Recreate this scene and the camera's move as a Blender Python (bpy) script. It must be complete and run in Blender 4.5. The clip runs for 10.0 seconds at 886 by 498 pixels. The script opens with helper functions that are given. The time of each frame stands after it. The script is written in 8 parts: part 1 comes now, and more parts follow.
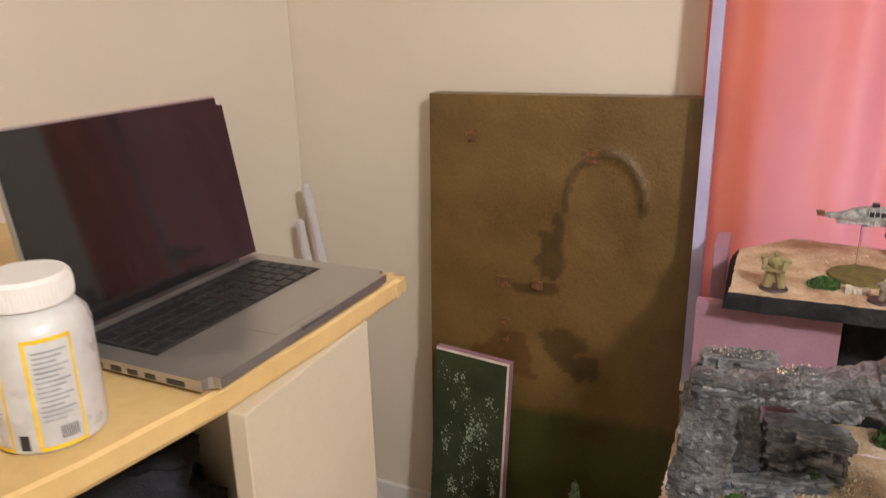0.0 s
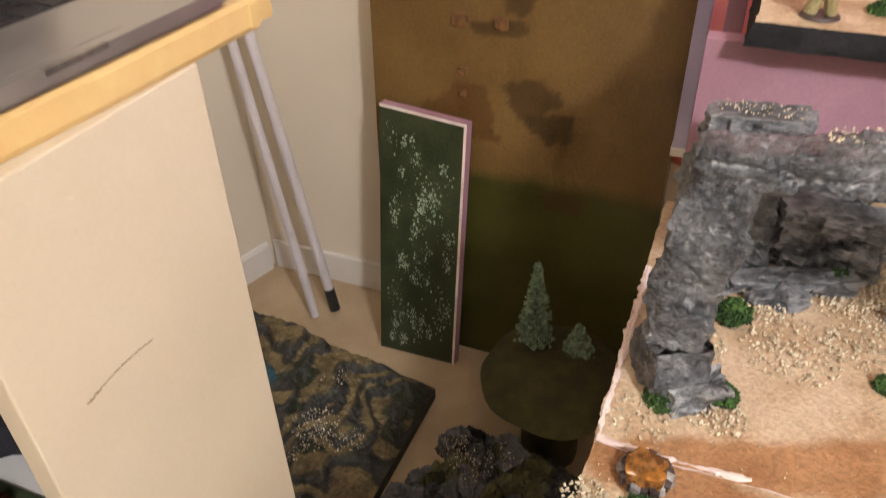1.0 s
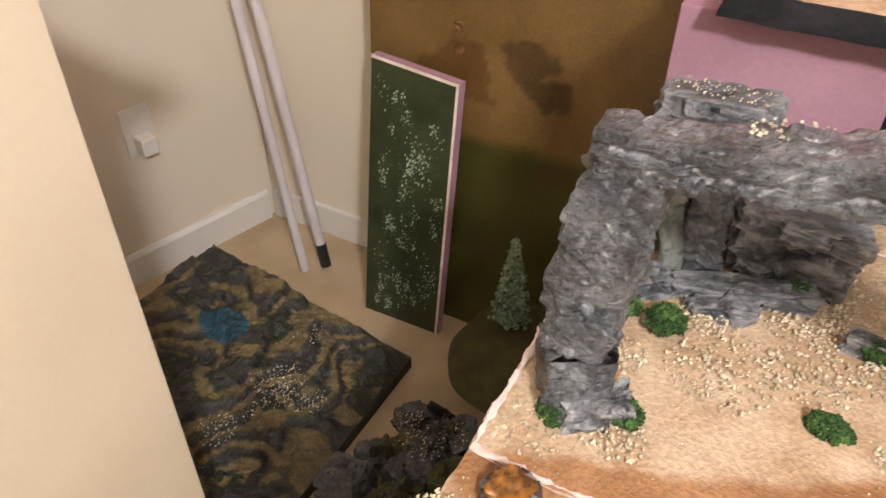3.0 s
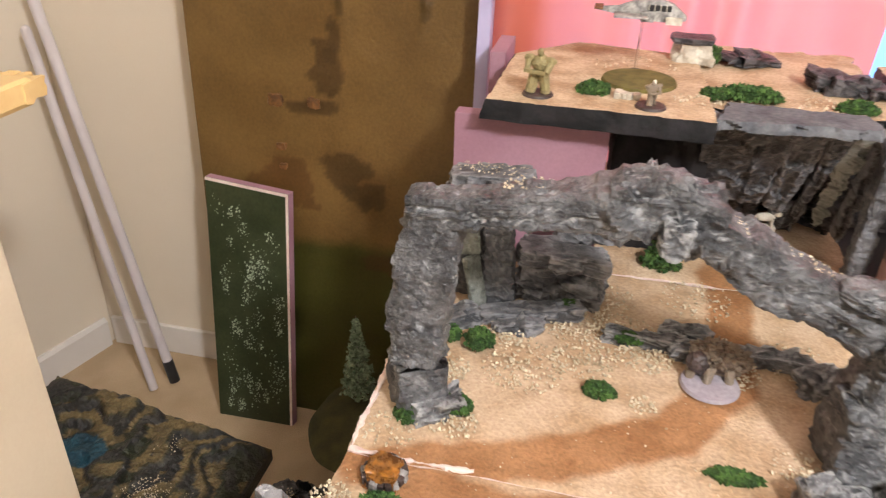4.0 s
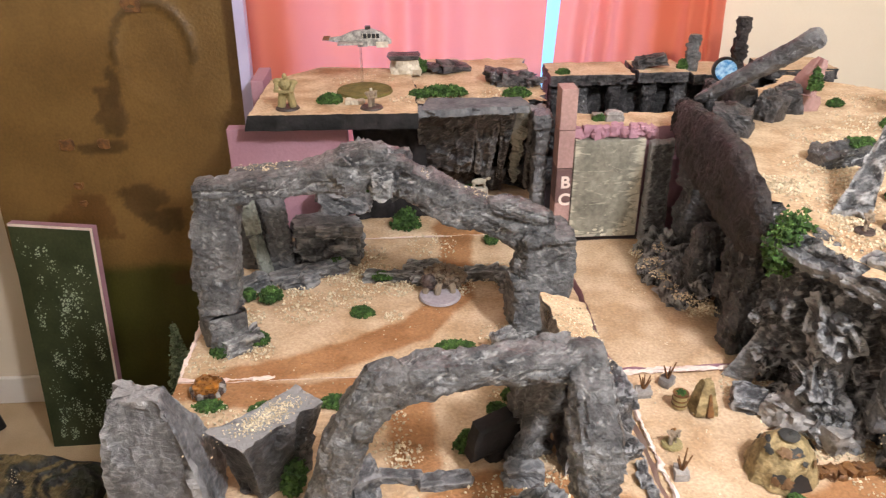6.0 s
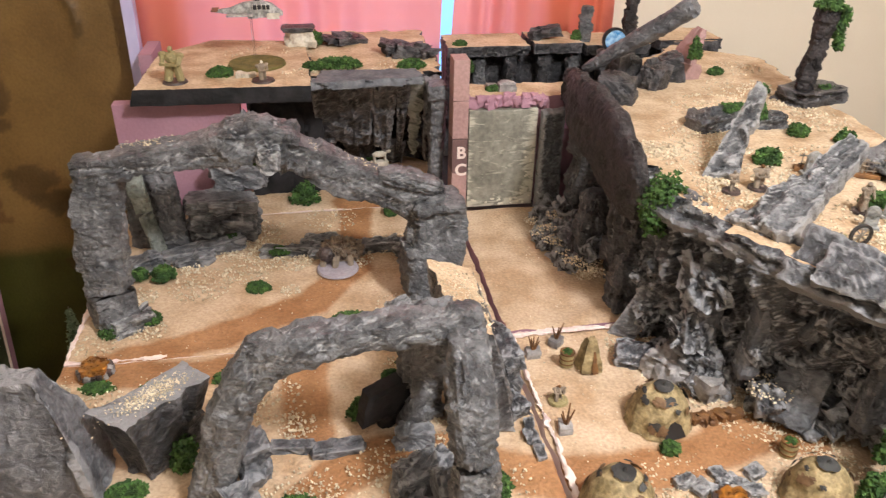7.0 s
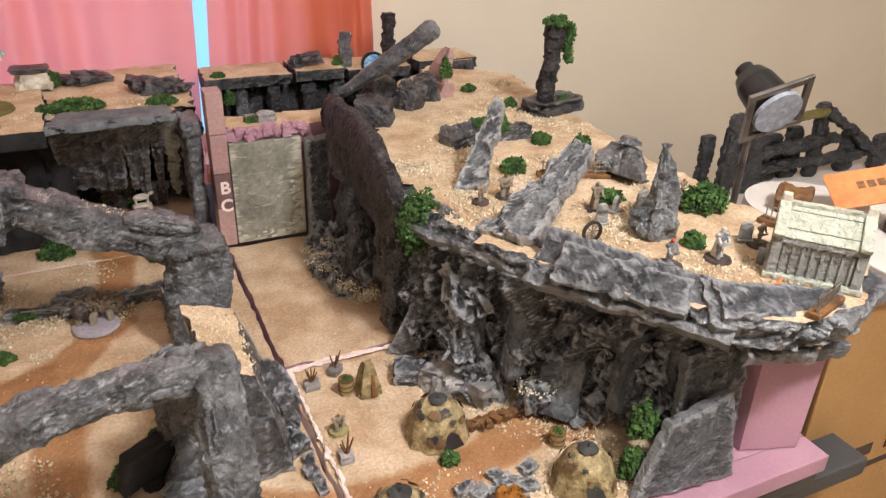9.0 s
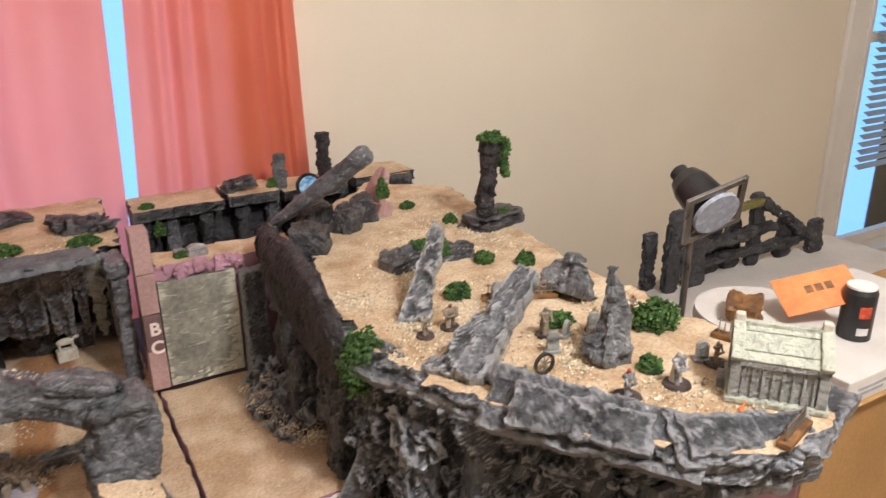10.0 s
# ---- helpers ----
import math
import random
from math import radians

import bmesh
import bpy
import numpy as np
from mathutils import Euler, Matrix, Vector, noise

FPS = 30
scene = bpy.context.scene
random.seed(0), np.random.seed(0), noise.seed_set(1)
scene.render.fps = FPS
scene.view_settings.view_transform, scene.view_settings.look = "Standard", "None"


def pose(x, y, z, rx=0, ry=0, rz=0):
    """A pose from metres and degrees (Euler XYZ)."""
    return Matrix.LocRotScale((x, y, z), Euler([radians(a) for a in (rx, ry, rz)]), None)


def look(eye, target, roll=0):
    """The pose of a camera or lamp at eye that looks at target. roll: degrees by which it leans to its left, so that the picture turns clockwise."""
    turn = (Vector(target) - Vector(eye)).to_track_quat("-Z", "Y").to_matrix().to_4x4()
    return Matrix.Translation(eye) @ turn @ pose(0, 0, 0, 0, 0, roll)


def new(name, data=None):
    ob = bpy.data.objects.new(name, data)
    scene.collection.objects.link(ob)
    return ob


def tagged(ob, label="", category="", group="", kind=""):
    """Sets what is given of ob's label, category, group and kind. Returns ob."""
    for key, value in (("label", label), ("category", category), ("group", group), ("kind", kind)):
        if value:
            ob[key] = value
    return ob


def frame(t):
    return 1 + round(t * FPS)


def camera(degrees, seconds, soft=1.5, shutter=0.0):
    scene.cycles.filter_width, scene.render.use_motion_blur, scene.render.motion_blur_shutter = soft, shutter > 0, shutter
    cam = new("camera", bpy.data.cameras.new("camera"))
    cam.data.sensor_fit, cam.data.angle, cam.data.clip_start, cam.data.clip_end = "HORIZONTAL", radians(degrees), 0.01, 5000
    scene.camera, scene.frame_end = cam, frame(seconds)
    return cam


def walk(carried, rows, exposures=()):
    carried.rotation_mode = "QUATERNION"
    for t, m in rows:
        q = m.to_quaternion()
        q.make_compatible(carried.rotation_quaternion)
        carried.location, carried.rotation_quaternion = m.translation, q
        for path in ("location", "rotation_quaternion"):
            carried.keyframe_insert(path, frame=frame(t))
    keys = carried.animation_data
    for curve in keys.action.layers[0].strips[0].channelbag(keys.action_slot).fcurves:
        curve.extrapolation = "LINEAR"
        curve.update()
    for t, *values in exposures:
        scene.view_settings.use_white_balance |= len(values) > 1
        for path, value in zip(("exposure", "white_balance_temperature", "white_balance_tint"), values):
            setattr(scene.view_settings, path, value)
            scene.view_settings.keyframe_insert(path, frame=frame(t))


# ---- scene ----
cam = camera(61.2, 10.0, soft=1.2, shutter=0.25)
PATH = [
    (0, (0.288, 0.346, 1.413), (-0.469, 2.096, 0.812), -1.5),
    (0.3, (0.286, 0.448, 1.377), (-0.449, 2.153, 0.633), -1.9),
    (0.5, (0.282, 0.52, 1.349), (-0.443, 2.174, 0.488), -1.9),
    (0.6, (0.277, 0.554, 1.334), (-0.433, 2.178, 0.407), -1.9),
    (1, (0.255, 0.642, 1.277), (-0.377, 2.133, 0.104), -1.7),
    (1.5, (0.234, 0.689, 1.241), (-0.349, 2.037, -0.117), -1.9),
    (2, (0.252, 0.711, 1.237), (-0.453, 2.006, -0.116), -1.1),
    (2.2, (0.27, 0.74, 1.229), (-0.502, 2.017, -0.104), 0.1),
    (3.3, (0.368, 0.766, 1.251), (-0.293, 2.247, 0.079), 1.0),
    (3.5, (0.37, 0.712, 1.261), (-0.186, 2.295, 0.172), 2.3),
    (4, (0.413, 0.566, 1.312), (0.044, 2.259, 0.313), 1.6),
    (4.5, (0.454, 0.438, 1.36), (0.225, 2.163, 0.375), 0.4),
    (5, (0.479, 0.345, 1.368), (0.388, 2.101, 0.413), 0.2),
    (5.2, (0.481, 0.316, 1.38), (0.441, 2.077, 0.433), 0.0),
    (6.3, (0.53, 0.244, 1.38), (0.689, 2.013, 0.46), 0.1),
    (6.5, (0.536, 0.242, 1.384), (0.735, 1.996, 0.442), 0.5),
    (7, (0.561, 0.233, 1.377), (0.862, 1.952, 0.4), 1.0),
    (7.5, (0.583, 0.224, 1.377), (1.004, 1.905, 0.379), 1.4),
    (8, (0.607, 0.219, 1.376), (1.151, 1.864, 0.379), 1.7),
    (8.5, (0.626, 0.216, 1.375), (1.292, 1.836, 0.411), 1.8),
    (9, (0.629, 0.224, 1.378), (1.403, 1.827, 0.467), 1.7),
    (9.5, (0.603, 0.257, 1.399), (1.447, 1.886, 0.603), 0.7),
    (10, (0.669, 0.279, 1.409), (1.601, 1.908, 0.719), -0.7),
]
walk(cam, [(t, look(eye, target, roll)) for t, eye, target, roll in PATH],
     exposures=[(0.0, -0.22), (0.6, 0.05), (1.5, 0.3), (2.2, 0.4), (3.5, 0.45), (4.2, 0.32), (5.2, 0.22), (6.5, 0.08), (8.0, -0.1), (9.0, -0.22), (10.0, -0.34)])

# ---- light, world ----
CEIL = 2.45
world = bpy.data.worlds.new("world")
scene.world = world
world.use_nodes = True
wn = world.node_tree.nodes
sky = wn.new("ShaderNodeTexSky")
sky.sky_type, sky.sun_disc, sky.sun_elevation, sky.sun_rotation = "NISHITA", False, radians(3), radians(200)
wn["Background"].inputs[1].default_value = 0.12
world.node_tree.links.new(sky.outputs[0], wn["Background"].inputs[0])


def lamp_area(name, m, size, watts, colour):
    d = bpy.data.lights.new(name, "AREA")
    d.shape, d.size, d.energy, d.color = "DISK", size, watts, colour
    ob = new(name, d)
    ob.matrix_world = m
    return ob


bulb = bpy.data.lights.new("ceiling_lamp_light", "POINT")
bulb.energy, bulb.color, bulb.shadow_soft_size = 122.0, (1.0, 0.99, 1.0), 0.09
new("ceiling_lamp_light", bulb).location = (1.25, 0.0, CEIL - 0.24)
for wx, ww, power in ((0.57, 0.56, 4.5), (1.015, 0.11, 1.1)):
    wl = lamp_area("window_daylight", look((wx, 2.16, 1.38), (wx, 0.0, 1.38)), ww, power, (0.86, 0.88, 1.0))
    wl.data.shape, wl.data.size_y = "RECTANGLE", 1.25


# ---- materials ----
def nodes_of(name):
    m = bpy.data.materials.new(name)
    m.use_nodes = True
    t = m.node_tree
    return m, t, t.nodes, t.links, t.nodes["Principled BSDF"]


def mk(name, c1, c2, scale=12, rough=0.6, bump=0.2, bscale=120, metal=0.0, grain=0.12, edge=None, edge_amount=0.0,
       attr=False, spec=0.5, rvar=0.15, jitter=0.0, sheet=0.0, sheet_col=None, varnish=0.0):
    """A surface of two colours mixed by large noise, fine grain, varying gloss and relief; edge: a dry-brushed tone on
    raised parts, strengthened to stand in for glints.
    """
    m, t, n, l, b = nodes_of(name)
    geo = n.new("ShaderNodeNewGeometry")
    big = n.new("ShaderNodeTexNoise")
    big.inputs["Scale"].default_value, big.inputs["Detail"].default_value = scale, 5
    l.new(geo.outputs["Position"], big.inputs["Vector"])
    fine = n.new("ShaderNodeTexNoise")
    fine.inputs["Scale"].default_value, fine.inputs["Detail"].default_value = bscale, 4
    l.new(geo.outputs["Position"], fine.inputs["Vector"])
    ramp = n.new("ShaderNodeValToRGB")
    ramp.color_ramp.elements[0].position, ramp.color_ramp.elements[1].position = 0.36, 0.64
    ramp.color_ramp.elements[0].color, ramp.color_ramp.elements[1].color = (*c1, 1), (*c2, 1)
    l.new(big.outputs["Fac"], ramp.inputs["Fac"])
    out = ramp.outputs["Color"]
    if attr:
        a = n.new("ShaderNodeAttribute")
        a.attribute_name = "paint"
        mx = n.new("ShaderNodeMix")
        mx.data_type, mx.blend_type = "RGBA", "MULTIPLY"
        mx.inputs["Factor"].default_value = 1.0
        l.new(out, mx.inputs["A"]), l.new(a.outputs["Color"], mx.inputs["B"])
        out = mx.outputs["Result"]
    g = n.new("ShaderNodeMix")
    g.data_type, g.blend_type = "RGBA", "OVERLAY"
    g.inputs["Factor"].default_value = grain * 3
    l.new(out, g.inputs["A"]), l.new(fine.outputs["Fac"], g.inputs["B"])
    out = g.outputs["Result"]
    if edge:
        mid = n.new("ShaderNodeTexNoise")
        mid.inputs["Scale"].default_value, mid.inputs["Detail"].default_value = 88, 6
        mid.inputs["Roughness"].default_value, mid.inputs["Distortion"].default_value = 0.62, 0.9
        flow = n.new("ShaderNodeMapping")
        flow.inputs["Scale"].default_value, flow.inputs["Rotation"].default_value = (0.75, 0.75, 1.35), (0.2, 0.35, 0)
        l.new(geo.outputs["Position"], flow.inputs["Vector"]), l.new(flow.outputs[0], mid.inputs["Vector"])
        # shade painted into the colour where the relief noise is low, as dark crevices
        low = n.new("ShaderNodeMapRange")
        low.inputs["From Min"].default_value, low.inputs["From Max"].default_value = 0.47, 0.35
        low.inputs["To Max"].default_value = 0.55
        l.new(mid.outputs["Fac"], low.inputs["Value"])
        crevice_shade = n.new("ShaderNodeMix")
        crevice_shade.data_type = "RGBA"
        crevice_shade.inputs["B"].default_value = (c1[0] * 0.35, c1[1] * 0.35, c1[2] * 0.35, 1)
        l.new(low.outputs["Result"], crevice_shade.inputs["Factor"]), l.new(out, crevice_shade.inputs["A"])
        out = crevice_shade.outputs["Result"]
        # lighter raised parts: dry-brushing, with some of the glints painted into the colour
        p = n.new("ShaderNodeMath")
        p.operation = "ADD"
        f2 = n.new("ShaderNodeMath")
        f2.operation, f2.inputs[1].default_value = "MULTIPLY", 0.17
        l.new(mid.outputs["Fac"], f2.inputs[0])
        l.new(geo.outputs["Pointiness"], p.inputs[0]), l.new(f2.outputs[0], p.inputs[1])
        r = n.new("ShaderNodeMapRange")
        r.inputs["From Min"].default_value, r.inputs["From Max"].default_value = 0.592, 0.645
        r.inputs["To Max"].default_value = edge_amount
        l.new(p.outputs[0], r.inputs["Value"])
        e = n.new("ShaderNodeMix")
        e.data_type = "RGBA"
        e.inputs["B"].default_value = (*edge, 1)
        l.new(r.outputs["Result"], e.inputs["Factor"]), l.new(out, e.inputs["A"])
        out = e.outputs["Result"]
    if jitter:
        inf = n.new("ShaderNodeNewGeometry")
        h = n.new("ShaderNodeHueSaturation")
        r = n.new("ShaderNodeMapRange")
        r.inputs["To Min"].default_value, r.inputs["To Max"].default_value = 1 - jitter, 1 + jitter
        l.new(inf.outputs["Random Per Island"], r.inputs["Value"])
        l.new(r.outputs["Result"], h.inputs["Value"]), l.new(out, h.inputs["Color"])
        out = h.outputs["Color"]
    l.new(out, b.inputs["Base Color"])
    rr = n.new("ShaderNodeMapRange")
    rr.inputs["To Min"].default_value, rr.inputs["To Max"].default_value = max(0.05, rough - rvar), min(1, rough + rvar)
    l.new(big.outputs["Fac"], rr.inputs["Value"]), l.new(rr.outputs["Result"], b.inputs["Roughness"])
    b.inputs["Metallic"].default_value = metal
    b.inputs["Specular IOR Level"].default_value = spec
    b.inputs["Coat Weight"].default_value, b.inputs["Coat Roughness"].default_value = varnish, 0.20
    if bump:
        bp = n.new("ShaderNodeBump")
        bp.inputs["Strength"].default_value, bp.inputs["Distance"].default_value = bump, 0.0055 if edge else 0.004
        l.new(fine.outputs["Fac"], bp.inputs["Height"]), l.new(bp.outputs["Normal"], b.inputs["Normal"])
        if edge:
            b2 = n.new("ShaderNodeBump")
            b2.inputs["Strength"].default_value, b2.inputs["Distance"].default_value = min(1.0, bump * 1.15), 0.011
            l.new(mid.outputs["Fac"], b2.inputs["Height"]), l.new(b2.outputs["Normal"], bp.inputs["Normal"])
            l.new(bp.outputs["Normal"], b.inputs["Coat Normal"])
    if sheet:
        tr = n.new("ShaderNodeBsdfTranslucent")
        tr.inputs["Color"].default_value = (*(sheet_col or c1), 1)
        ms = n.new("ShaderNodeMixShader")
        ms.inputs[0].default_value = sheet
        l.new(b.outputs[0], ms.inputs[1]), l.new(tr.outputs[0], ms.inputs[2])
        l.new(ms.outputs[0], n["Material Output"].inputs[0])
    return m


def glow(name, colour, strength):
    m, t, n, l, b = nodes_of(name)
    b.inputs["Base Color"].default_value = (0, 0, 0, 1)
    b.inputs["Emission Color"].default_value, b.inputs["Emission Strength"].default_value = (*colour, 1), strength
    return m


def clear(name, tint=(1, 1, 1), rough=0.02):
    m, t, n, l, b = nodes_of(name)
    b.inputs["Base Color"].default_value = (*tint, 1)
    b.inputs["Transmission Weight"].default_value, b.inputs["Roughness"].default_value = 1.0, rough
    return m


M_WALL = mk("wall_paint", (0.76, 0.672, 0.55), (0.79, 0.702, 0.578), 3, 0.75, 0.06, 260, grain=0.02)
M_WHITE = mk("white_trim_paint", (0.74, 0.70, 0.66), (0.80, 0.76, 0.72), 6, 0.45, 0.05, 90, grain=0.02)
M_CEIL = mk("ceiling_paint", (0.72, 0.70, 0.64), (0.76, 0.73, 0.68), 5, 0.9, 0.1, 200, grain=0.03)
M_CARPET = mk("beige_carpet", (0.50, 0.37, 0.23), (0.60, 0.46, 0.30), 9, 0.95, 0.9, 420, grain=0.2)
M_SAND = mk("sand_ground_paint", (0.45, 0.300, 0.178), (0.61, 0.458, 0.320), 19, 0.8, 0.6, 230, grain=0.16, attr=True)
M_SANDTOP = mk("sand_cap_paint", (0.41, 0.27, 0.155), (0.62, 0.48, 0.33), 20, 0.8, 0.6, 220, grain=0.18)
M_GRAVEL = mk("pale_gravel", (0.50, 0.41, 0.28), (0.76, 0.67, 0.51), 60, 0.8, 0.2, 300, jitter=0.25)
M_STONE = mk("grey_pebble", (0.18, 0.17, 0.17), (0.36, 0.34, 0.33), 60, 0.6, 0.4, 300, jitter=0.25)
M_ARCH = mk("grey_painted_rock", (0.062, 0.064, 0.072), (0.21, 0.213, 0.226), 30, 0.38, 0.9, 170, grain=0.22,
            edge=(0.52, 0.52, 0.53), edge_amount=0.70, rvar=0.14, spec=0.5, varnish=0.80)
M_DARK = mk("dark_painted_rock", (0.013, 0.014, 0.018), (0.095, 0.099, 0.114), 30, 0.32, 0.95, 160, grain=0.24,
            edge=(0.46, 0.47, 0.50), edge_amount=0.70, rvar=0.12, spec=0.6, varnish=0.9)
M_BLACKROCK = mk("black_painted_foam", (0.009, 0.009, 0.011), (0.050, 0.048, 0.054), 22, 0.45, 0.7, 130, grain=0.2,
                 edge=(0.20, 0.19, 0.20), edge_amount=0.45, varnish=0.3)
M_LOG = mk("grey_brown_bark_paint", (0.018, 0.015, 0.016), (0.062, 0.053, 0.055), 38, 0.55, 0.8, 150, grain=0.24,
           edge=(0.20, 0.18, 0.18), edge_amount=0.5, varnish=0.15, spec=0.3)
M_BRANCH = mk("pale_green_grey_board", (0.16, 0.175, 0.155), (0.29, 0.31, 0.285), 34, 0.5, 0.5, 170, grain=0.18,
              edge=(0.5, 0.5, 0.47), edge_amount=0.4)
M_BLACKGLOSS = mk("glossy_black_rock_paint", (0.010, 0.011, 0.014), (0.060, 0.062, 0.070), 26, 0.3, 0.8, 130, grain=0.2,
                 edge=(0.20, 0.20, 0.22), edge_amount=0.3, varnish=0.9)
M_EDGE = mk("matt_black_foam_edge", (0.006, 0.006, 0.007), (0.022, 0.020, 0.022), 30, 0.7, 0.3, 150, grain=0.15, spec=0.25)
M_PALE = mk("pale_dry_brushed_rock", (0.065, 0.068, 0.075), (0.215, 0.22, 0.23), 34, 0.34, 0.95, 170, grain=0.24,
            edge=(0.62, 0.62, 0.63), edge_amount=0.70, rvar=0.14, spec=0.6, varnish=0.7)
M_SLATE = mk("matt_grey_slab_paint", (0.085, 0.088, 0.10), (0.16, 0.163, 0.175), 24, 0.8, 0.4, 150, grain=0.2, spec=0.2)
M_FLAT = mk("flat_slate_paint", (0.060, 0.063, 0.072), (0.145, 0.148, 0.162), 20, 0.42, 0.5, 130, grain=0.2,
            edge=(0.42, 0.42, 0.44), edge_amount=0.5, varnish=0.35)
M_PLATE = mk("dark_slate_plate_paint", (0.022, 0.023, 0.028), (0.075, 0.077, 0.088), 26, 0.38, 0.6, 130, grain=0.22,
             edge=(0.36, 0.36, 0.38), edge_amount=0.5, varnish=0.45)
M_MOSS = mk("green_foam_flock", (0.019, 0.056, 0.010), (0.066, 0.132, 0.028), 90, 0.95, 0.3, 400, jitter=0.45)
M_OLIVE = mk("olive_felt", (0.10, 0.085, 0.02), (0.17, 0.14, 0.04), 60, 0.95, 0.5, 350)
M_PINK = mk("pink_insulation_foam", (0.345, 0.182, 0.238), (0.41, 0.225, 0.285), 8, 0.7, 0.15, 220, grain=0.04)
M_PINKDARK = mk("printed_foam_edge", (0.15, 0.085, 0.085), (0.20, 0.115, 0.11), 14, 0.6, 0.1, 200)
M_PINKMID = mk("dusty_foam_edge", (0.36, 0.22, 0.21), (0.44, 0.28, 0.26), 14, 0.7, 0.1, 200)
M_PINKPALE = mk("pale_foam_edge", (0.72, 0.55, 0.52), (0.85, 0.74, 0.68), 18, 0.75, 0.3, 200)


def gate_paint():
    """Grey-green paint with cream dragged in from the sides and foot."""
    m = mk("grey_green_brushed_paint", (0.16, 0.155, 0.13), (0.27, 0.26, 0.215), 22, 0.42, 0.6, 110, grain=0.2)
    n, l = m.node_tree.nodes, m.node_tree.links
    b = n["Principled BSDF"]
    under = b.inputs["Base Color"].links[0].from_socket
    geo = n.new("ShaderNodeNewGeometry")
    xyz = n.new("ShaderNodeSeparateXYZ")
    l.new(geo.outputs["Position"], xyz.inputs[0])
    amounts = []
    for axis, a, c, top in (("X", 0.918, 0.948, 0.26), ("X", 0.834, 0.822, 0.16), ("Z", 0.785, 0.757, 0.24)):
        r = n.new("ShaderNodeMapRange")
        r.inputs["From Min"].default_value, r.inputs["From Max"].default_value, r.inputs["To Max"].default_value = a, c, top
        l.new(xyz.outputs[axis], r.inputs["Value"])
        amounts.append(r.outputs["Result"])
    grain = n.new("ShaderNodeTexNoise")
    grain.inputs["Scale"].default_value, grain.inputs["Detail"].default_value, grain.inputs["Distortion"].default_value = 34, 9, 2.2
    stretch = n.new("ShaderNodeMapping")
    stretch.inputs["Scale"].default_value = (0.62, 1, 1.9)
    l.new(geo.outputs["Position"], stretch.inputs["Vector"]), l.new(stretch.outputs[0], grain.inputs["Vector"])
    total = grain.outputs["Fac"]
    for a in amounts:
        add = n.new("ShaderNodeMath")
        l.new(total, add.inputs[0]), l.new(a, add.inputs[1])
        total = add.outputs[0]
    cut = n.new("ShaderNodeMapRange")
    cut.inputs["From Min"].default_value, cut.inputs["From Max"].default_value, cut.inputs["To Max"].default_value = 0.575, 0.69, 0.70
    l.new(total, cut.inputs["Value"])
    mix = n.new("ShaderNodeMix")
    mix.data_type = "RGBA"
    mix.inputs["B"].default_value = (0.60, 0.56, 0.46, 1)
    l.new(cut.outputs["Result"], mix.inputs["Factor"]), l.new(under, mix.inputs["A"]), l.new(mix.outputs["Result"], b.inputs["Base Color"])
    return m


M_GREENGREY = gate_paint()
M_CREAM = mk("cream_paint_streak", (0.55, 0.50, 0.40), (0.70, 0.66, 0.55), 30, 0.4, 0.6, 120)
M_BROWN = mk("brown_painted_foam_board", (0.125, 0.071, 0.022), (0.19, 0.112, 0.036), 5, 0.34, 0.35, 160, grain=0.08, attr=True)
M_GREENB = mk("green_painted_board", (0.024, 0.034, 0.013), (0.042, 0.054, 0.022), 14, 0.5, 0.3, 160, grain=0.15)
M_SPECK = mk("pale_green_paint_fleck", (0.30, 0.38, 0.27), (0.48, 0.55, 0.42), 60, 0.7, 0.2, 200)
M_DESK = mk("birch_desktop", (0.60, 0.40, 0.16), (0.70, 0.49, 0.22), 7, 0.4, 0.08, 60, grain=0.05)
M_PANEL = mk("cream_cabinet_panel", (0.60, 0.515, 0.385), (0.65, 0.565, 0.43), 4, 0.5, 0.04, 200, grain=0.02)
M_ALU = mk("brushed_aluminium", (0.46, 0.45, 0.44), (0.50, 0.49, 0.48), 20, 0.38, 0.03, 500, metal=0.85, grain=0.02)
M_KEYS = mk("black_key_plastic", (0.012, 0.012, 0.013), (0.022, 0.022, 0.024), 40, 0.45, 0.05, 300)
M_SCREEN = mk("glossy_black_screen", (0.006, 0.006, 0.007), (0.008, 0.008, 0.009), 4, 0.06, 0, 50, grain=0, rvar=0.01)
M_BLACK = mk("black_plastic", (0.012, 0.012, 0.013), (0.03, 0.03, 0.032), 20, 0.35, 0.1, 200)
M_LAV = mk("lavender_white_plastic", (0.44, 0.41, 0.64), (0.52, 0.49, 0.72), 9, 0.35, 0.03, 100, grain=0.02)
M_POLE = mk("white_plastic_tube", (0.62, 0.57, 0.58), (0.70, 0.65, 0.66), 9, 0.35, 0.03, 100, grain=0.02)
M_BOTTLE = mk("white_bottle_plastic", (0.50, 0.48, 0.46), (0.62, 0.60, 0.58), 18, 0.3, 0.03, 100, grain=0.05)
M_YELLOW = mk("yellow_label_ink", (0.80, 0.50, 0.02), (0.85, 0.56, 0.03), 20, 0.4, 0, 100)
M_INK = mk("grey_print", (0.25, 0.25, 0.26), (0.36, 0.36, 0.37), 40, 0.5, 0, 100)
M_CARD = mk("brown_cardboard", (0.29, 0.155, 0.055), (0.36, 0.20, 0.075), 6, 0.7, 0.15, 180, grain=0.06)
M_CARDINK = mk("dark_box_print", (0.035, 0.022, 0.018), (0.05, 0.03, 0.025), 30, 0.6, 0, 100)
M_WBOX = mk("white_card_box", (0.52, 0.48, 0.45), (0.60, 0.56, 0.52), 10, 0.5, 0.04, 100, grain=0.03)
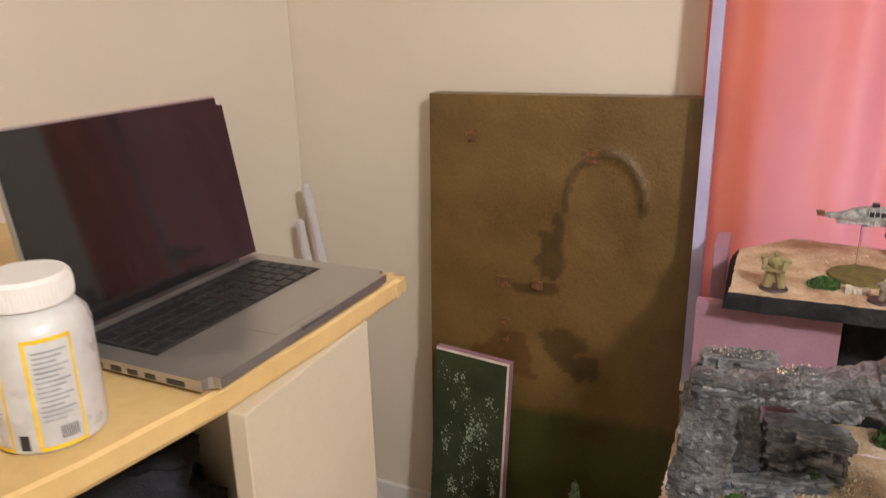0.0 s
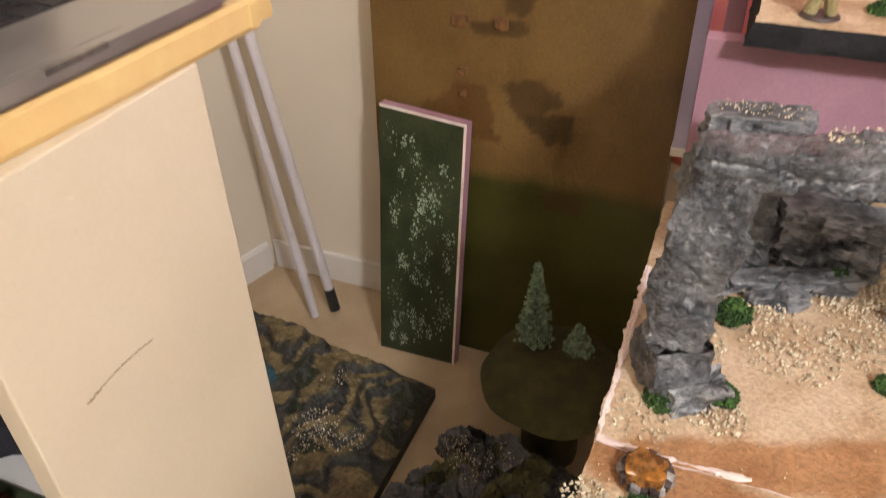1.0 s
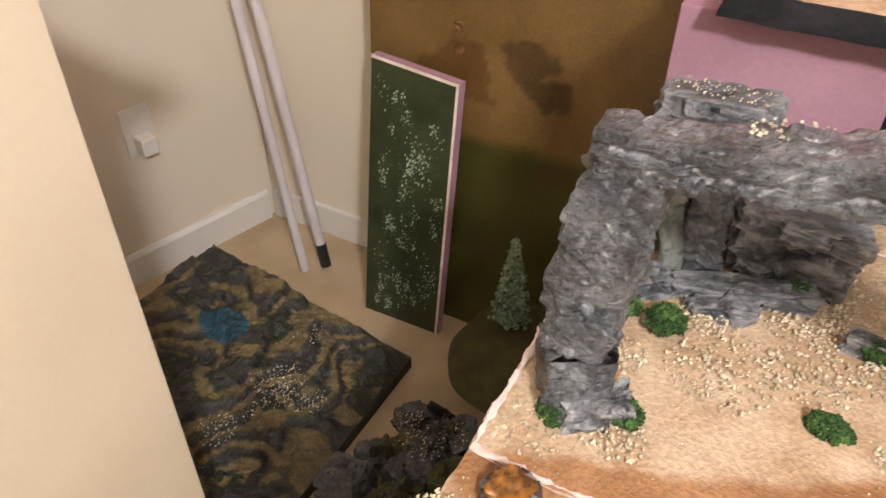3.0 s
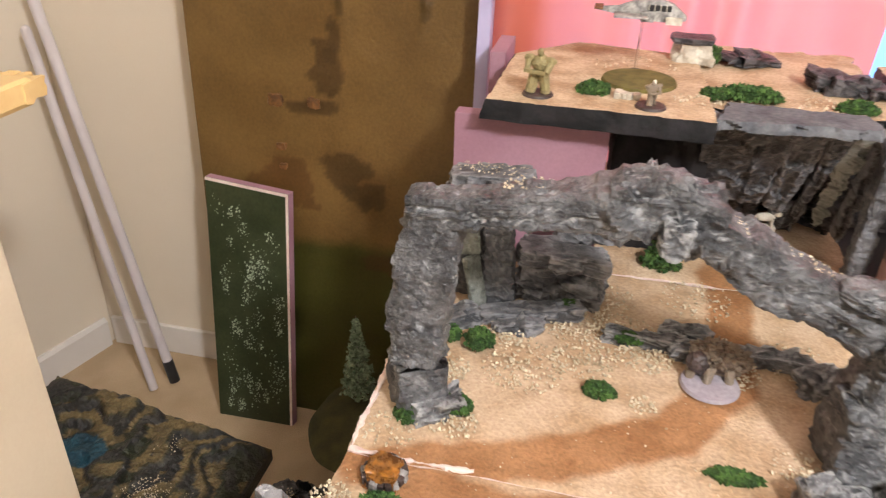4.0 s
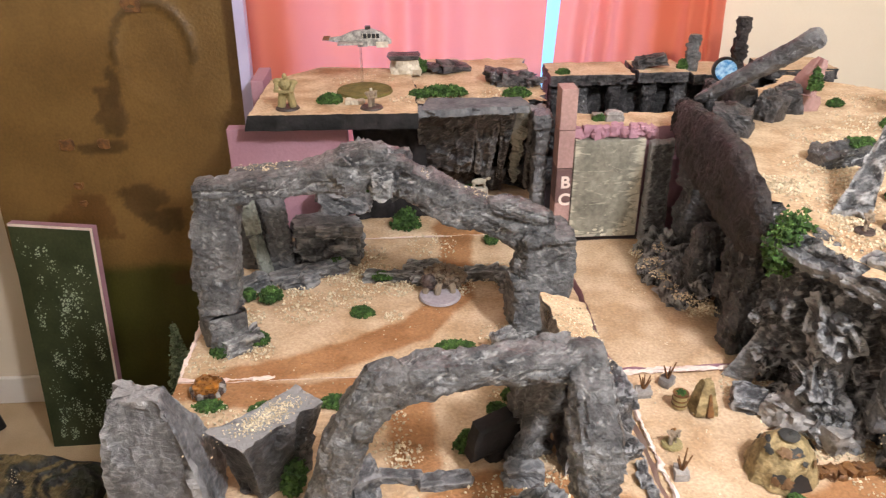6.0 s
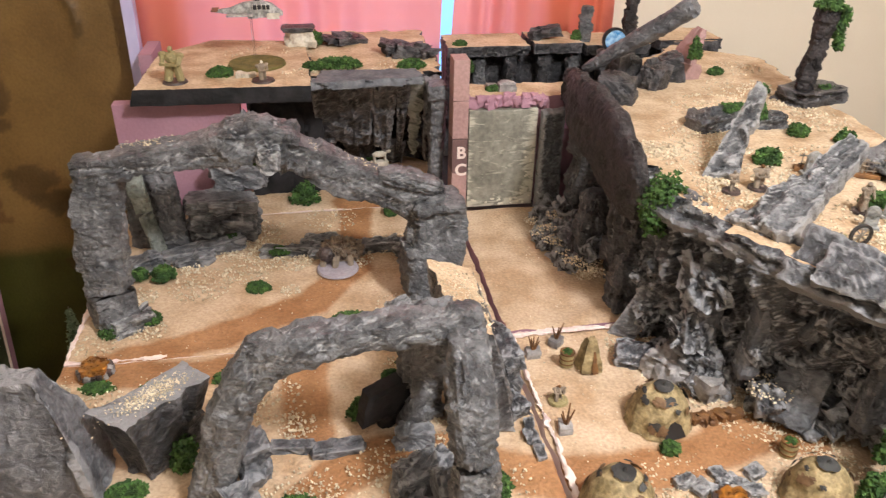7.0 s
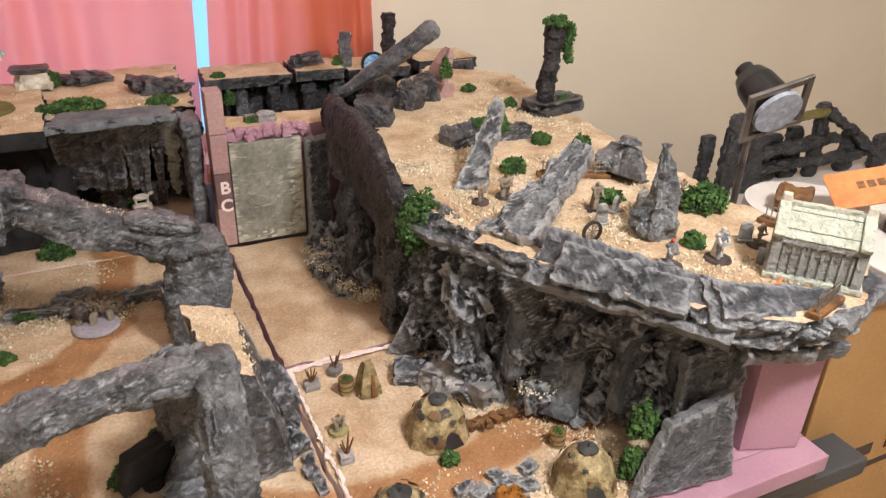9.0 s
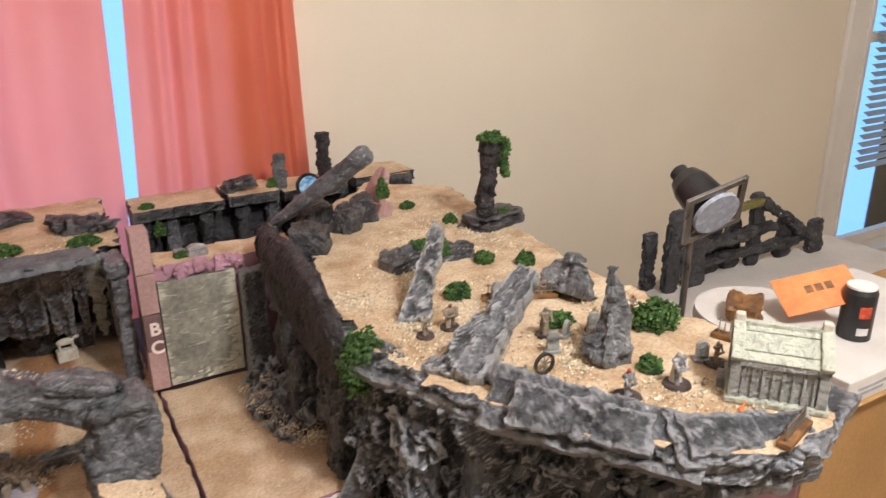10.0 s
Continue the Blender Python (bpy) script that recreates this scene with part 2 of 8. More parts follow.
M_ORANGE = mk("orange_card", (0.62, 0.17, 0.05), (0.72, 0.22, 0.07), 20, 0.5, 0.05, 100)
M_TENT = mk("tan_camouflage_tent", (0.17, 0.125, 0.055), (0.38, 0.29, 0.15), 75, 0.7, 0.6, 220, grain=0.22)
M_TENTDARK = mk("charcoal_camouflage_patch", (0.018, 0.018, 0.018), (0.045, 0.044, 0.042), 40, 0.7, 0.4, 160)
M_TENTRUST = mk("rust_camouflage_patch", (0.12, 0.065, 0.03), (0.20, 0.11, 0.05), 60, 0.7, 0.4, 200)
M_RUST = mk("rust_brown_paint", (0.10, 0.045, 0.018), (0.22, 0.10, 0.03), 60, 0.6, 0.5, 200)
M_EMBER = mk("orange_resin_fire", (0.10, 0.04, 0.012), (0.36, 0.14, 0.02), 110, 0.3, 0.4, 160)
M_BONE = mk("bone_white_plastic", (0.48, 0.43, 0.35), (0.66, 0.61, 0.52), 60, 0.6, 0.3, 250)
M_HULL = mk("weathered_grey_white_hull", (0.16, 0.155, 0.15), (0.46, 0.44, 0.41), 90, 0.5, 0.3, 300, grain=0.2)
M_MINI = mk("dark_brown_miniature_paint", (0.05, 0.03, 0.02), (0.16, 0.10, 0.06), 130, 0.5, 0.4, 400, edge=(0.4, 0.33, 0.25), edge_amount=0.5)
M_MINIG = mk("mustard_green_miniature_paint", (0.11, 0.09, 0.025), (0.26, 0.21, 0.07), 110, 0.5, 0.4, 400, edge=(0.45, 0.38, 0.2), edge_amount=0.5)
M_MINIS = mk("silver_miniature_paint", (0.12, 0.12, 0.13), (0.45, 0.45, 0.47), 130, 0.35, 0.4, 400, metal=0.4)
M_MINIR = mk("red_miniature_paint", (0.30, 0.03, 0.015), (0.52, 0.08, 0.03), 130, 0.45, 0.3, 400)
M_BASE = mk("dark_figure_base", (0.03, 0.02, 0.018), (0.08, 0.055, 0.05), 60, 0.5, 0.3, 250)
M_LILAC = mk("lilac_grey_base", (0.34, 0.30, 0.34), (0.42, 0.38, 0.42), 40, 0.5, 0.2, 200)
M_CRYPTROOF = mk("weathered_pale_green_roof", (0.20, 0.22, 0.15), (0.38, 0.40, 0.31), 50, 0.55, 0.6, 180, edge=(0.7, 0.7, 0.6), edge_amount=0.5)
M_CRYPT = mk("blue_grey_crypt_paint", (0.075, 0.08, 0.085), (0.20, 0.205, 0.20), 60, 0.5, 0.5, 220, edge=(0.42, 0.42, 0.40), edge_amount=0.6)
M_BLUEDISC = mk("swirled_blue_disc", (0.06, 0.25, 0.55), (0.45, 0.68, 0.85), 120, 0.3, 0.1, 100)
M_GLASS = clear("clear_glass")
M_ACRYL = clear("clear_acrylic", (0.95, 0.95, 0.95), 0.08)
M_LENS = mk("pale_frosted_lens", (0.33, 0.35, 0.41), (0.46, 0.48, 0.55), 70, 0.25, 0.3, 120)
M_STEEL = mk("bare_steel", (0.30, 0.29, 0.28), (0.42, 0.40, 0.38), 20, 0.3, 0.05, 200, metal=0.9)
M_CURTAIN = mk("salmon_satin_curtain", (0.74, 0.22, 0.11), (0.80, 0.26, 0.14), 5, 0.42, 0.10, 320, grain=0.03, sheet=0.5, sheet_col=(0.90, 0.33, 0.34))
M_SHADE = mk("frosted_lamp_shade", (0.8, 0.78, 0.72), (0.84, 0.8, 0.75), 5, 0.5, 0, 50)
M_SKYPANE = glow("dusk_sky", (0.20, 0.50, 0.92), 2.2)
M_BLIND = mk("blue_lit_blind_slat", (0.55, 0.58, 0.62), (0.62, 0.65, 0.69), 9, 0.5, 0.03, 100, sheet=0.3)
M_TABLE = mk("dark_folding_tabletop", (0.03, 0.03, 0.032), (0.05, 0.05, 0.052), 12, 0.5, 0.1, 200)
M_FABRIC = mk("black_woven_fabric", (0.010, 0.010, 0.014), (0.035, 0.034, 0.045), 18, 0.8, 0.6, 420, grain=0.2)
M_CLOTH = mk("dusky_blue_cloth", (0.06, 0.08, 0.16), (0.10, 0.13, 0.24), 14, 0.9, 0.5, 250)
M_FLOORTERR = mk("dark_terrain_paint", (0.55, 0.55, 0.55), (1.0, 1.0, 1.0), 26, 0.55, 0.8, 190, grain=0.2, attr=True)
# olive felt darkened in its colour for the table's shade on the hill
M_HILL = mk("shaded_olive_felt", (0.032, 0.030, 0.008), (0.065, 0.058, 0.016), 30, 0.95, 0.5, 350)
M_PINE = mk("frosted_pine_foliage", (0.10, 0.15, 0.09), (0.22, 0.28, 0.19), 90, 0.9, 0.3, 300, jitter=0.4)


# ---- mesh helpers ----
def part(name, bm, material, parent=None, label="", smooth=False):
    me = bpy.data.meshes.new(name)
    for mm in material if isinstance(material, (list, tuple)) else [material]:
        me.materials.append(mm)
    if smooth:
        for f in bm.faces:
            f.smooth = True
    bm.normal_update()
    soft = any(f.smooth for f in bm.faces)
    bm.to_mesh(me)
    bm.free()
    if soft:
        me.set_sharp_from_angle(angle=radians(33))
    ob = new(name, me)
    if parent is not None:
        ob.parent = parent
        ob.matrix_parent_inverse = parent.matrix_basis.inverted()
    if label:
        ob["label"] = label
    return ob


def empty(name, at, label, category, group="", kind=""):
    ob = new(name)
    ob.location = at
    ob.empty_display_size = 0.02
    return tagged(ob, label, category, group, kind)


def single(name, bm, material, label, category, group="", kind="", smooth=False):
    return tagged(part(name, bm, material, None, "", smooth), label, category, group, kind)


def box(bm, lo, hi, bevel=0.0, m=None, mi=0):
    lo, hi = Vector(lo), Vector(hi)
    got = bmesh.ops.create_cube(bm, size=1.0)
    vs = got["verts"]
    for v in vs:
        v.co = Vector([lo[i] + (v.co[i] + 0.5) * (hi[i] - lo[i]) for i in range(3)])
    fs = list({f for v in vs for f in v.link_faces})
    if bevel:
        es = list({e for f in fs for e in f.edges})
        r = bmesh.ops.bevel(bm, geom=es, offset=bevel, segments=2, affect="EDGES", profile=0.6)
        vs = [v for v in r["verts"]]
        fs = list({f for v in vs for f in v.link_faces})
        vs = list({v for f in fs for v in f.verts})
    for f in fs:
        f.material_index = mi
    if m is not None:
        bmesh.ops.transform(bm, matrix=m, verts=vs)
    return vs


def cyl(bm, p, q, r1, r2=None, seg=20, mi=0, caps=True):
    p, q = Vector(p), Vector(q)
    r2 = r1 if r2 is None else r2
    m = Matrix.Translation((p + q) / 2) @ (q - p).to_track_quat("Z", "Y").to_matrix().to_4x4()
    got = bmesh.ops.create_cone(bm, cap_ends=caps, segments=seg, radius1=r1, radius2=r2, depth=(q - p).length, matrix=m)
    for f in {f for v in got["verts"] for f in v.link_faces}:
        f.material_index = mi
    return got["verts"]


def ball(bm, c, size, m=None, sub=2, mi=0):
    s = Matrix.Diagonal((*size, 1))
    mm = Matrix.Translation(c) @ (m if m is not None else Matrix()) @ s
    got = bmesh.ops.create_icosphere(bm, subdivisions=sub, radius=1.0, matrix=mm)
    for f in {f for v in got["verts"] for f in v.link_faces}:
        f.material_index = mi
    return got["verts"]


def fbm(p, f, octs=4):
    a, s, tot = 1.0, 0.0, 0.0
    for k in range(octs):
        s += a * noise.noise(p * f)
        tot += a
        f *= 2.1
        a *= 0.5
    return s / tot


def ridge(p, f, octs=4):
    a, s, tot = 1.0, 0.0, 0.0
    for k in range(octs):
        s += a * (1 - abs(noise.noise(p * f)) * 2)
        tot += a
        f *= 2.07
        a *= 0.52
    return s / tot


def crag(p, f, seed):
    """Chiselled facets with soft plaster lumps."""
    q = p + Vector((seed * 3.1, seed * 1.7, seed * 2.3))
    w = q * f + Vector((noise.noise(q * f), noise.noise(q * f + Vector((9, 0, 0))), noise.noise(q * f + Vector((0, 9, 0))))) * 0.30
    d, pts = noise.voronoi(w)
    tilt = noise.cell_vector(pts[0] * 5.1) - Vector((0.5, 0.5, 0.5))
    return 0.42 * noise.cell(pts[0] * 7.3) + 1.15 * (w - pts[0]).dot(tilt) + 0.50 * fbm(q, f * 1.7, 3) - 0.18


def dabs(p, f):
    """Small ridged smears of plaster."""
    n = noise.noise(p * f + Vector((2.2, 0.7, 1.3)) * noise.noise(p * f * 0.6))
    return (1 - abs(n) * 2.4) * 0.6 + 0.4 * noise.noise(p * f * 2.3)


def rock_path(bm, pts, w, h, seed, amp=0.012, step=0.0042, ring=42, freq=22, box_pow=6.0, up=(0, 0, 1), mi=0):
    """A craggy beam along pts; w, h: half sizes at each point, across and upwards."""
    pts = [Vector(p) for p in pts]
    w = w if isinstance(w, (list, tuple)) else [w] * len(pts)
    h = h if isinstance(h, (list, tuple)) else [h] * len(pts)
    line = []
    for i in range(len(pts) - 1):
        n = max(2, int((pts[i + 1] - pts[i]).length / step))
        for k in range(n + (i == len(pts) - 2)):
            s = k / n
            line.append((pts[i].lerp(pts[i + 1], s), w[i] + (w[i + 1] - w[i]) * s, h[i] + (h[i + 1] - h[i]) * s))
    rings = []
    N = len(line)
    for i, (c, a, b) in enumerate(line):
        lo, hi = line[max(0, i - 4)][0], line[min(N - 1, i + 4)][0]
        t = (hi - lo).normalized()
        u = Vector(up)
        side = t.cross(u)
        if side.length < 0.2:
            side = t.cross(Vector((0, 1, 0)))
        side.normalize()
        top = side.cross(t).normalized()
        endf = min(1.0, (min(i, N - 1 - i) + 1.2) / 3.0)
        row = []
        for k in range(ring):
            an = 2 * math.pi * k / ring
            ca, sa = math.cos(an), math.sin(an)
            rr = (abs(ca) ** box_pow + abs(sa) ** box_pow) ** (-1 / box_pow)
            d = side * (ca * rr * a) + top * (sa * rr * b)
            p = c + d * (0.65 + 0.35 * endf)
            nrm = d.normalized()
            q = Vector((i * step * 11 + seed * 5, ca * rr * a * 70, sa * rr * b * 70))
            lay = math.floor(sa * rr * 2.6 + 0.9 * noise.noise(Vector((i * step * 9, seed, 1))))
            p = p + nrm * amp * 0.75 * (noise.noise(Vector((lay * 3.7, seed * 2.1, i * step * 15))) * abs(ca * rr))
            p = p + nrm * (amp * (1.15 * crag(p, freq, seed) + 0.34 * (ridge(q, 1.0, 2) - 0.45)) + min(amp, 0.006) * 0.75 * dabs(p + Vector((seed, 0, 0)), 84))
            row.append(bm.verts.new(p))
        rings.append(row)
    for i in range(N - 1):
        for k in range(ring):
            f = bm.faces.new((rings[i][k], rings[i][(k + 1) % ring], rings[i + 1][(k + 1) % ring], rings[i + 1][k]))
            f.material_index, f.smooth = mi, True
    for row, flip in ((rings[0], True), (rings[-1], False)):
        c = sum((v.co for v in row), Vector()) / ring
        cv = bm.verts.new(c)
        for k in range(ring):
            a, b = row[k], row[(k + 1) % ring]
            f = bm.faces.new((b, a, cv) if flip else (a, b, cv))
            f.material_index = mi


def chunk(bm, c, size, rot=(0, 0, 0), seed=0, amp=None, freq=26, cuts=7, mi=0, floor=None):
    """A broken block of rock."""
    amp = amp if amp is not None else min(size) * 0.45
    b2 = bmesh.new()
    bmesh.ops.create_cube(b2, size=2.0)
    bmesh.ops.subdivide_edges(b2, edges=b2.edges[:], cuts=cuts, use_grid_fill=True)
    m = Matrix.Translation(c) @ Euler([radians(a) for a in rot]).to_matrix().to_4x4() @ Matrix.Diagonal((*size, 1))
    out = []
    for v in b2.verts:
        d = v.co.normalized()
        q = v.co * 0.72 + d * 0.32
        p = m @ q
        nrm = (p - Vector(c)).normalized()
        p = p + nrm * (amp * 1.2 * crag(p, freq, seed) + min(amp, 0.008) * 0.55 * dabs(p, 84))
        if floor is not None and p.z < floor:
            p.z = floor
        out.append(bm.verts.new(p))
    b2.verts.index_update()
    for f in b2.faces:
        g = bm.faces.new([out[v.index] for v in f.verts])
        g.material_index, g.smooth = mi, True
    b2.free()


def plate(bm, a, b, c, d, th, seed, amp=0.003, freq=22, ragged=0.004, mi=0):
    """A split slab over four corners (a to b, and d to c at its far end), with ragged rims and two rough faces."""
    a, b, c, d = [Vector(p) for p in (a, b, c, d)]
    nu = max(5, int(max((b - a).length, (c - d).length) / 0.0045))
    nv = max(5, int(max((d - a).length, (c - b).length) / 0.0045))
    nrm = (b - a).cross(d - a).normalized()
    sheets = []
    for s in (1, -1):
        rows = []
        for i in range(nu + 1):
            row = []
            for j in range(nv + 1):
                u, v = i / nu, j / nv
                p = a.lerp(b, u).lerp(d.lerp(c, u), v)
                e = min(i, nu - i, j, nv - j)
                if e < 2:
                    mid = (a + b + c + d) / 4
                    p = p + (p - mid).normalized() * ragged * (fbm(p + Vector((seed, 0, 0)), 60, 3) - 0.2) * (1 if e == 0 else 0.5)
                q = Vector((p.x, p.y, p.z)) + nrm * s * 0.3
                k = amp * (crag(q, freq, seed) + 0.6 * dabs(q, 80) + 0.5 * (ridge(Vector((u * nu * 0.16, v * nv * 0.035, seed)), 1.0, 2) - 0.5))
                k += amp * 0.9 * noise.noise(Vector((math.floor(u * 3 + 0.8 * noise.noise(Vector((v * 3, seed, 2)))) * 5.3, seed, s)))
                row.append(bm.verts.new(p + nrm * s * (th * 0.5 * (0.72 if e == 0 else 1.0) + k)))
            rows.append(row)
        sheets.append(rows)
    for rows, flip in zip(sheets, (False, True)):
        for i in range(nu):
            for j in range(nv):
                f = (rows[i][j], rows[i + 1][j], rows[i + 1][j + 1], rows[i][j + 1])
                f = bm.faces.new(f[::-1] if flip else f)
                f.smooth, f.material_index = True, mi
    rims = []
    for rows in sheets:
        rims.append([rows[i][0] for i in range(nu)] + [rows[nu][j] for j in range(nv)] + [rows[nu - i][nv] for i in range(nu)] + [rows[0][nv - j] for j in range(nv)])
    n = len(rims[0])
    for k in range(n):
        f = bm.faces.new((rims[0][(k + 1) % n], rims[0][k], rims[1][k], rims[1][(k + 1) % n]))
        f.smooth, f.material_index = True, mi


def mesa(bm, bot, top, z0, z1, seed, amp=0.02, rows=26, freq=16, cap=1, per=14, strata=0.0, upright=0.5):
    """A craggy solid between two outlines with as many corners; the cap takes material slot cap."""
    nb = len(bot)
    rings = []
    fine_b, fine_t = [], []
    for i in range(nb):
        a0, a1 = Vector(bot[i]), Vector(bot[(i + 1) % nb])
        b0, b1 = Vector(top[i]), Vector(top[(i + 1) % nb])
        n = max(2, int(max((a1 - a0).length, (b1 - b0).length) / (0.09 / per)))
        for k in range(n):
            fine_b.append(a0.lerp(a1, k / n)), fine_t.append(b0.lerp(b1, k / n))
    N = len(fine_b)
    cx = sum((Vector(p) for p in top), Vector((0, 0))) / nb
    for j in range(rows + 1):
        s = j / rows
        z = z0 + (z1 - z0) * s
        ring = []
        for k in range(N):
            p2 = fine_b[k].lerp(fine_t[k], s ** 1.4)
            q = fine_b[(k + 1) % N].lerp(fine_t[(k + 1) % N], s ** 1.4) - fine_b[k - 1].lerp(fine_t[k - 1], s ** 1.4)
            nrm = Vector((q.y, -q.x, 0)).normalized()
            p = Vector((p2.x, p2.y, z))
            d = amp * (1.6 * crag(Vector((p.x, p.y, p.z * upright)), freq, seed) + 0.25 * ridge(Vector((p.x * 2, p.y * 2, p.z * 0.9)), freq * 1.3, 3) - 0.2)
            d += strata * math.sin(z * 260 + 3 * fbm(p, 12, 2))
            d += min(amp, 0.012) * 0.50 * dabs(p, 76)
            ring.append(bm.verts.new(p + nrm * d))
        rings.append(ring)
    for j in range(rows):
        for k in range(N):
            bm.faces.new((rings[j][k], rings[j][(k + 1) % N], rings[j + 1][(k + 1) % N], rings[j + 1][k])).smooth = True
    if nb <= 6:
        cv = bm.verts.new(sum((v.co for v in rings[-1]), Vector()) / N)
        for k in range(N):
            bm.faces.new((rings[-1][k], rings[-1][(k + 1) % N], cv)).material_index = cap
    else:
        bm.faces.new(rings[-1]).material_index = cap
    bm.faces.new(list(reversed(rings[0])))
    bmesh.ops.recalc_face_normals(bm, faces=bm.faces[:])


def wall_slab(bm, a, b, z0, z1, th, holes=()):
    """An upright wall from a to b in plan; th: thickness to the left of the way; holes: (s0, s1, z0, z1) along it."""
    a, b = Vector(a), Vector(b)
    L = (b - a).length
    t = (b - a) / L
    n = Vector((-t.y, t.x)) * th
    ss = sorted({0.0, L, *[h[0] for h in holes], *[h[1] for h in holes]})
    zs = sorted({z0, z1, *[h[2] for h in holes], *[h[3] for h in holes]})
    for i in range(len(ss) - 1):
        for j in range(len(zs) - 1):
            sm, zm = (ss[i] + ss[i + 1]) / 2, (zs[j] + zs[j + 1]) / 2
            if any(h[0] < sm < h[1] and h[2] < zm < h[3] for h in holes):
                continue
            c = []
            for off in (Vector((0, 0)), n):
                for s in (ss[i], ss[i + 1]):
                    p = a + t * s + off
                    c += [bm.verts.new((p.x, p.y, zs[j])), bm.verts.new((p.x, p.y, zs[j + 1]))]
            for q in ((0, 2, 3, 1), (4, 5, 7, 6), (0, 1, 5, 4), (2, 6, 7, 3), (1, 3, 7, 5), (0, 4, 6, 2)):
                bm.faces.new([c[k] for k in q])
    bmesh.ops.remove_doubles(bm, verts=bm.verts[:], dist=1e-5)
    seen = {}
    for f in bm.faces:
        seen.setdefault(tuple(round(x, 5) for x in f.calc_center_median()), []).append(f)
    bmesh.ops.delete(bm, geom=[f for g in seen.values() if len(g) > 1 for f in g], context="FACES")
    bmesh.ops.recalc_face_normals(bm, faces=bm.faces[:])


def ground(x0, x1, y0, y1, z, thick, seed, paint, name, label, parent_group, cells=0.006, amp=0.003, edge_mat=None, wob=0.006):
    """A sandy terrain tile: an uneven top with painted trails, and foam sides."""
    bm = bmesh.new()
    col = bm.loops.layers.float_color.new("paint")
    nx, ny = int((x1 - x0) / cells), int((y1 - y0) / cells)
    V = []
    for i in range(nx + 1):
        row = []
        for j in range(ny + 1):
            x, y = x0 + (x1 - x0) * i / nx, y0 + (y1 - y0) * j / ny
            e = min(i, nx - i, j, ny - j)
            wx = wob * fbm(Vector((y * 3, seed, i > nx / 2)), 9, 3) if i in (0, nx) else 0
            wy = wob * fbm(Vector((x * 3, seed, 5 + (j > ny / 2))), 9, 3) if j in (0, ny) else 0
            zz = z + amp * 1.6 * fbm(Vector((x, y, seed)), 12, 4) - (0.002 if e == 0 else 0)
            row.append(bm.verts.new((x + wx, y + wy, zz)))
        V.append(row)
    for i in range(nx):
        for j in range(ny):
            f = bm.faces.new((V[i][j], V[i + 1][j], V[i + 1][j + 1], V[i][j + 1]))
            for lp in f.loops:
                lp[col] = (*paint(lp.vert.co.x, lp.vert.co.y), 1)
            f.smooth = True
    rim = [V[i][0] for i in range(nx)] + [V[nx][j] for j in range(ny)] + [V[nx - i][ny] for i in range(nx)] + [V[0][ny - j] for j in range(ny)]
    low = [bm.verts.new((v.co.x, v.co.y, z - thick)) for v in rim]
    n = len(rim)
    for k in range(n):
        f = bm.faces.new((rim[(k + 1) % n], rim[k], low[k], low[(k + 1) % n]))
        f.material_index = 1
        for lp in f.loops:
            lp[col] = (1, 1, 1, 1)
    f = bm.faces.new(list(reversed(low)))
    f.material_index = 1
    bmesh.ops.recalc_face_normals(bm, faces=bm.faces[:])
    ob = single(name, bm, [M_SAND, edge_mat or M_PINKPALE], label, "terrain tile", parent_group)
    return ob


def near_line(x, y, line):
    p = Vector((x, y))
    best = 9.0
    for a, b in zip(line, line[1:]):
        a, b = Vector(a), Vector(b)
        t = max(0, min(1, (p - a).dot(b - a) / (b - a).length_squared))
        best = min(best, (p - a - (b - a) * t).length)
    return best


def trail(lines, width, tint=(0.62, 0.42, 0.27)):
    def paint(x, y):
        d = min(near_line(x, y, l) for l in lines) / width + 0.35 * fbm(Vector((x, y, 2)), 30, 3)
        s = max(0, min(1, (1.15 - d) / 0.3))
        v = 1.0 + 0.10 * fbm(Vector((x, y, 7)), 14, 3)
        return tuple(v * ((1 - s) + s * c) for c in tint)
    return paint


def pebbles(bm, c, r, n, size, rng, z=0.752, flat=0.6):
    for _ in range(n):
        an, d = rng.uniform(0, 6.283), r * rng.random() ** 0.6
        s = size * rng.uniform(0.5, 1.4)
        p = Vector((c[0] + d * math.cos(an), c[1] + d * math.sin(an), z + s * 0.25))
        rot = Euler((rng.uniform(0, 6), rng.uniform(0, 6), rng.uniform(0, 6))).to_matrix()
        vs = [bm.verts.new(p + rot @ (Vector(o) * s * 0.6 * rng.uniform(0.7, 1.2))) for o in
              ((1, 0, 0), (-1, 0, 0), (0, 1, 0), (0, -1, 0), (0, 0, flat), (0, 0, -flat))]
        for a, b, cc in ((0, 2, 4), (2, 1, 4), (1, 3, 4), (3, 0, 4), (2, 0, 5), (1, 2, 5), (3, 1, 5), (0, 3, 5)):
            bm.faces.new((vs[a], vs[b], vs[cc]))


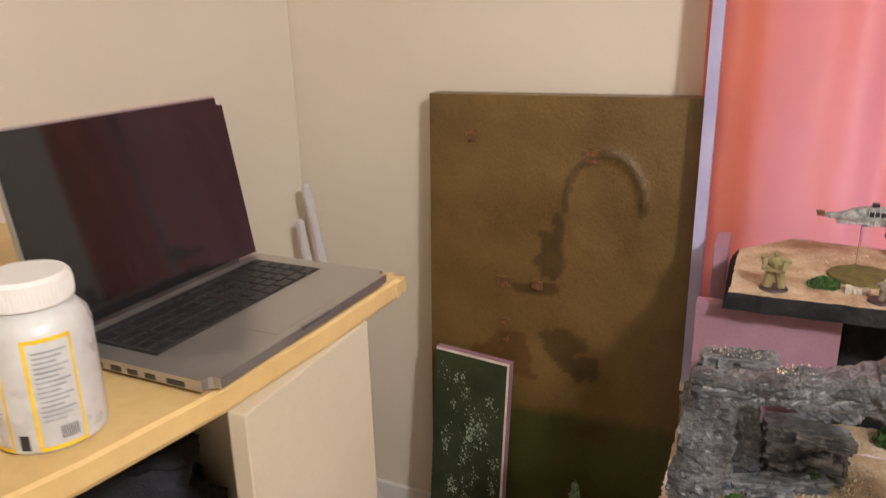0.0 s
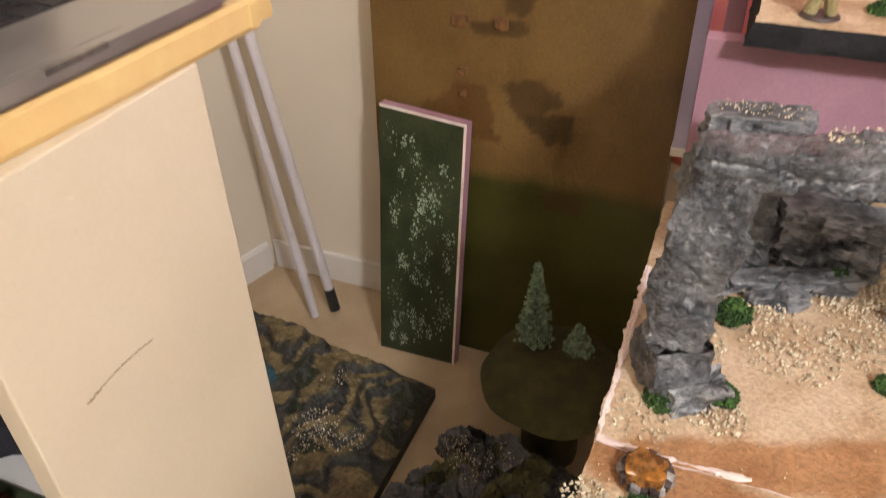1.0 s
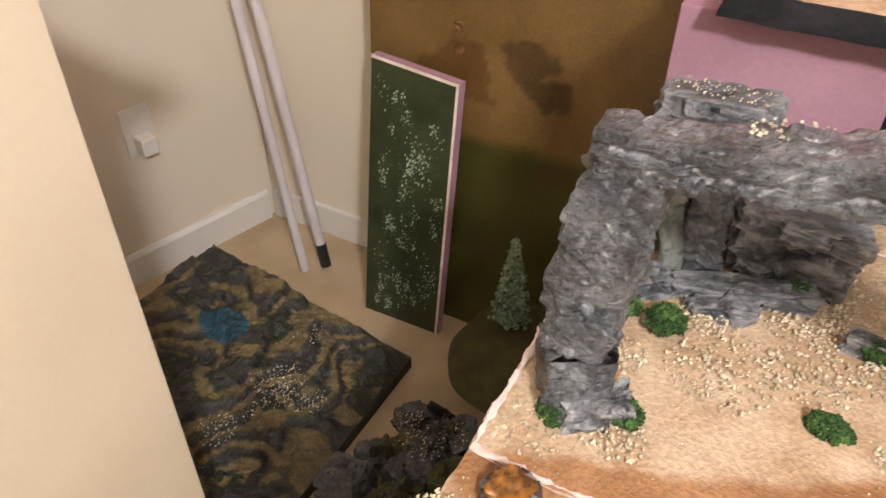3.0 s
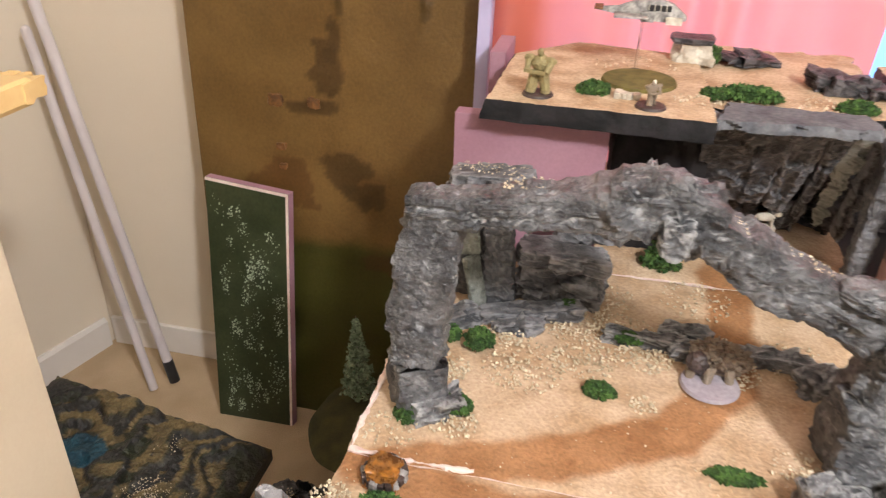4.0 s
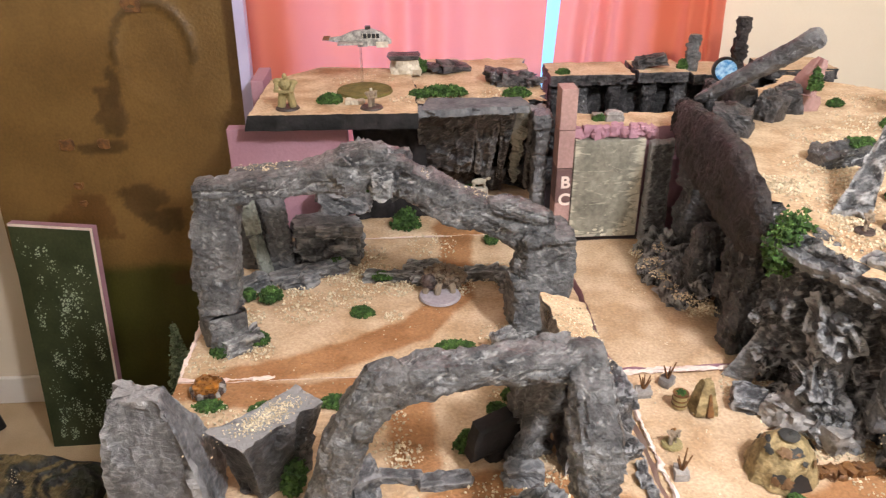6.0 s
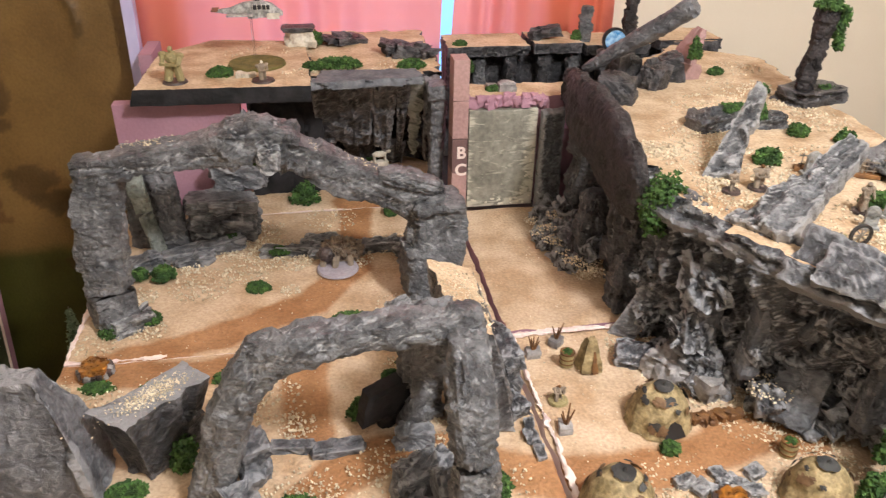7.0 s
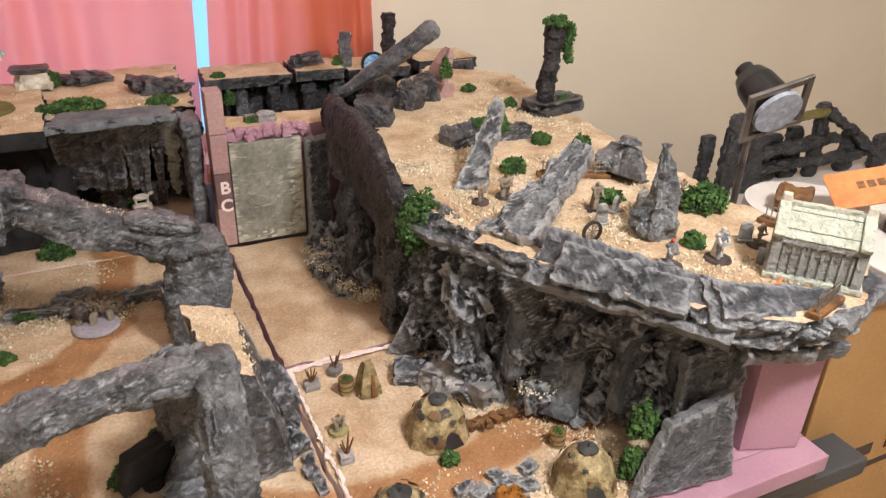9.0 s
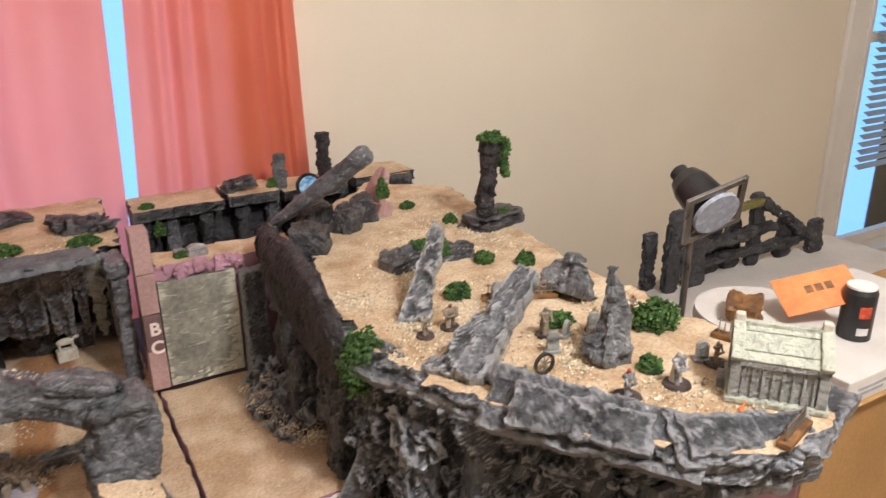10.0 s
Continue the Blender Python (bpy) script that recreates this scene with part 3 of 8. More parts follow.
def leafy(bm, c, size, n, rng, leaf=0.0045):
    c = Vector(c)
    for _ in range(n):
        d = Vector((rng.gauss(0, 1), rng.gauss(0, 1), rng.gauss(0, 1))).normalized()
        k = rng.random() ** 0.35 * (0.85 + 0.3 * noise.noise(d * 2.2 + c * 40))
        p = c + Vector((d.x * size[0], d.y * size[1], abs(d.z) * size[2])) * k
        s = leaf * rng.uniform(0.6, 1.3)
        rot = Euler((rng.uniform(0, 6), rng.uniform(0, 6), rng.uniform(0, 6))).to_matrix()
        vs = [bm.verts.new(p + rot @ Vector(o) * s) for o in ((1, 0, -0.6), (-0.5, 0.87, -0.6), (-0.5, -0.87, -0.6), (0, 0, 0.9))]
        for a, b, cc in ((0, 1, 3), (1, 2, 3), (2, 0, 3), (2, 1, 0)):
            bm.faces.new((vs[a], vs[b], vs[cc]))


def pieces(name, bm, material, label, category, piece="rock", group=""):
    """A thing whose loose islands become parts of their own."""
    seen, groups = set(), []
    for v in bm.verts:
        if v in seen:
            continue
        stack, isle = [v], []
        seen.add(v)
        while stack:
            a = stack.pop()
            isle.append(a)
            for e in a.link_edges:
                b = e.other_vert(a)
                if b not in seen:
                    seen.add(b)
                    stack.append(b)
        groups.append(isle)
    lo = min(v.co.z for v in bm.verts)
    c = sum((v.co for v in bm.verts), Vector()) / len(bm.verts)
    top = empty(name, (c.x, c.y, lo), label, category, group)
    for isle in groups:
        b2 = bmesh.new()
        got = {v: b2.verts.new(v.co) for v in isle}
        for f in {f for v in isle for f in v.link_faces}:
            g = b2.faces.new([got[v] for v in f.verts])
            g.material_index, g.smooth = f.material_index, f.smooth
        part(piece, b2, material, top)
    bm.free()
    return top


def bush(c, size, seed, label="small bush of bright green foam flock on the terrain", n=None):
    rng = random.Random(seed)
    bm = bmesh.new()
    leafy(bm, c, size, n or int(420 + 520000 * size[0] * size[1]), rng, 0.0034)
    return single("bush", bm, M_MOSS, label, "model bush", "green foam bushes")


# ---- the room ----
WALL_Y = 2.04
LX = lambda y: -0.857 - (2.04 - y) * 0.278  # left wall's face at y
WIN1 = (0.27, 1.085, 0.72, 2.05)             # window behind the curtains: x0, x1, z0, z1
WIN2 = (3.53, 4.45, 0.25, 2.05)             # window with a blind further along the wall
X0, X1, Y0 = -1.65, 4.9, -1.6

bm = bmesh.new()
box(bm, (X0 - 0.6, Y0 - 0.2, -0.12), (X1 + 0.2, WALL_Y + 0.2, 0.0))
single("floor", bm, M_CARPET, "beige short-pile carpet on the floor", "floor", kind="structure")
bm = bmesh.new()
box(bm, (X0 - 0.6, Y0 - 0.2, CEIL), (X1 + 0.2, WALL_Y + 0.2, CEIL + 0.12))
single("ceiling", bm, M_CEIL, "plain off-white ceiling", "ceiling", kind="structure")
bm = bmesh.new()
ox = LX(WALL_Y) - 0.25
wall_slab(bm, (ox, WALL_Y), (X1, WALL_Y), 0, CEIL, 0.14, [(WIN1[0] - ox, WIN1[1] - ox, WIN1[2], WIN1[3]), (WIN2[0] - ox, WIN2[1] - ox, WIN2[2], WIN2[3])])
single("wall_north", bm, M_WALL, "cream painted plaster wall with two windows", "wall", kind="structure")
bm = bmesh.new()
wall_slab(bm, (LX(Y0), Y0), (LX(WALL_Y - 0.002), WALL_Y - 0.002), 0, CEIL, 0.14)
single("wall_west", bm, M_WALL, "cream painted plaster wall beside the desk", "wall", kind="structure")
bm = bmesh.new()
wall_slab(bm, (X1, WALL_Y - 0.002), (X1, Y0), 0, CEIL, 0.14)
single("wall_east", bm, M_WALL, "cream painted plaster wall closing the room", "wall", kind="structure")
bm = bmesh.new()
wall_slab(bm, (X1, Y0), (LX(Y0), Y0), 0, CEIL, 0.14)
single("wall_south", bm, M_WALL, "cream painted plaster wall closing the room", "wall", kind="structure")
bm = bmesh.new()
box(bm, (LX(WALL_Y) + 0.012, WALL_Y - 0.014, 0.0), (X1, WALL_Y - 0.001, 0.088), 0.004)
single("baseboard_north", bm, M_WHITE, "white painted baseboard along the wall", "baseboard", kind="structure")
bm = bmesh.new()
t = Vector((LX(2.04) - LX(0.0), 2.04, 0)).normalized()
n = Vector((t.y, -t.x, 0))
p0, p1 = Vector((LX(Y0), Y0, 0)) + n * 0.001, Vector((LX(2.02), 2.02, 0)) + n * 0.001
vs = []
for q in (p0, p1):
    for off, z in ((0, 0), (0.013, 0), (0.013, 0.078), (0.007, 0.088), (0, 0.088)):
        vs.append(bm.verts.new(q + n * off + Vector((0, 0, z))))
for k in range(5):
    bm.faces.new((vs[k], vs[(k + 1) % 5], vs[5 + (k + 1) % 5], vs[5 + k]))
bm.faces.new(vs[4::-1]), bm.faces.new(vs[5:])
bmesh.ops.recalc_face_normals(bm, faces=bm.faces[:])
single("baseboard_west", bm, M_WHITE, "white painted baseboard along the wall", "baseboard", kind="structure")


def window(name, w, label, cw=0.085, sw=0.045):
    x0, x1, z0, z1 = w
    top = empty(name, ((x0 + x1) / 2, WALL_Y, z0), label, "window", kind="structure")
    y = WALL_Y
    for nm, lo, hi in (("window_frame", (x0 - cw, y - 0.022, z0 - 0.06), (x0, y - 0.001, z1 + 0.085)),
                       ("window_frame", (x1, y - 0.022, z0 - 0.06), (x1 + 0.085, y - 0.001, z1 + 0.085)),
                       ("window_frame", (x0, y - 0.022, z1), (x1, y - 0.001, z1 + 0.085)),
                       ("window_sill", (x0, y - 0.03, z0 - 0.03), (x1, y + 0.07, z0 - 0.001)),
                       ("window_sash", (x0 + 0.001, y + 0.06, z0), (x0 + sw, y + 0.1, z1)),
                       ("window_sash", (x1 - 0.045, y + 0.06, z0), (x1 - 0.001, y + 0.1, z1)),
                       ("window_sash", (x0 + 0.045, y + 0.06, z0), (x1 - 0.045, y + 0.1, z0 + 0.045)),
                       ("window_sash", (x0 + 0.045, y + 0.06, z1 - 0.045), (x1 - 0.045, y + 0.1, z1)),
                       ("window_sash", (x0 + 0.045, y + 0.065, (z0 + z1) / 2 - 0.02), (x1 - 0.045, y + 0.1, (z0 + z1) / 2 + 0.02))):
        bm = bmesh.new()
        box(bm, lo, hi, 0.004)
        part(nm, bm, M_WHITE, top)
    bm = bmesh.new()
    box(bm, (x0 + 0.044, y + 0.078, z0 + 0.044), (x1 - 0.044, y + 0.082, z1 - 0.044))
    part("pane", bm, M_GLASS, top, "clear window glass").visible_shadow = False
    return top


window("window_1", WIN1, "white framed window behind the curtains")
w2 = window("window_2", WIN2, "white framed window with a raised slatted blind", 0.12, 0.16)
bm = bmesh.new()
box(bm, (WIN2[0] - 0.012, WALL_Y - 0.03, WIN2[2] - 0.06), (WIN2[0] - 0.0, WALL_Y - 0.0222, WIN2[3] + 0.08), 0.003)
part("casing_bead", bm, M_WHITE, w2)
for k in range(46):
    z = 2.0 - k * 0.032
    if z < 0.62:
        break
    bm = bmesh.new()
    box(bm, (WIN2[0] + 0.17, -0.014, -0.0008), (WIN2[1] - 0.05, 0.014, 0.0008), 0, pose(0, WALL_Y + 0.035, z, 32))
    part("slat", bm, M_BLIND, w2)

# the evening sky outside
bm = bmesh.new()
box(bm, (-3, 5.0, -2), (9, 5.02, 5))
single("backdrop", bm, M_SKYPANE, "plain blue evening sky outside the windows", "sky", kind="structure")

# ceiling lamp that lights the room
cl = empty("ceiling_lamp", (1.25, 0.0, CEIL), "round frosted ceiling lamp, switched on", "ceiling lamp")
bm = bmesh.new()
cyl(bm, (1.25, 0.0, CEIL - 0.03), (1.25, 0.0, CEIL), 0.1, seg=32)
part("mount", bm, M_WHITE, cl)
bm = bmesh.new()
cyl(bm, (1.25, 0.0, CEIL - 0.060), (1.25, 0.0, CEIL - 0.03), 0.15, 0.16, seg=40)
part("shade", bm, M_SHADE, cl)


# ---- curtains ----
def curtain(x0, x1, z0, z1, y, folds, seed, lean0=0.0, lean1=0.0, label=""):
    bm = bmesh.new()
    nx, nz = 120, 60
    V = []
    for i in range(nx + 1):
        s = i / nx
        row = []
        for j in range(nz + 1):
            u = j / nz
            x = x0 + (x1 - x0) * s + (1 - u) * (lean0 * (1 - s) + lean1 * s)
            ph = folds * 6.283 * (s + 0.04 * math.sin(9 * s + seed)) + 0.5 * (1 - u) * math.sin(3 * s + seed)
            amp = 0.012 + 0.010 * noise.noise(Vector((s * 4, seed, u)))
            yy = y + amp * math.sin(ph) + 0.006 * fbm(Vector((x * 2, z0 + u * 2, seed)), 6, 3)
            row.append(bm.verts.new((x, yy, z0 + (z1 - z0) * u)))
        V.append(row)
    for i in range(nx):
        for j in range(nz):
            bm.faces.new((V[i][j], V[i + 1][j], V[i + 1][j + 1], V[i][j + 1]))
    return single("curtain", bm, M_CURTAIN, label, "curtain", "window curtains", smooth=True)


curtain(0.165, 0.892, 0.55, 2.14, 1.975, 6.0, 1.0, 0.0, -0.058, "salmon pink satin curtain drawn across the window")
curtain(0.952, 1.24, 0.55, 2.14, 1.975, 5.5, 4.0, -0.104, 0.035, "salmon orange satin curtain hanging in narrow folds")
rod = empty("curtain_rod", (0.7, 1.975, 2.16), "thin white curtain rod above the window", "curtain rod")
bm = bmesh.new()
cyl(bm, (0.12, 1.975, 2.15), (1.36, 1.975, 2.15), 0.008, seg=14)
part("rod", bm, M_WHITE, rod)
for x in (0.13, 1.35):
    bm = bmesh.new()
    box(bm, (x - 0.01, 1.97, 2.135), (x + 0.01, WALL_Y - 0.001, 2.165), 0.003)
    part("bracket", bm, M_WHITE, rod)


# ---- boards and poles by the wall ----
def brown_paint(x, z):
    p = Vector((x, z, 1.0))
    c = Vector((1.0, 1.0, 1.0))
    gz = 0.50 + 0.03 * fbm(Vector((x, 0, 3)), 7, 3)
    g = max(0, min(1, (gz - z) / 0.03))
    green = Vector((0.36, 0.60, 0.40))
    c = c.lerp(green, g)
    blots = ((-0.10, 0.66, 0.055, 0.045), (-0.24, 0.61, 0.075, 0.06), (-0.02, 0.45, 0.04, 0.03), (-0.14, 0.87, 0.035, 0.06), (-0.06, 0.585, 0.02, 0.02), (-0.06, 0.61, 0.05, 0.03), (-0.17, 0.79, 0.05, 0.02), (-0.12, 0.93, 0.02, 0.05))
    for i, (bx, bz, rx, rz) in enumerate(blots):
        d = math.hypot((x - bx) / rx, (z - bz) / rz) + 0.9 * fbm(p + Vector((0, 0, i)), 22, 3)
        s = max(0, min(1, (1.0 - d) / 0.12))
        c = c.lerp(Vector((0.40, 0.38, 0.42)) if i != 1 else Vector((0.62, 0.50, 0.45)), s * 0.85)
    v = 1 + 0.16 * fbm(p, 6, 4)
    d = abs(math.hypot((x + 0.02) / 0.085, (z - 1.00) / 0.11) - 1)
    if z > 0.98 and d < 0.10:
        c = c * 0.6
    return tuple(c * v)


def brown_board():
    top = empty("brown_foam_board", (-0.135, 1.9, 0), "tall brown foam board, green below, leaning on the wall", "foam board")
    x0, x1, zt = -0.437, 0.172, 1.235
    lean = lambda z: 1.905 + 0.062 * z / zt
    bm = bmesh.new()
    col = bm.loops.layers.float_color.new("paint")
    nx, nz = 80, 160
    V = [[bm.verts.new((x0 + (x1 - x0) * i / nx, 0, zt * j / nz)) for j in range(nz + 1)] for i in range(nx + 1)]
    for row in V:
        for v in row:
            x, z = v.co.x, v.co.z
            d = math.hypot((x + 0.02) / 0.085, (z - 1.00) / 0.11)
            bumpy = 0.006 * math.exp(-((d - 1) / 0.12) ** 2) * (1 if z > 1.0 else 0.3)
            v.co.y = lean(z) - bumpy + 0.0015 * fbm(Vector((x, z, 0)), 14, 3)
    B = [[bm.verts.new((v.co.x, lean(v.co.z) + 0.05, v.co.z)) for v in row] for row in V]
    for i in range(nx):
        for j in range(nz):
            f = bm.faces.new((V[i][j], V[i + 1][j], V[i + 1][j + 1], V[i][j + 1]))
            f.smooth = True
            for lp in f.loops:
                lp[col] = (*brown_paint(lp.vert.co.x, lp.vert.co.z), 1)
    edge = [(V[i][0], B[i][0]) for i in range(nx + 1)] + [(V[nx][j], B[nx][j]) for j in range(1, nz + 1)] + \
           [(V[nx - i][nz], B[nx - i][nz]) for i in range(1, nx + 1)] + [(V[0][nz - j], B[0][nz - j]) for j in range(1, nz)]
    for k in range(len(edge)):
        a, b = edge[k], edge[(k + 1) % len(edge)]
        f = bm.faces.new((b[0], a[0], a[1], b[1]))
        for lp in f.loops:
            lp[col] = (0.9, 0.85, 0.8, 1)
    used = {v for e in edge for v in e}
    bmesh.ops.delete(bm, geom=[v for row in B for v in row if v not in used], context="VERTS")
    bm.faces.new([e[1] for e in edge])
    bmesh.ops.recalc_face_normals(bm, faces=bm.faces[:])
    part("board", bm, M_BROWN, top)
    rng = random.Random(5)
    for c, r in (((-0.248, 0.80), 0.016), ((-0.243, 0.70), 0.010), ((-0.24, 0.655), 0.009), ((-0.165, 0.80), 0.012), ((-0.33, 1.14), 0.014), ((-0.05, 1.105), 0.02)):
        bm = bmesh.new()
        chunk(bm, (c[0], lean(c[1]) - 0.002, c[1]), (r, 0.005, r * 0.8), seed=r * 900, amp=0.004, freq=60, cuts=4)
        part("paint_blister", bm, M_RUST, top, "torn blister in the paint")
    return top


brown_board()


def green_board():
    top = empty("green_foam_board", (-0.33, 1.85, 0), "narrow dark green foam board flecked with pale paint", "foam board")
    a, b = Vector((-0.424, 1.834, 0.0)), Vector((-0.232, 1.838, 0.0))
    c, d = Vector((-0.402, 1.886, 0.632)), Vector((-0.214, 1.889, 0.612))
    back = Vector((0.004, 0.017, 0.0))
    bm = bmesh.new()
    f = [bm.verts.new(p) for p in (a, b, d, c)]
    g = [bm.verts.new(p + back) for p in (a, b, d, c)]
    bm.faces.new(f), bm.faces.new(g[::-1])
    for k in range(4):
        q = bm.faces.new((f[(k + 1) % 4], f[k], g[k], g[(k + 1) % 4]))
        q.material_index = 1
    bmesh.ops.recalc_face_normals(bm, faces=bm.faces[:])
    part("board", bm, [M_GREENB, M_PINK], top)
    bm = bmesh.new()
    for s0, s1, u in ((0.0, 1.0, 1), (0.0, 1.0, 0)):
        p, q = (c, d) if u else (b, d)
        dirv = (q - p).normalized()
        n = (b - a).cross(c - a).normalized()
        inn = (a - c).normalized() * 0.007 if u else (a - b).normalized() * 0.006
        vs = [bm.verts.new(x + n * 0.0012) for x in (p, q, q + inn, p + inn)]
        bm.faces.new(vs)
    part("pale_edge", bm, M_PINKPALE, top, "bare pale pink foam edge")
    bm = bmesh.new()
    rng = random.Random(8)
    n = (b - a).cross(c - a).normalized()
    if n.y > 0:
        n = -n
    hubs = [(rng.uniform(0.12, 0.88), rng.uniform(0.05, 0.92), rng.uniform(0.02, 0.06)) for _ in range(46)] + [(0.62, 0.70, 0.07)] * 6
    for _ in range(1500):
        h = rng.choice(hubs)
        s, u = rng.gauss(h[0], h[2]), rng.gauss(h[1], h[2] * 0.6)
        if not (0.04 < s < 0.93 and 0.03 < u < 0.95):
            continue
        p = a.lerp(b, s).lerp(c.lerp(d, s), u) + n * 0.0014
        r = rng.choice((0.0005, 0.0007, 0.001, 0.0014, 0.0022))
        ex, ez = (b - a).normalized() * r, (c - a).normalized() * r * rng.uniform(0.7, 1.8)
        an = rng.uniform(0, 1.5)
        vs = [bm.verts.new(p + ex * math.cos(an + k * 1.047) + ez * math.sin(an + k * 1.047) * rng.uniform(0.6, 1.2)) for k in range(6)]
        bm.faces.new(vs)
    part("paint_fleck", bm, M_SPECK, top, "sponged pale green paint flecks")["kind"] = "stuff"


green_board()


def pole(foot, tip, r, cap, label):
    foot, tip = Vector(foot), Vector(tip)
    top = empty("pole", foot, label, "pole", "poles in the corner")
    bm = bmesh.new()
    cyl(bm, foot + (tip - foot) * (0.045 if cap else 0), tip, r, r, 24)
    part("tube", bm, M_POLE, top, smooth=False)
    if cap:
        bm = bmesh.new()
        cyl(bm, foot, foot + (tip - foot) * 0.065, r * 1.1, r * 1.1, 24)
        part("cap", bm, M_BLACK, top, "black rubber end cap")
    bm = bmesh.new()
    ball(bm, tip, (r, r, r), sub=2)
    part("tip", bm, M_POLE, top)


pole((-0.593, 1.91, 0.008), (-0.79, 1.955, 0.99), 0.0125, True, "white plastic pole with a black foot leaning in the corner")
pole((-0.632, 1.872, 0.004), (-0.80, 1.93, 0.90), 0.011, False, "plain white plastic pole leaning in the corner")

strip = empty("corner_strip", (0.18, 1.86, 0.636), "lavender plastic angle strip hanging beside the curtain", "plastic strip")
for nm, lo, hi in (("flange", (-0.010, -0.002, 0), (0.012, 0.002, 1.52)), ("web", (0.010, 0.002, 0), (0.013, 0.030, 1.52))):
    bm = bmesh.new()
    box(bm, lo, hi, 0.0006, Matrix.Translation((0.187, 1.858, 0.636)) @ Euler((radians(-4.4), 0, 0)).to_matrix().to_4x4())
    part(nm, bm, M_LAV, strip)
bm = bmesh.new()
box(bm, (-0.012, -0.004, -0.004), (0.016, 0.032, 0.012), 0.002, Matrix.Translation((0.187, 1.858, 0.636)))
part("end_clip", bm, M_WHITE, strip)

outlet = empty("wall_outlet", (-0.93, 1.73, 0.38), "white plastic socket box on the wall", "socket")
wm = Matrix.Translation((LX(1.735), 1.735, 0.39)) @ Euler((0, 0, math.atan2(-t.x, t.y))).to_matrix().to_4x4()
for nm, lo, hi in (("cover_plate", (0.001, -0.035, -0.058), (0.009, 0.035, 0.058)), ("plug", (0.009, -0.018, -0.045), (0.05, 0.018, -0.005))):
    bm = bmesh.new()
    box(bm, lo, hi, 0.003, wm)
    part(nm, bm, M_WHITE, outlet)


# ---- desk with laptop and bottle ----
DZ = 1.086
desk = empty("desk", (-0.5, 0.6, 0), "high birch desk with a ragged veneer end on a cream panel", "desk")
bm = bmesh.new()
outline = [(-0.128, 1.165), (-0.136, 1.0), (-0.150, 0.84), (-0.176, 0.70), (-0.235, 0.50), (-0.30, 0.2), (-1.25, 0.2), (-1.05, 1.0), (-1.0, 1.20)]
pts = []
for i in range(len(outline)):
    p, q = Vector(outline[i]), Vector(outline[(i + 1) % len(outline)])
    nseg = 10 if i == len(outline) - 1 else 4
    for k in range(nseg):
        v = p.lerp(q, k / nseg)
        if i == len(outline) - 1:
            v.y += 0.012 * noise.noise(Vector((v.x * 30, 0, 0)))
        pts.append(v)
lay = []
for z, off in ((DZ, 0.004), (DZ - 0.003, 0.0), (DZ - 0.022, 0.0), (DZ - 0.027, 0.003)):
    lay.append([bm.verts.new((v.x - off, v.y - off * 0.5, z + 0)) for v in pts])
bm.faces.new(lay[0]), bm.faces.new(lay[-1][::-1])
for a, b in zip(lay, lay[1:]):
    for k in range(len(pts)):
        bm.faces.new((a[k], b[k], b[(k + 1) % len(pts)], a[(k + 1) % len(pts)]))
bmesh.ops.recalc_face_normals(bm, faces=bm.faces[:])
part("tabletop", bm, M_DESK, desk, "birch veneer tabletop")
bm = bmesh.new()
rng = random.Random(3)
for k in range(14):
    x = -0.136 - k * 0.004
    chunk(bm, (x + 0.003, 1.165 + rng.uniform(0, 0.010), DZ - 0.014), (0.006, 0.010 + rng.uniform(0, 0.010), 0.010), seed=k, amp=0.004, freq=70, cuts=3)
part("splintered_end", bm, M_DESK, desk, "torn splintered veneer end")["kind"] = "stuff"
bm = bmesh.new()
box(bm, (-0.155, 0.843, 0.0), (-0.133, 1.082, DZ - 0.0275), 0.002)
part("side_panel", bm, M_PANEL, desk, "cream laminate panel with a scratch")
bm = bmesh.new()
for k in range(10):
    s = k / 10
    p = Vector((-0.1325, 0.892 + 0.072 * s, 0.874 + 0.0 + 0.004 * math.sin(3 * s)))
    ball(bm, p, (0.0004, 0.005, 0.0006 + 0.0007 * (k < 2)), sub=1)
part("scratch", bm, M_TENT, desk, "thin brown scratch")
bm = bmesh.new()
box(bm, (-1.0, 1.06, 0.0), (-0.156, 1.08, DZ - 0.0275), 0.002)
part("back_panel", bm, M_PANEL, desk)
bm = bmesh.new()
box(bm, (-0.42, 0.3, 0.0), (-0.40, 0.5, DZ - 0.0275), 0.002)
part("leg_panel", bm, M_PANEL, desk)

# things kept under the desk
under = empty("storage_shelf", (-0.55, 0.8, 0), "low white shelf beneath the desk", "shelf")
bm = bmesh.new()
box(bm, (-0.80, 0.45, 0.60), (-0.20, 1.05, 0.62), 0.002)
part("board", bm, M_WHITE, under)
for y in (0.46, 1.03):
    bm = bmesh.new()
    box(bm, (-0.80, y, 0.0), (-0.22, y + 0.018, 0.60), 0.002)
    part("upright", bm, M_WHITE, under)
bm = bmesh.new()
box(bm, (-0.56, 0.62, 0.621), (-0.215, 0.92, 0.634), 0.003)
single("green_scenery_board", bm, M_GREENB, "dark green painted board lying on the low shelf", "foam board")
rng = random.Random(11)
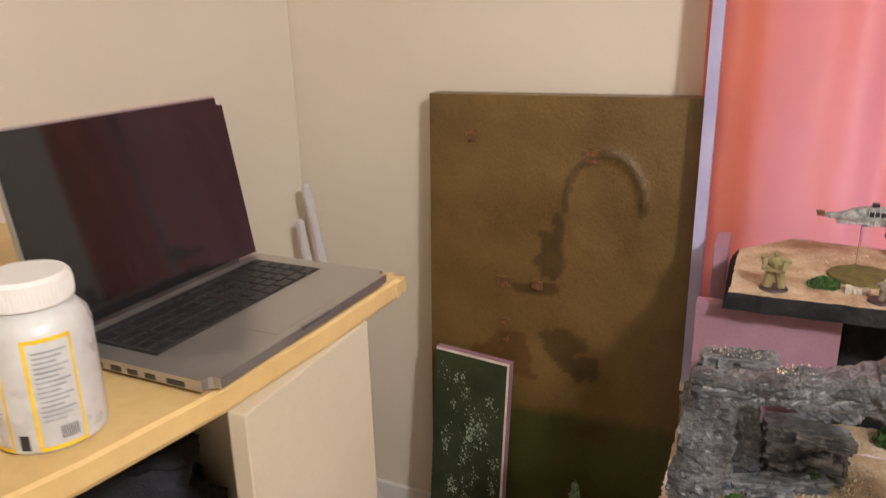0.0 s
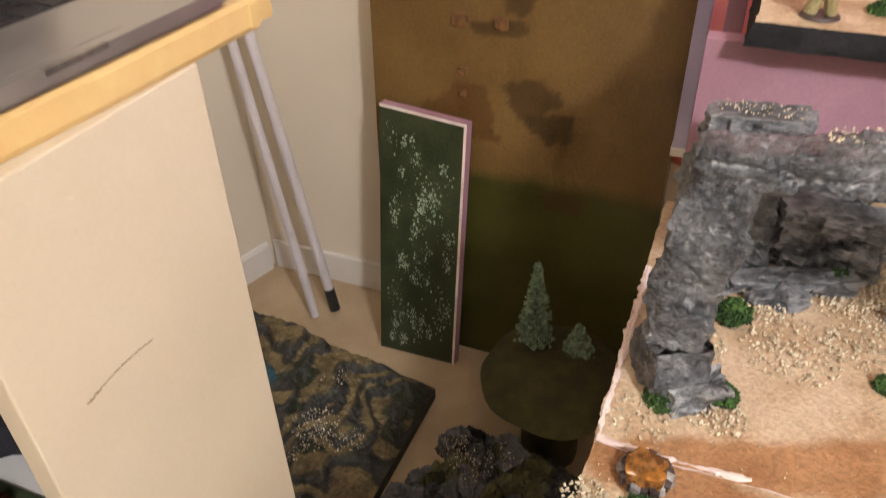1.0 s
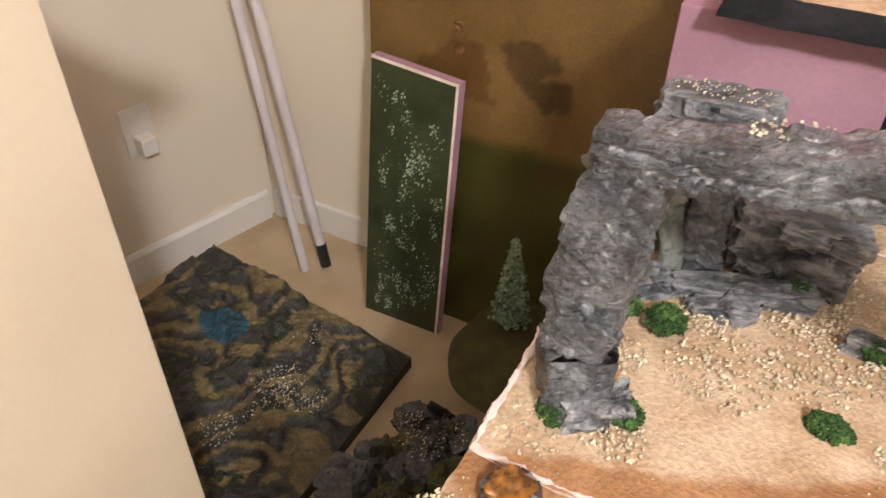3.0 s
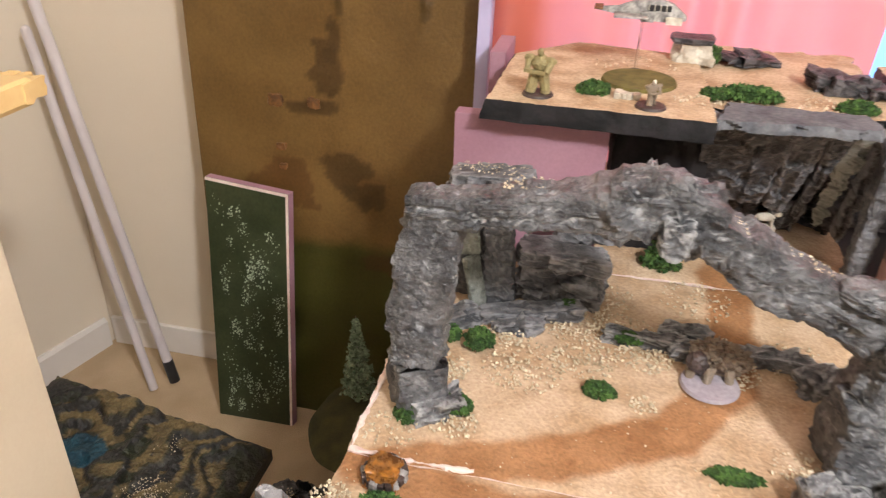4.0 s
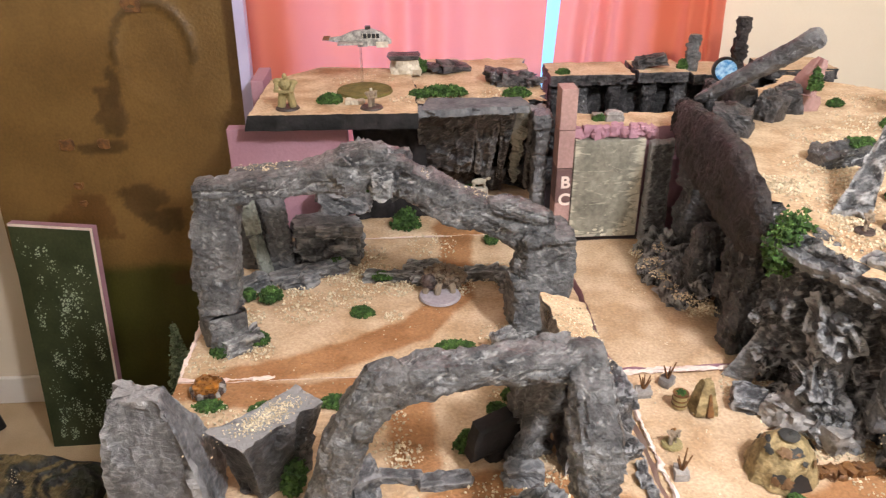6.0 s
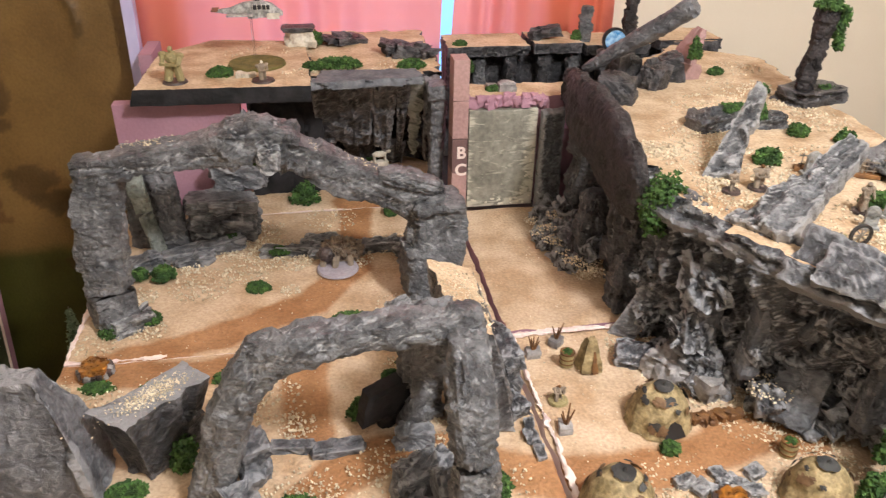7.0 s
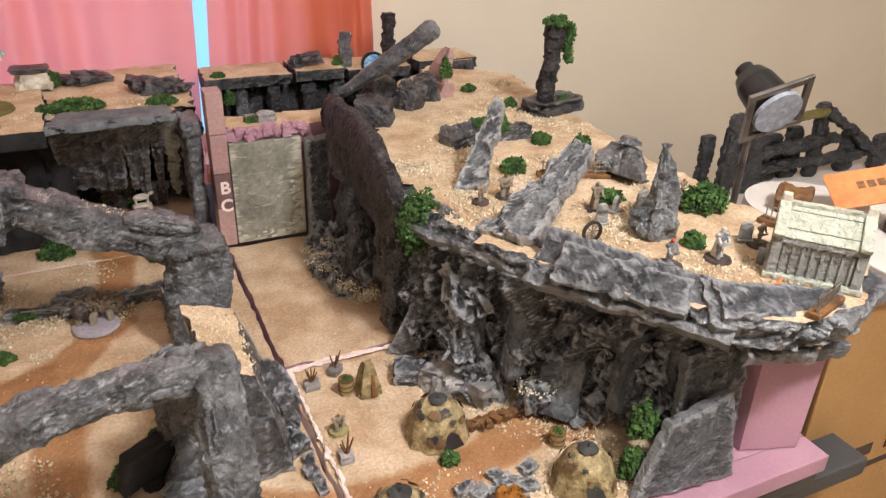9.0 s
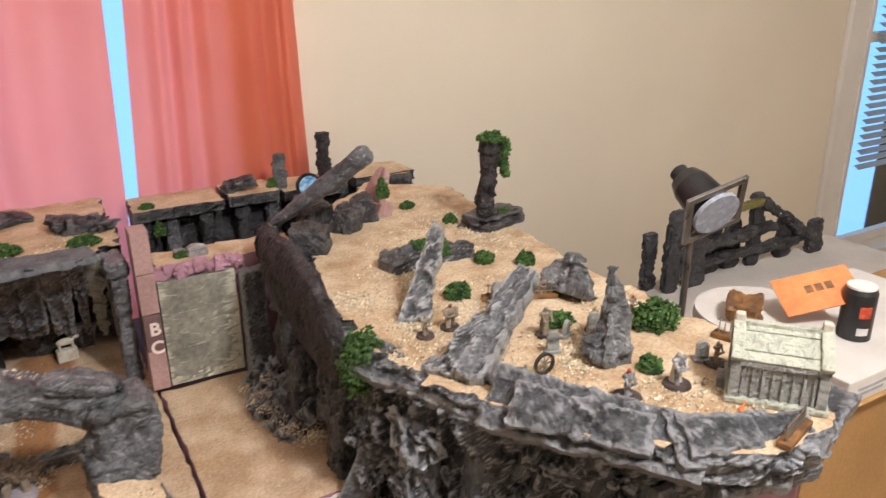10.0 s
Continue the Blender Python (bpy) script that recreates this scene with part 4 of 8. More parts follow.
for k, (c, s, mt, lb) in enumerate((((-0.42, 0.72, 0.73), (0.16, 0.14, 0.10), M_FABRIC, "crumpled black bag under the desk"),
                                    ((-0.32, 0.60, 0.69), (0.10, 0.09, 0.06), M_CLOTH, "folded blue cloth under the desk"),
                                    ((-0.50, 0.92, 0.76), (0.18, 0.08, 0.13), M_FABRIC, "dark bundled cable bag under the desk"),
                                    ((-0.33, 0.80, 0.68), (0.07, 0.05, 0.05), M_RUST, "rust red scrap of painted foam"))):
    bm = bmesh.new()
    chunk(bm, c, s, (0, 0, k * 20), k + 3, amp=0.034, freq=15, cuts=22)
    single("bag" if k != 3 else "foam_scrap", bm, mt, lb, "bag" if k != 3 else "foam scrap", smooth=True)


def laptop():
    z = DZ + 0.001
    fx, fy0, fy1, bx = -0.136, 0.820, 1.146, -0.358
    top = empty("laptop", (-0.25, 0.98, z), "open silver aluminium laptop with a dark glossy screen", "laptop")
    th = 0.016
    bm = bmesh.new()
    vs = box(bm, (bx, fy0, z + 0.002), (fx, fy1, z + th))
    ver = [e for e in bm.edges if abs((e.verts[0].co - e.verts[1].co).z) > 0.01]
    bmesh.ops.bevel(bm, geom=ver, offset=0.012, segments=5, affect="EDGES")
    hor = [e for e in bm.edges if max(v.co.z for v in e.verts) < z + 0.003]
    bmesh.ops.bevel(bm, geom=hor, offset=0.004, segments=2, affect="EDGES")
    base = part("base", bm, M_ALU, top)
    bm = bmesh.new()
    box(bm, (bx + 0.028, fy0 + 0.024, z + th), (bx + 0.132, fy1 - 0.024, z + th + 0.0006))
    part("keyboard_well", bm, M_KEYS, base)
    me = None
    for r in range(6):
        n = 14 if r < 5 else 11
        for k in range(n):
            w = (fy1 - fy0 - 0.054) / n
            y = fy0 + 0.027 + w * (k + 0.5)
            x = bx + 0.037 + r * 0.0172
            if me is None:
                bm = bmesh.new()
                box(bm, (-0.5, -0.5, 0), (0.5, 0.5, 1), 0.0)
                for v in bm.verts:
                    if v.co.z > 0.5:
                        v.co.x *= 0.92
                        v.co.y *= 0.92
                key = part("key", bm, M_KEYS, base)
                me = key.data
                key.matrix_basis = Matrix()
            else:
                key = new("key", me)
                key.parent = base
            key.matrix_parent_inverse = Matrix()
            key.matrix_basis = Matrix.Translation((x, y, z + th + 0.0006)) @ Matrix.Diagonal((0.0148 if r else 0.008, w * 0.86, 0.0014, 1))
    bm = bmesh.new()
    cy = (fy0 + fy1) / 2
    box(bm, (fx - 0.086, cy - 0.053, z + th + 0.0001), (fx - 0.012, cy + 0.053, z + th + 0.0005), 0.0002)
    part("trackpad", bm, M_ALU, base, "smooth grey trackpad")
    bm = bmesh.new()
    box(bm, (fx - 0.004, cy - 0.026, z + th - 0.004), (fx + 0.0008, cy + 0.026, z + th + 0.0004), 0.0004)
    part("opening_notch", bm, M_STEEL, base)
    for k, (x, w) in enumerate(((-0.30, 0.010), (-0.28, 0.007), (-0.262, 0.014), (-0.240, 0.013), (-0.217, 0.013), (-0.19, 0.022))):
        bm = bmesh.new()
        box(bm, (x, fy0 - 0.0005, z + 0.006), (x + w, fy0 + 0.002, z + 0.0115), 0.0003)
        part("port", bm, M_BLACK, base)
    # the lid leans back from the hinge
    a = math.atan2(0.034, 0.212)
    lm = Matrix.Translation((bx + 0.010, 0, z + th - 0.001)) @ Euler((0, -a, 0)).to_matrix().to_4x4()
    bm = bmesh.new()
    box(bm, (-0.006, fy0, 0.002), (0.0, fy1, 0.218))
    ed = [e for e in bm.edges if abs((e.verts[0].co - e.verts[1].co).x) > 0.004 and max(v.co.z for v in e.verts) > 0.2]
    bmesh.ops.bevel(bm, geom=ed, offset=0.012, segments=5, affect="EDGES")
    bmesh.ops.transform(bm, matrix=lm, verts=bm.verts[:])
    lid = part("lid", bm, M_ALU, top)
    bm = bmesh.new()
    box(bm, (0.0, fy0 + 0.0025, 0.004), (0.0015, fy1 - 0.0025, 0.2155))
    ed = [e for e in bm.edges if abs((e.verts[0].co - e.verts[1].co).x) > 0.001 and max(v.co.z for v in e.verts) > 0.2]
    bmesh.ops.bevel(bm, geom=ed, offset=0.010, segments=5, affect="EDGES")
    bmesh.ops.transform(bm, matrix=lm, verts=bm.verts[:])
    part("screen", bm, M_SCREEN, lid, "dark glossy glass screen")
    bm = bmesh.new()
    cyl(bm, (bx + 0.010, fy0 + 0.04, z + th), (bx + 0.010, fy1 - 0.04, z + th), 0.0045, seg=14)
    part("hinge", bm, M_BLACK, lid)
    top.rotation_euler.z = radians(-2.6)


laptop()


def bottle():
    c = Vector((-0.238, 0.728, DZ))
    top = empty("supplement_bottle", c, "white plastic pill bottle with a yellow bordered label", "bottle")
    prof = [(0.0, 0.0), (0.033, 0.0), (0.0365, 0.004), (0.0365, 0.086), (0.035, 0.094), (0.029, 0.102), (0.0245, 0.105), (0.0245, 0.114), (0.0, 0.114)]
    bm = bmesh.new()

    def lathe(prof, seg=40):
        rows = [[bm.verts.new((c.x + r * math.cos(6.2832 * k / seg), c.y + r * math.sin(6.2832 * k / seg), c.z + h)) for k in range(seg)] for r, h in prof if r > 0]
        for a, b in zip(rows, rows[1:]):
            for k in range(seg):
                bm.faces.new((a[k], a[(k + 1) % seg], b[(k + 1) % seg], b[k])).smooth = True
        bm.faces.new(rows[0][::-1]), bm.faces.new(rows[-1])
    lathe(prof)
    part("body", bm, M_BOTTLE, top)
    bm = bmesh.new()
    lathe([(0.027, 0.1055), (0.0285, 0.107), (0.0285, 0.124), (0.026, 0.127), (0.01, 0.127)])
    cap = part("cap", bm, M_WHITE, top, "ribbed white screw cap")
    bm = bmesh.new()
    for k in range(60):
        a = 6.2832 * k / 60
        p = c + Vector((0.0286 * math.cos(a), 0.0286 * math.sin(a), 0.115))
        ball(bm, p, (0.0008, 0.0008, 0.008), sub=1)
    part("ribs", bm, M_WHITE, cap)

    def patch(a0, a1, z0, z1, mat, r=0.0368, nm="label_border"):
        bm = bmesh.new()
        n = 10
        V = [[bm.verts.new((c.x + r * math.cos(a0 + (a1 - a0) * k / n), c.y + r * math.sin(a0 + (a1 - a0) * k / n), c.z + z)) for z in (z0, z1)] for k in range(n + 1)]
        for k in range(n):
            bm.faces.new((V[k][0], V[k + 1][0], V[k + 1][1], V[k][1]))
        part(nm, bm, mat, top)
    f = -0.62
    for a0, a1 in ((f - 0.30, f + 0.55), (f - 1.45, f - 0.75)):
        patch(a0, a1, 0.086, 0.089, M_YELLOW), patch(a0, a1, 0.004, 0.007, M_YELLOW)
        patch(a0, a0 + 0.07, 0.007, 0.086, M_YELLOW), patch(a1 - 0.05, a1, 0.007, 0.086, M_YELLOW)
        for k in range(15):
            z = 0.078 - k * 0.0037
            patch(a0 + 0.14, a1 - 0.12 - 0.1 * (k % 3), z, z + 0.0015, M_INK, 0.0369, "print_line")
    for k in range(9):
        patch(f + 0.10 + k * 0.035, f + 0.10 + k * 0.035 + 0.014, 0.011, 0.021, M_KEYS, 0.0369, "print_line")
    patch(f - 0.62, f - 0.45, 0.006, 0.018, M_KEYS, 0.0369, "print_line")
    top.scale = (1.18, 1.18, 1.11)


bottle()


def twig_plant():
    c = Vector((-0.47, 0.80, DZ))
    top = empty("potted_model_tree", c, "small dark model fir on a stand behind the laptop", "model tree")
    bm = bmesh.new()
    cyl(bm, c, c + Vector((0, 0, 0.012)), 0.03, 0.028, 20)
    part("stand", bm, M_BASE, top)
    bm = bmesh.new()
    cyl(bm, c + Vector((0, 0, 0.012)), c + Vector((0, 0, 0.16)), 0.004, 0.001, 8)
    part("trunk", bm, M_LOG, top)
    bm = bmesh.new()
    rng = random.Random(21)
    for k in range(16):
        h = 0.03 + k * 0.0085
        r = 0.034 * (1 - k / 18)
        leafy(bm, c + Vector((0, 0, h)), (r, r, 0.006), 60, rng, 0.004)
    part("foliage", bm, M_PINE, top)


twig_plant()


# ---- scenery pieces on the floor ----
def relief(name, quad, z_of, paint, cells, label):
    """A modelled terrain panel over a four-cornered outline."""
    bm = bmesh.new()
    col = bm.loops.layers.float_color.new("paint")
    a, b, c, d = [Vector(p) for p in quad]
    nx, ny = cells
    V, Z = [], []
    for i in range(nx + 1):
        row = []
        for j in range(ny + 1):
            s, u = i / nx, j / ny
            p = a.lerp(b, s).lerp(d.lerp(c, s), u)
            row.append(bm.verts.new((p.x, p.y, z_of(p.x, p.y, s, u))))
        V.append(row)
    for i in range(nx):
        for j in range(ny):
            f = bm.faces.new((V[i][j], V[i + 1][j], V[i + 1][j + 1], V[i][j + 1]))
            for lp in f.loops:
                lp[col] = (*paint(lp.vert.co), 1)
    rim = [V[i][0] for i in range(nx)] + [V[nx][j] for j in range(ny)] + [V[nx - i][ny] for i in range(nx)] + [V[0][ny - j] for j in range(ny)]
    low = [bm.verts.new((v.co.x, v.co.y, 0.001)) for v in rim]
    n = len(rim)
    for k in range(n):
        f = bm.faces.new((rim[(k + 1) % n], rim[k], low[k], low[(k + 1) % n]))
        for lp in f.loops:
            lp[col] = (0.03, 0.035, 0.02, 1)
    bm.faces.new(low[::-1])
    bmesh.ops.recalc_face_normals(bm, faces=bm.faces[:])
    return single(name, bm, M_FLOORTERR, label, "terrain panel", "scenery panels on the floor")


def panel_height(x, y):
    q = Vector((x, y, 0))
    return 6.5 * (0.42 + 0.58 * fbm(q + Vector((3, 1, 0)), 5.0, 3) - 1.3 * (x + 0.5) + 1.0 * (y - 1.45))


def z_panel(x, y, s, u):
    k = panel_height(x, y)
    fl = math.floor(k)
    st = fl + min(1, (k - fl) * 3.0)
    e = min(1, min(s, 1 - s, u, 1 - u) * 14)
    return 0.032 + e * max(-0.010, min(0.13, 0.015 * st)) + 0.009 * ridge(Vector((x, y, 0)), 34, 3) * e


def p_panel(co):
    n1 = fbm(co + Vector((4, 0, 0)), 9, 3)
    if math.hypot(co.x + 0.60, (co.y - 1.55) * 1.3) + 0.03 * n1 < 0.062:
        return (0.012, 0.07, 0.11)
    k = panel_height(co.x, co.y) + 0.95 * n1
    fr = k - math.floor(k)
    if fr < 0.38:
        return (0.030, 0.029, 0.027) if fr < 0.24 else (0.050, 0.048, 0.042)
    if n1 > -0.16 and fr > 0.5:
        return (0.19, 0.14, 0.062)
    if n1 > -0.10:
        return (0.07, 0.062, 0.028)
    return (0.028, 0.034, 0.016)


relief("terrain_panel", [(-0.84, 1.20), (-0.236, 1.20), (-0.232, 1.722), (-0.82, 1.775)], z_panel, p_panel, (130, 120),
       "dark hilly scenery panel with gold gravel and a blue pond on the carpet")


def z_mound(x, y, s, u):
    q = Vector((x, y, 4))
    e = min(s * 1.2, 1 - s, u, 1 - u)
    return 0.02 + 0.16 * min(1, e * 5) ** 0.7 + min(1, e * 9) * (0.05 * crag(q, 14, 2) + 0.02 * ridge(q, 36, 3))


def p_mound(co):
    n1 = fbm(co + Vector((9, 2, 0)), 10, 3)
    if n1 > -0.02:
        return (0.075, 0.075, 0.022)
    return (0.045, 0.047, 0.05) if n1 > -0.08 else (0.025, 0.026, 0.028)


relief("terrain_panel", [(-0.22, 1.08), (0.165, 1.10), (0.16, 1.57), (-0.10, 1.62)], z_mound, p_mound, (90, 110),
       "rocky black and olive scenery panel on the carpet")
bm = bmesh.new()
rng = random.Random(31)
for k in range(38):
    s = rng.random()
    x, y = (-0.16 + 0.30 * s + rng.uniform(-0.03, 0.03), 1.16 + 0.34 * abs(s - 0.45) + rng.uniform(0, 0.09)) if k % 3 else (rng.uniform(-0.15, 0.12), rng.uniform(1.30, 1.52))
    chunk(bm, (x, y, 0.158 + rng.uniform(-0.014, 0.010)), (rng.uniform(0.020, 0.046), rng.uniform(0.018, 0.036), rng.uniform(0.016, 0.036)),
          (rng.uniform(-25, 25), rng.uniform(-25, 25), rng.uniform(0, 180)), k, amp=0.012, freq=22, cuts=9)
pieces("rock_outcrop", bm, M_BLACKGLOSS, "jagged dark grey rocks on the floor scenery", "model rocks")
bm = bmesh.new()
for k in range(8):
    pebbles(bm, (rng.uniform(-0.12, 0.06), rng.uniform(1.2, 1.5)), 0.035, 60, 0.0025, rng, z=0.200)
for k in range(14):
    x, y = rng.uniform(-0.7, -0.3), rng.uniform(1.3, 1.68)
    pebbles(bm, (x, y), 0.04, 110, 0.003, rng, z=0.085 + rng.uniform(-0.01, 0.012))
single("gravel", bm, M_GRAVEL, "loose golden gravel scattered over the floor scenery", "gravel", kind="stuff")


def felt_hill():
    c = Vector((0.045, 1.675))
    top = empty("felt_hill", (c.x, c.y, 0), "round olive felt hill standing under the table edge", "model hill")
    bm = bmesh.new()
    prof = [(0.06, 0.001), (0.06, 0.14), (0.130, 0.20), (0.148, 0.212), (0.142, 0.222), (0.11, 0.238), (0.07, 0.246), (0.01, 0.248)]
    seg = 60
    rows = []
    for r, h in prof:
        rows.append([bm.verts.new((c.x + r * (1 + 0.10 * noise.noise(Vector((math.cos(6.2832 * k / seg), math.sin(6.2832 * k / seg), 2)) * 1.6)) * math.cos(6.2832 * k / seg),
                                   c.y + r * (1 + 0.10 * noise.noise(Vector((math.cos(6.2832 * k / seg), math.sin(6.2832 * k / seg), 2)) * 1.6)) * math.sin(6.2832 * k / seg), h)) for k in range(seg)])
    for a, b in zip(rows, rows[1:]):
        for k in range(seg):
            bm.faces.new((a[k], a[(k + 1) % seg], b[(k + 1) % seg], b[k])).smooth = True
    bm.faces.new(rows[0][::-1]), bm.faces.new(rows[-1])
    part("mound", bm, M_HILL, top)


felt_hill()


def pine(c, h, r, seed, label):
    c = Vector(c)
    top = empty("model_pine", c, label, "model tree")
    bm = bmesh.new()
    cyl(bm, c, c + Vector((0, 0, h)), 0.005, 0.001, 8)
    part("trunk", bm, M_LOG, top)
    bm = bmesh.new()
    rng = random.Random(seed)
    for k in range(18):
        s = k / 18
        rr = r * (1 - s) + 0.004
        leafy(bm, c + Vector((0, 0, h * (0.1 + 0.88 * s))), (rr, rr, 0.008), int(40 + 60 * (1 - s)), rng, 0.005)
    part("foliage", bm, M_PINE, top)


pine((-0.012, 1.72, 0.236), 0.215, 0.042, 4, "frosted pale green model pine on the felt hill")
pine((0.075, 1.73, 0.236), 0.07, 0.035, 6, "small frosted shrub on the felt hill")


# ---- table ----
table = empty("folding_table", (1.1, 1.3, 0), "dark folding table carrying the diorama", "table")
bm = bmesh.new()
box(bm, (0.212, 0.66, 0.672), (1.47, 1.93, 0.70), 0.004)
part("tabletop", bm, M_TABLE, table)
for x in (0.30, 1.40):
    for y in (0.80, 1.80):
        bm = bmesh.new()
        cyl(bm, (x, y, 0.0), (x, y, 0.672), 0.014, seg=14)
        part("leg", bm, M_STEEL, table)

side = empty("side_table", (2.0, 1.1, 0), "off-white plastic folding table beside the diorama", "table")
bm = bmesh.new()
box(bm, (1.485, 0.955, 0.672), (2.62, 1.485, 0.70), 0.004)
part("tabletop", bm, M_WBOX, side)
for x in (1.55, 2.54):
    for y in (1.0, 1.43):
        bm = bmesh.new()
        cyl(bm, (x, y, 0.0), (x, y, 0.672), 0.014, seg=14)
        part("leg", bm, M_STEEL, side)

# ---- terrain tiles ----
TG = "sandy terrain tiles"
GA = ground(0.203, 0.797, 1.092, 1.515, 0.75, 0.048, 1, trail([[(0.25, 1.08), (0.40, 1.13), (0.53, 1.20), (0.60, 1.30), (0.62, 1.55)]], 0.030), "terrain_tile", "sandy terrain tile with a brown painted trail under a rock arch", TG)
GA2 = ground(0.28, 0.797, 1.519, 1.93, 0.75, 0.048, 2, trail([[(0.62, 1.5), (0.64, 1.7), (0.70, 1.8)]], 0.045), "terrain_tile", "sandy terrain tile in the shadow of the cliffs", TG)
GB = ground(0.203, 0.797, 0.702, 1.0915, 0.7492, 0.0472, 3, trail([[(0.23, 1.08), (0.36, 1.05), (0.45, 1.06)], [(0.53, 1.10), (0.518, 1.02), (0.524, 0.92)], [(0.50, 0.78), (0.55, 0.845), (0.61, 0.872), (0.68, 0.86), (0.80, 0.80)]], 0.030), "terrain_tile", "sandy terrain tile with two brown trails and rocks", TG)
GD = ground(0.803, 1.205, 0.690, 1.072, 0.752, 0.05, 4, trail([[(0.80, 0.80), (0.93, 0.80), (1.06, 0.84), (1.10, 0.82)]], 0.032), "terrain_tile", "sandy terrain tile with the camp of tents", TG)
GE = ground(0.803, 1.20, 1.078, 1.47, 0.756, 0.054, 5, trail([[(2, 2), (2.1, 2.1)]], 0.01), "terrain_tile", "bare sandy terrain tile before the painted gate", TG, edge_mat=M_PINK)

bm = bmesh.new()
rng = random.Random(41)
for c, r, n in (((0.36, 1.27), 0.05, 260), ((0.43, 1.30), 0.04, 200), ((0.30, 1.16), 0.03, 130), ((0.50, 1.235), 0.016, 60), ((0.47, 1.36), 0.05, 220), ((0.56, 1.36), 0.05, 160),
                ((0.68, 1.36), 0.04, 140), ((0.66, 1.17), 0.035, 150), ((0.25, 1.00), 0.05, 200), ((0.34, 0.99), 0.05, 240), ((0.47, 0.98), 0.05, 200), ((0.51, 0.93), 0.025, 130),
                ((0.66, 1.02), 0.04, 180), ((0.62, 0.83), 0.06, 260), ((0.68, 0.88), 0.04, 160), ((0.52, 0.82), 0.04, 200), ((0.74, 0.93), 0.03, 120), ((0.72, 0.80), 0.05, 160),
                ((0.92, 1.20), 0.05, 420), ((0.91, 1.13), 0.05, 300), ((0.90, 1.30), 0.04, 300), ((0.93, 1.38), 0.03, 200), ((0.97, 1.02), 0.04, 240), ((0.99, 0.93), 0.045, 300),
                ((1.06, 0.87), 0.05, 320), ((1.10, 0.80), 0.05, 300), ((0.92, 0.765), 0.05, 200), ((1.03, 0.74), 0.04, 160), ((1.14, 0.73), 0.04, 280), ((1.08, 0.70), 0.05, 220),
                ((0.21, 1.03), 0.02, 120), ((0.206, 0.96), 0.012, 80), ((0.24, 1.13), 0.03, 90), ((0.57, 1.47), 0.05, 120), ((0.45, 1.44), 0.04, 120),
                ((0.41, 1.378), 0.045, 320), ((0.335, 1.335), 0.030, 240), ((0.50, 1.328), 0.035, 240), ((0.60, 1.322), 0.035, 220), ((0.275, 1.245), 0.026, 180), ((0.70, 1.10), 0.03, 200), ((0.44, 0.82), 0.04, 200)):
    pebbles(bm, c, r, n, 0.0034, rng, z=0.752)
for x0_, x1_, y0_, y1_, n in ((0.21, 0.79, 1.10, 1.51, 420), (0.21, 0.79, 0.71, 1.08, 420), (0.81, 1.2, 0.70, 1.065, 420), (0.81, 1.0, 1.085, 1.46, 520), (0.45, 0.78, 1.53, 1.7, 80)):
    for _ in range(n):
        pebbles(bm, (rng.uniform(x0_, x1_), rng.uniform(y0_, y1_)), 0.001, 1, 0.0019, rng, z=0.7505 if x0_ < 0.8 else 0.754)
single("gravel", bm, M_GRAVEL, "pale loose gravel scattered over the sandy tiles", "gravel", kind="stuff")

for own, pts, w in ((GD, [(0.806, 0.70, 0.753), (0.808, 0.86, 0.754), (0.806, 1.068, 0.755)], 0.0024), (GD, [(0.806, 1.068, 0.755), (0.88, 1.069, 0.756), (0.965, 1.068, 0.755)], 0.0030),
                    (GA, [(0.205, 1.096, 0.749), (0.27, 1.094, 0.750), (0.335, 1.097, 0.7485)], 0.0019), (GA, [(0.50, 1.096, 0.7485), (0.58, 1.094, 0.7502), (0.64, 1.097, 0.7485)], 0.0014),
                    (GA, [(0.206, 1.10, 0.750), (0.207, 1.25, 0.752), (0.206, 1.36, 0.750)], 0.0028)):
    bm = bmesh.new()
    rock_path(bm, pts, w, w * 0.7, w * 9000, amp=0.0032, ring=12, freq=60, step=0.004)
    part("torn_edge", bm, M_PINKPALE, own, "pale torn foam edge")

bm = bmesh.new()
box(bm, (1.209, 0.6895, 0.726), (1.366, 0.90, 0.751), 0.002)
box(bm, (1.100, 0.650, 0.726), (1.366, 0.689, 0.751), 0.002)
single("pink_foam_board", bm, M_PINK, "bare pink foam base slab at the diorama's corner", "foam board")

# added filler that stands for the dark table edge below the pink base
bm = bmesh.new()
box(bm, (1.100, 0.655, 0.7005), (1.362, 0.689, 0.7255), 0.002)
box(bm, (1.209, 0.6895, 0.7005), (1.362, 0.90, 0.7255), 0.002)
single("table_edge_strip", bm, M_TABLE, "dark strip added as the table's edge beneath the pink base slab", "foam board")

# ---- rock arches ----
AG = "rock arches"
bm = bmesh.new()
rock_path(bm, [(0.256, 1.185, 0.745), (0.249, 1.20, 0.81), (0.255, 1.205, 0.90), (0.268, 1.208, 0.985)], [0.026, 0.027, 0.031, 0.030], [0.026, 0.028, 0.030, 0.026], 1, amp=0.010, freq=18)
rock_path(bm, [(0.238, 1.205, 0.985), (0.31, 1.208, 0.988), (0.38, 1.21, 0.995), (0.45, 1.21, 1.002)], [0.020, 0.026, 0.026, 0.03], [0.013, 0.018, 0.019, 0.026], 2, amp=0.007, freq=14)
rock_path(bm, [(0.43, 1.21, 1.012), (0.475, 1.21, 1.015), (0.525, 1.21, 0.995)], [0.028, 0.033, 0.028], [0.026, 0.036, 0.028], 8, amp=0.013, freq=26)
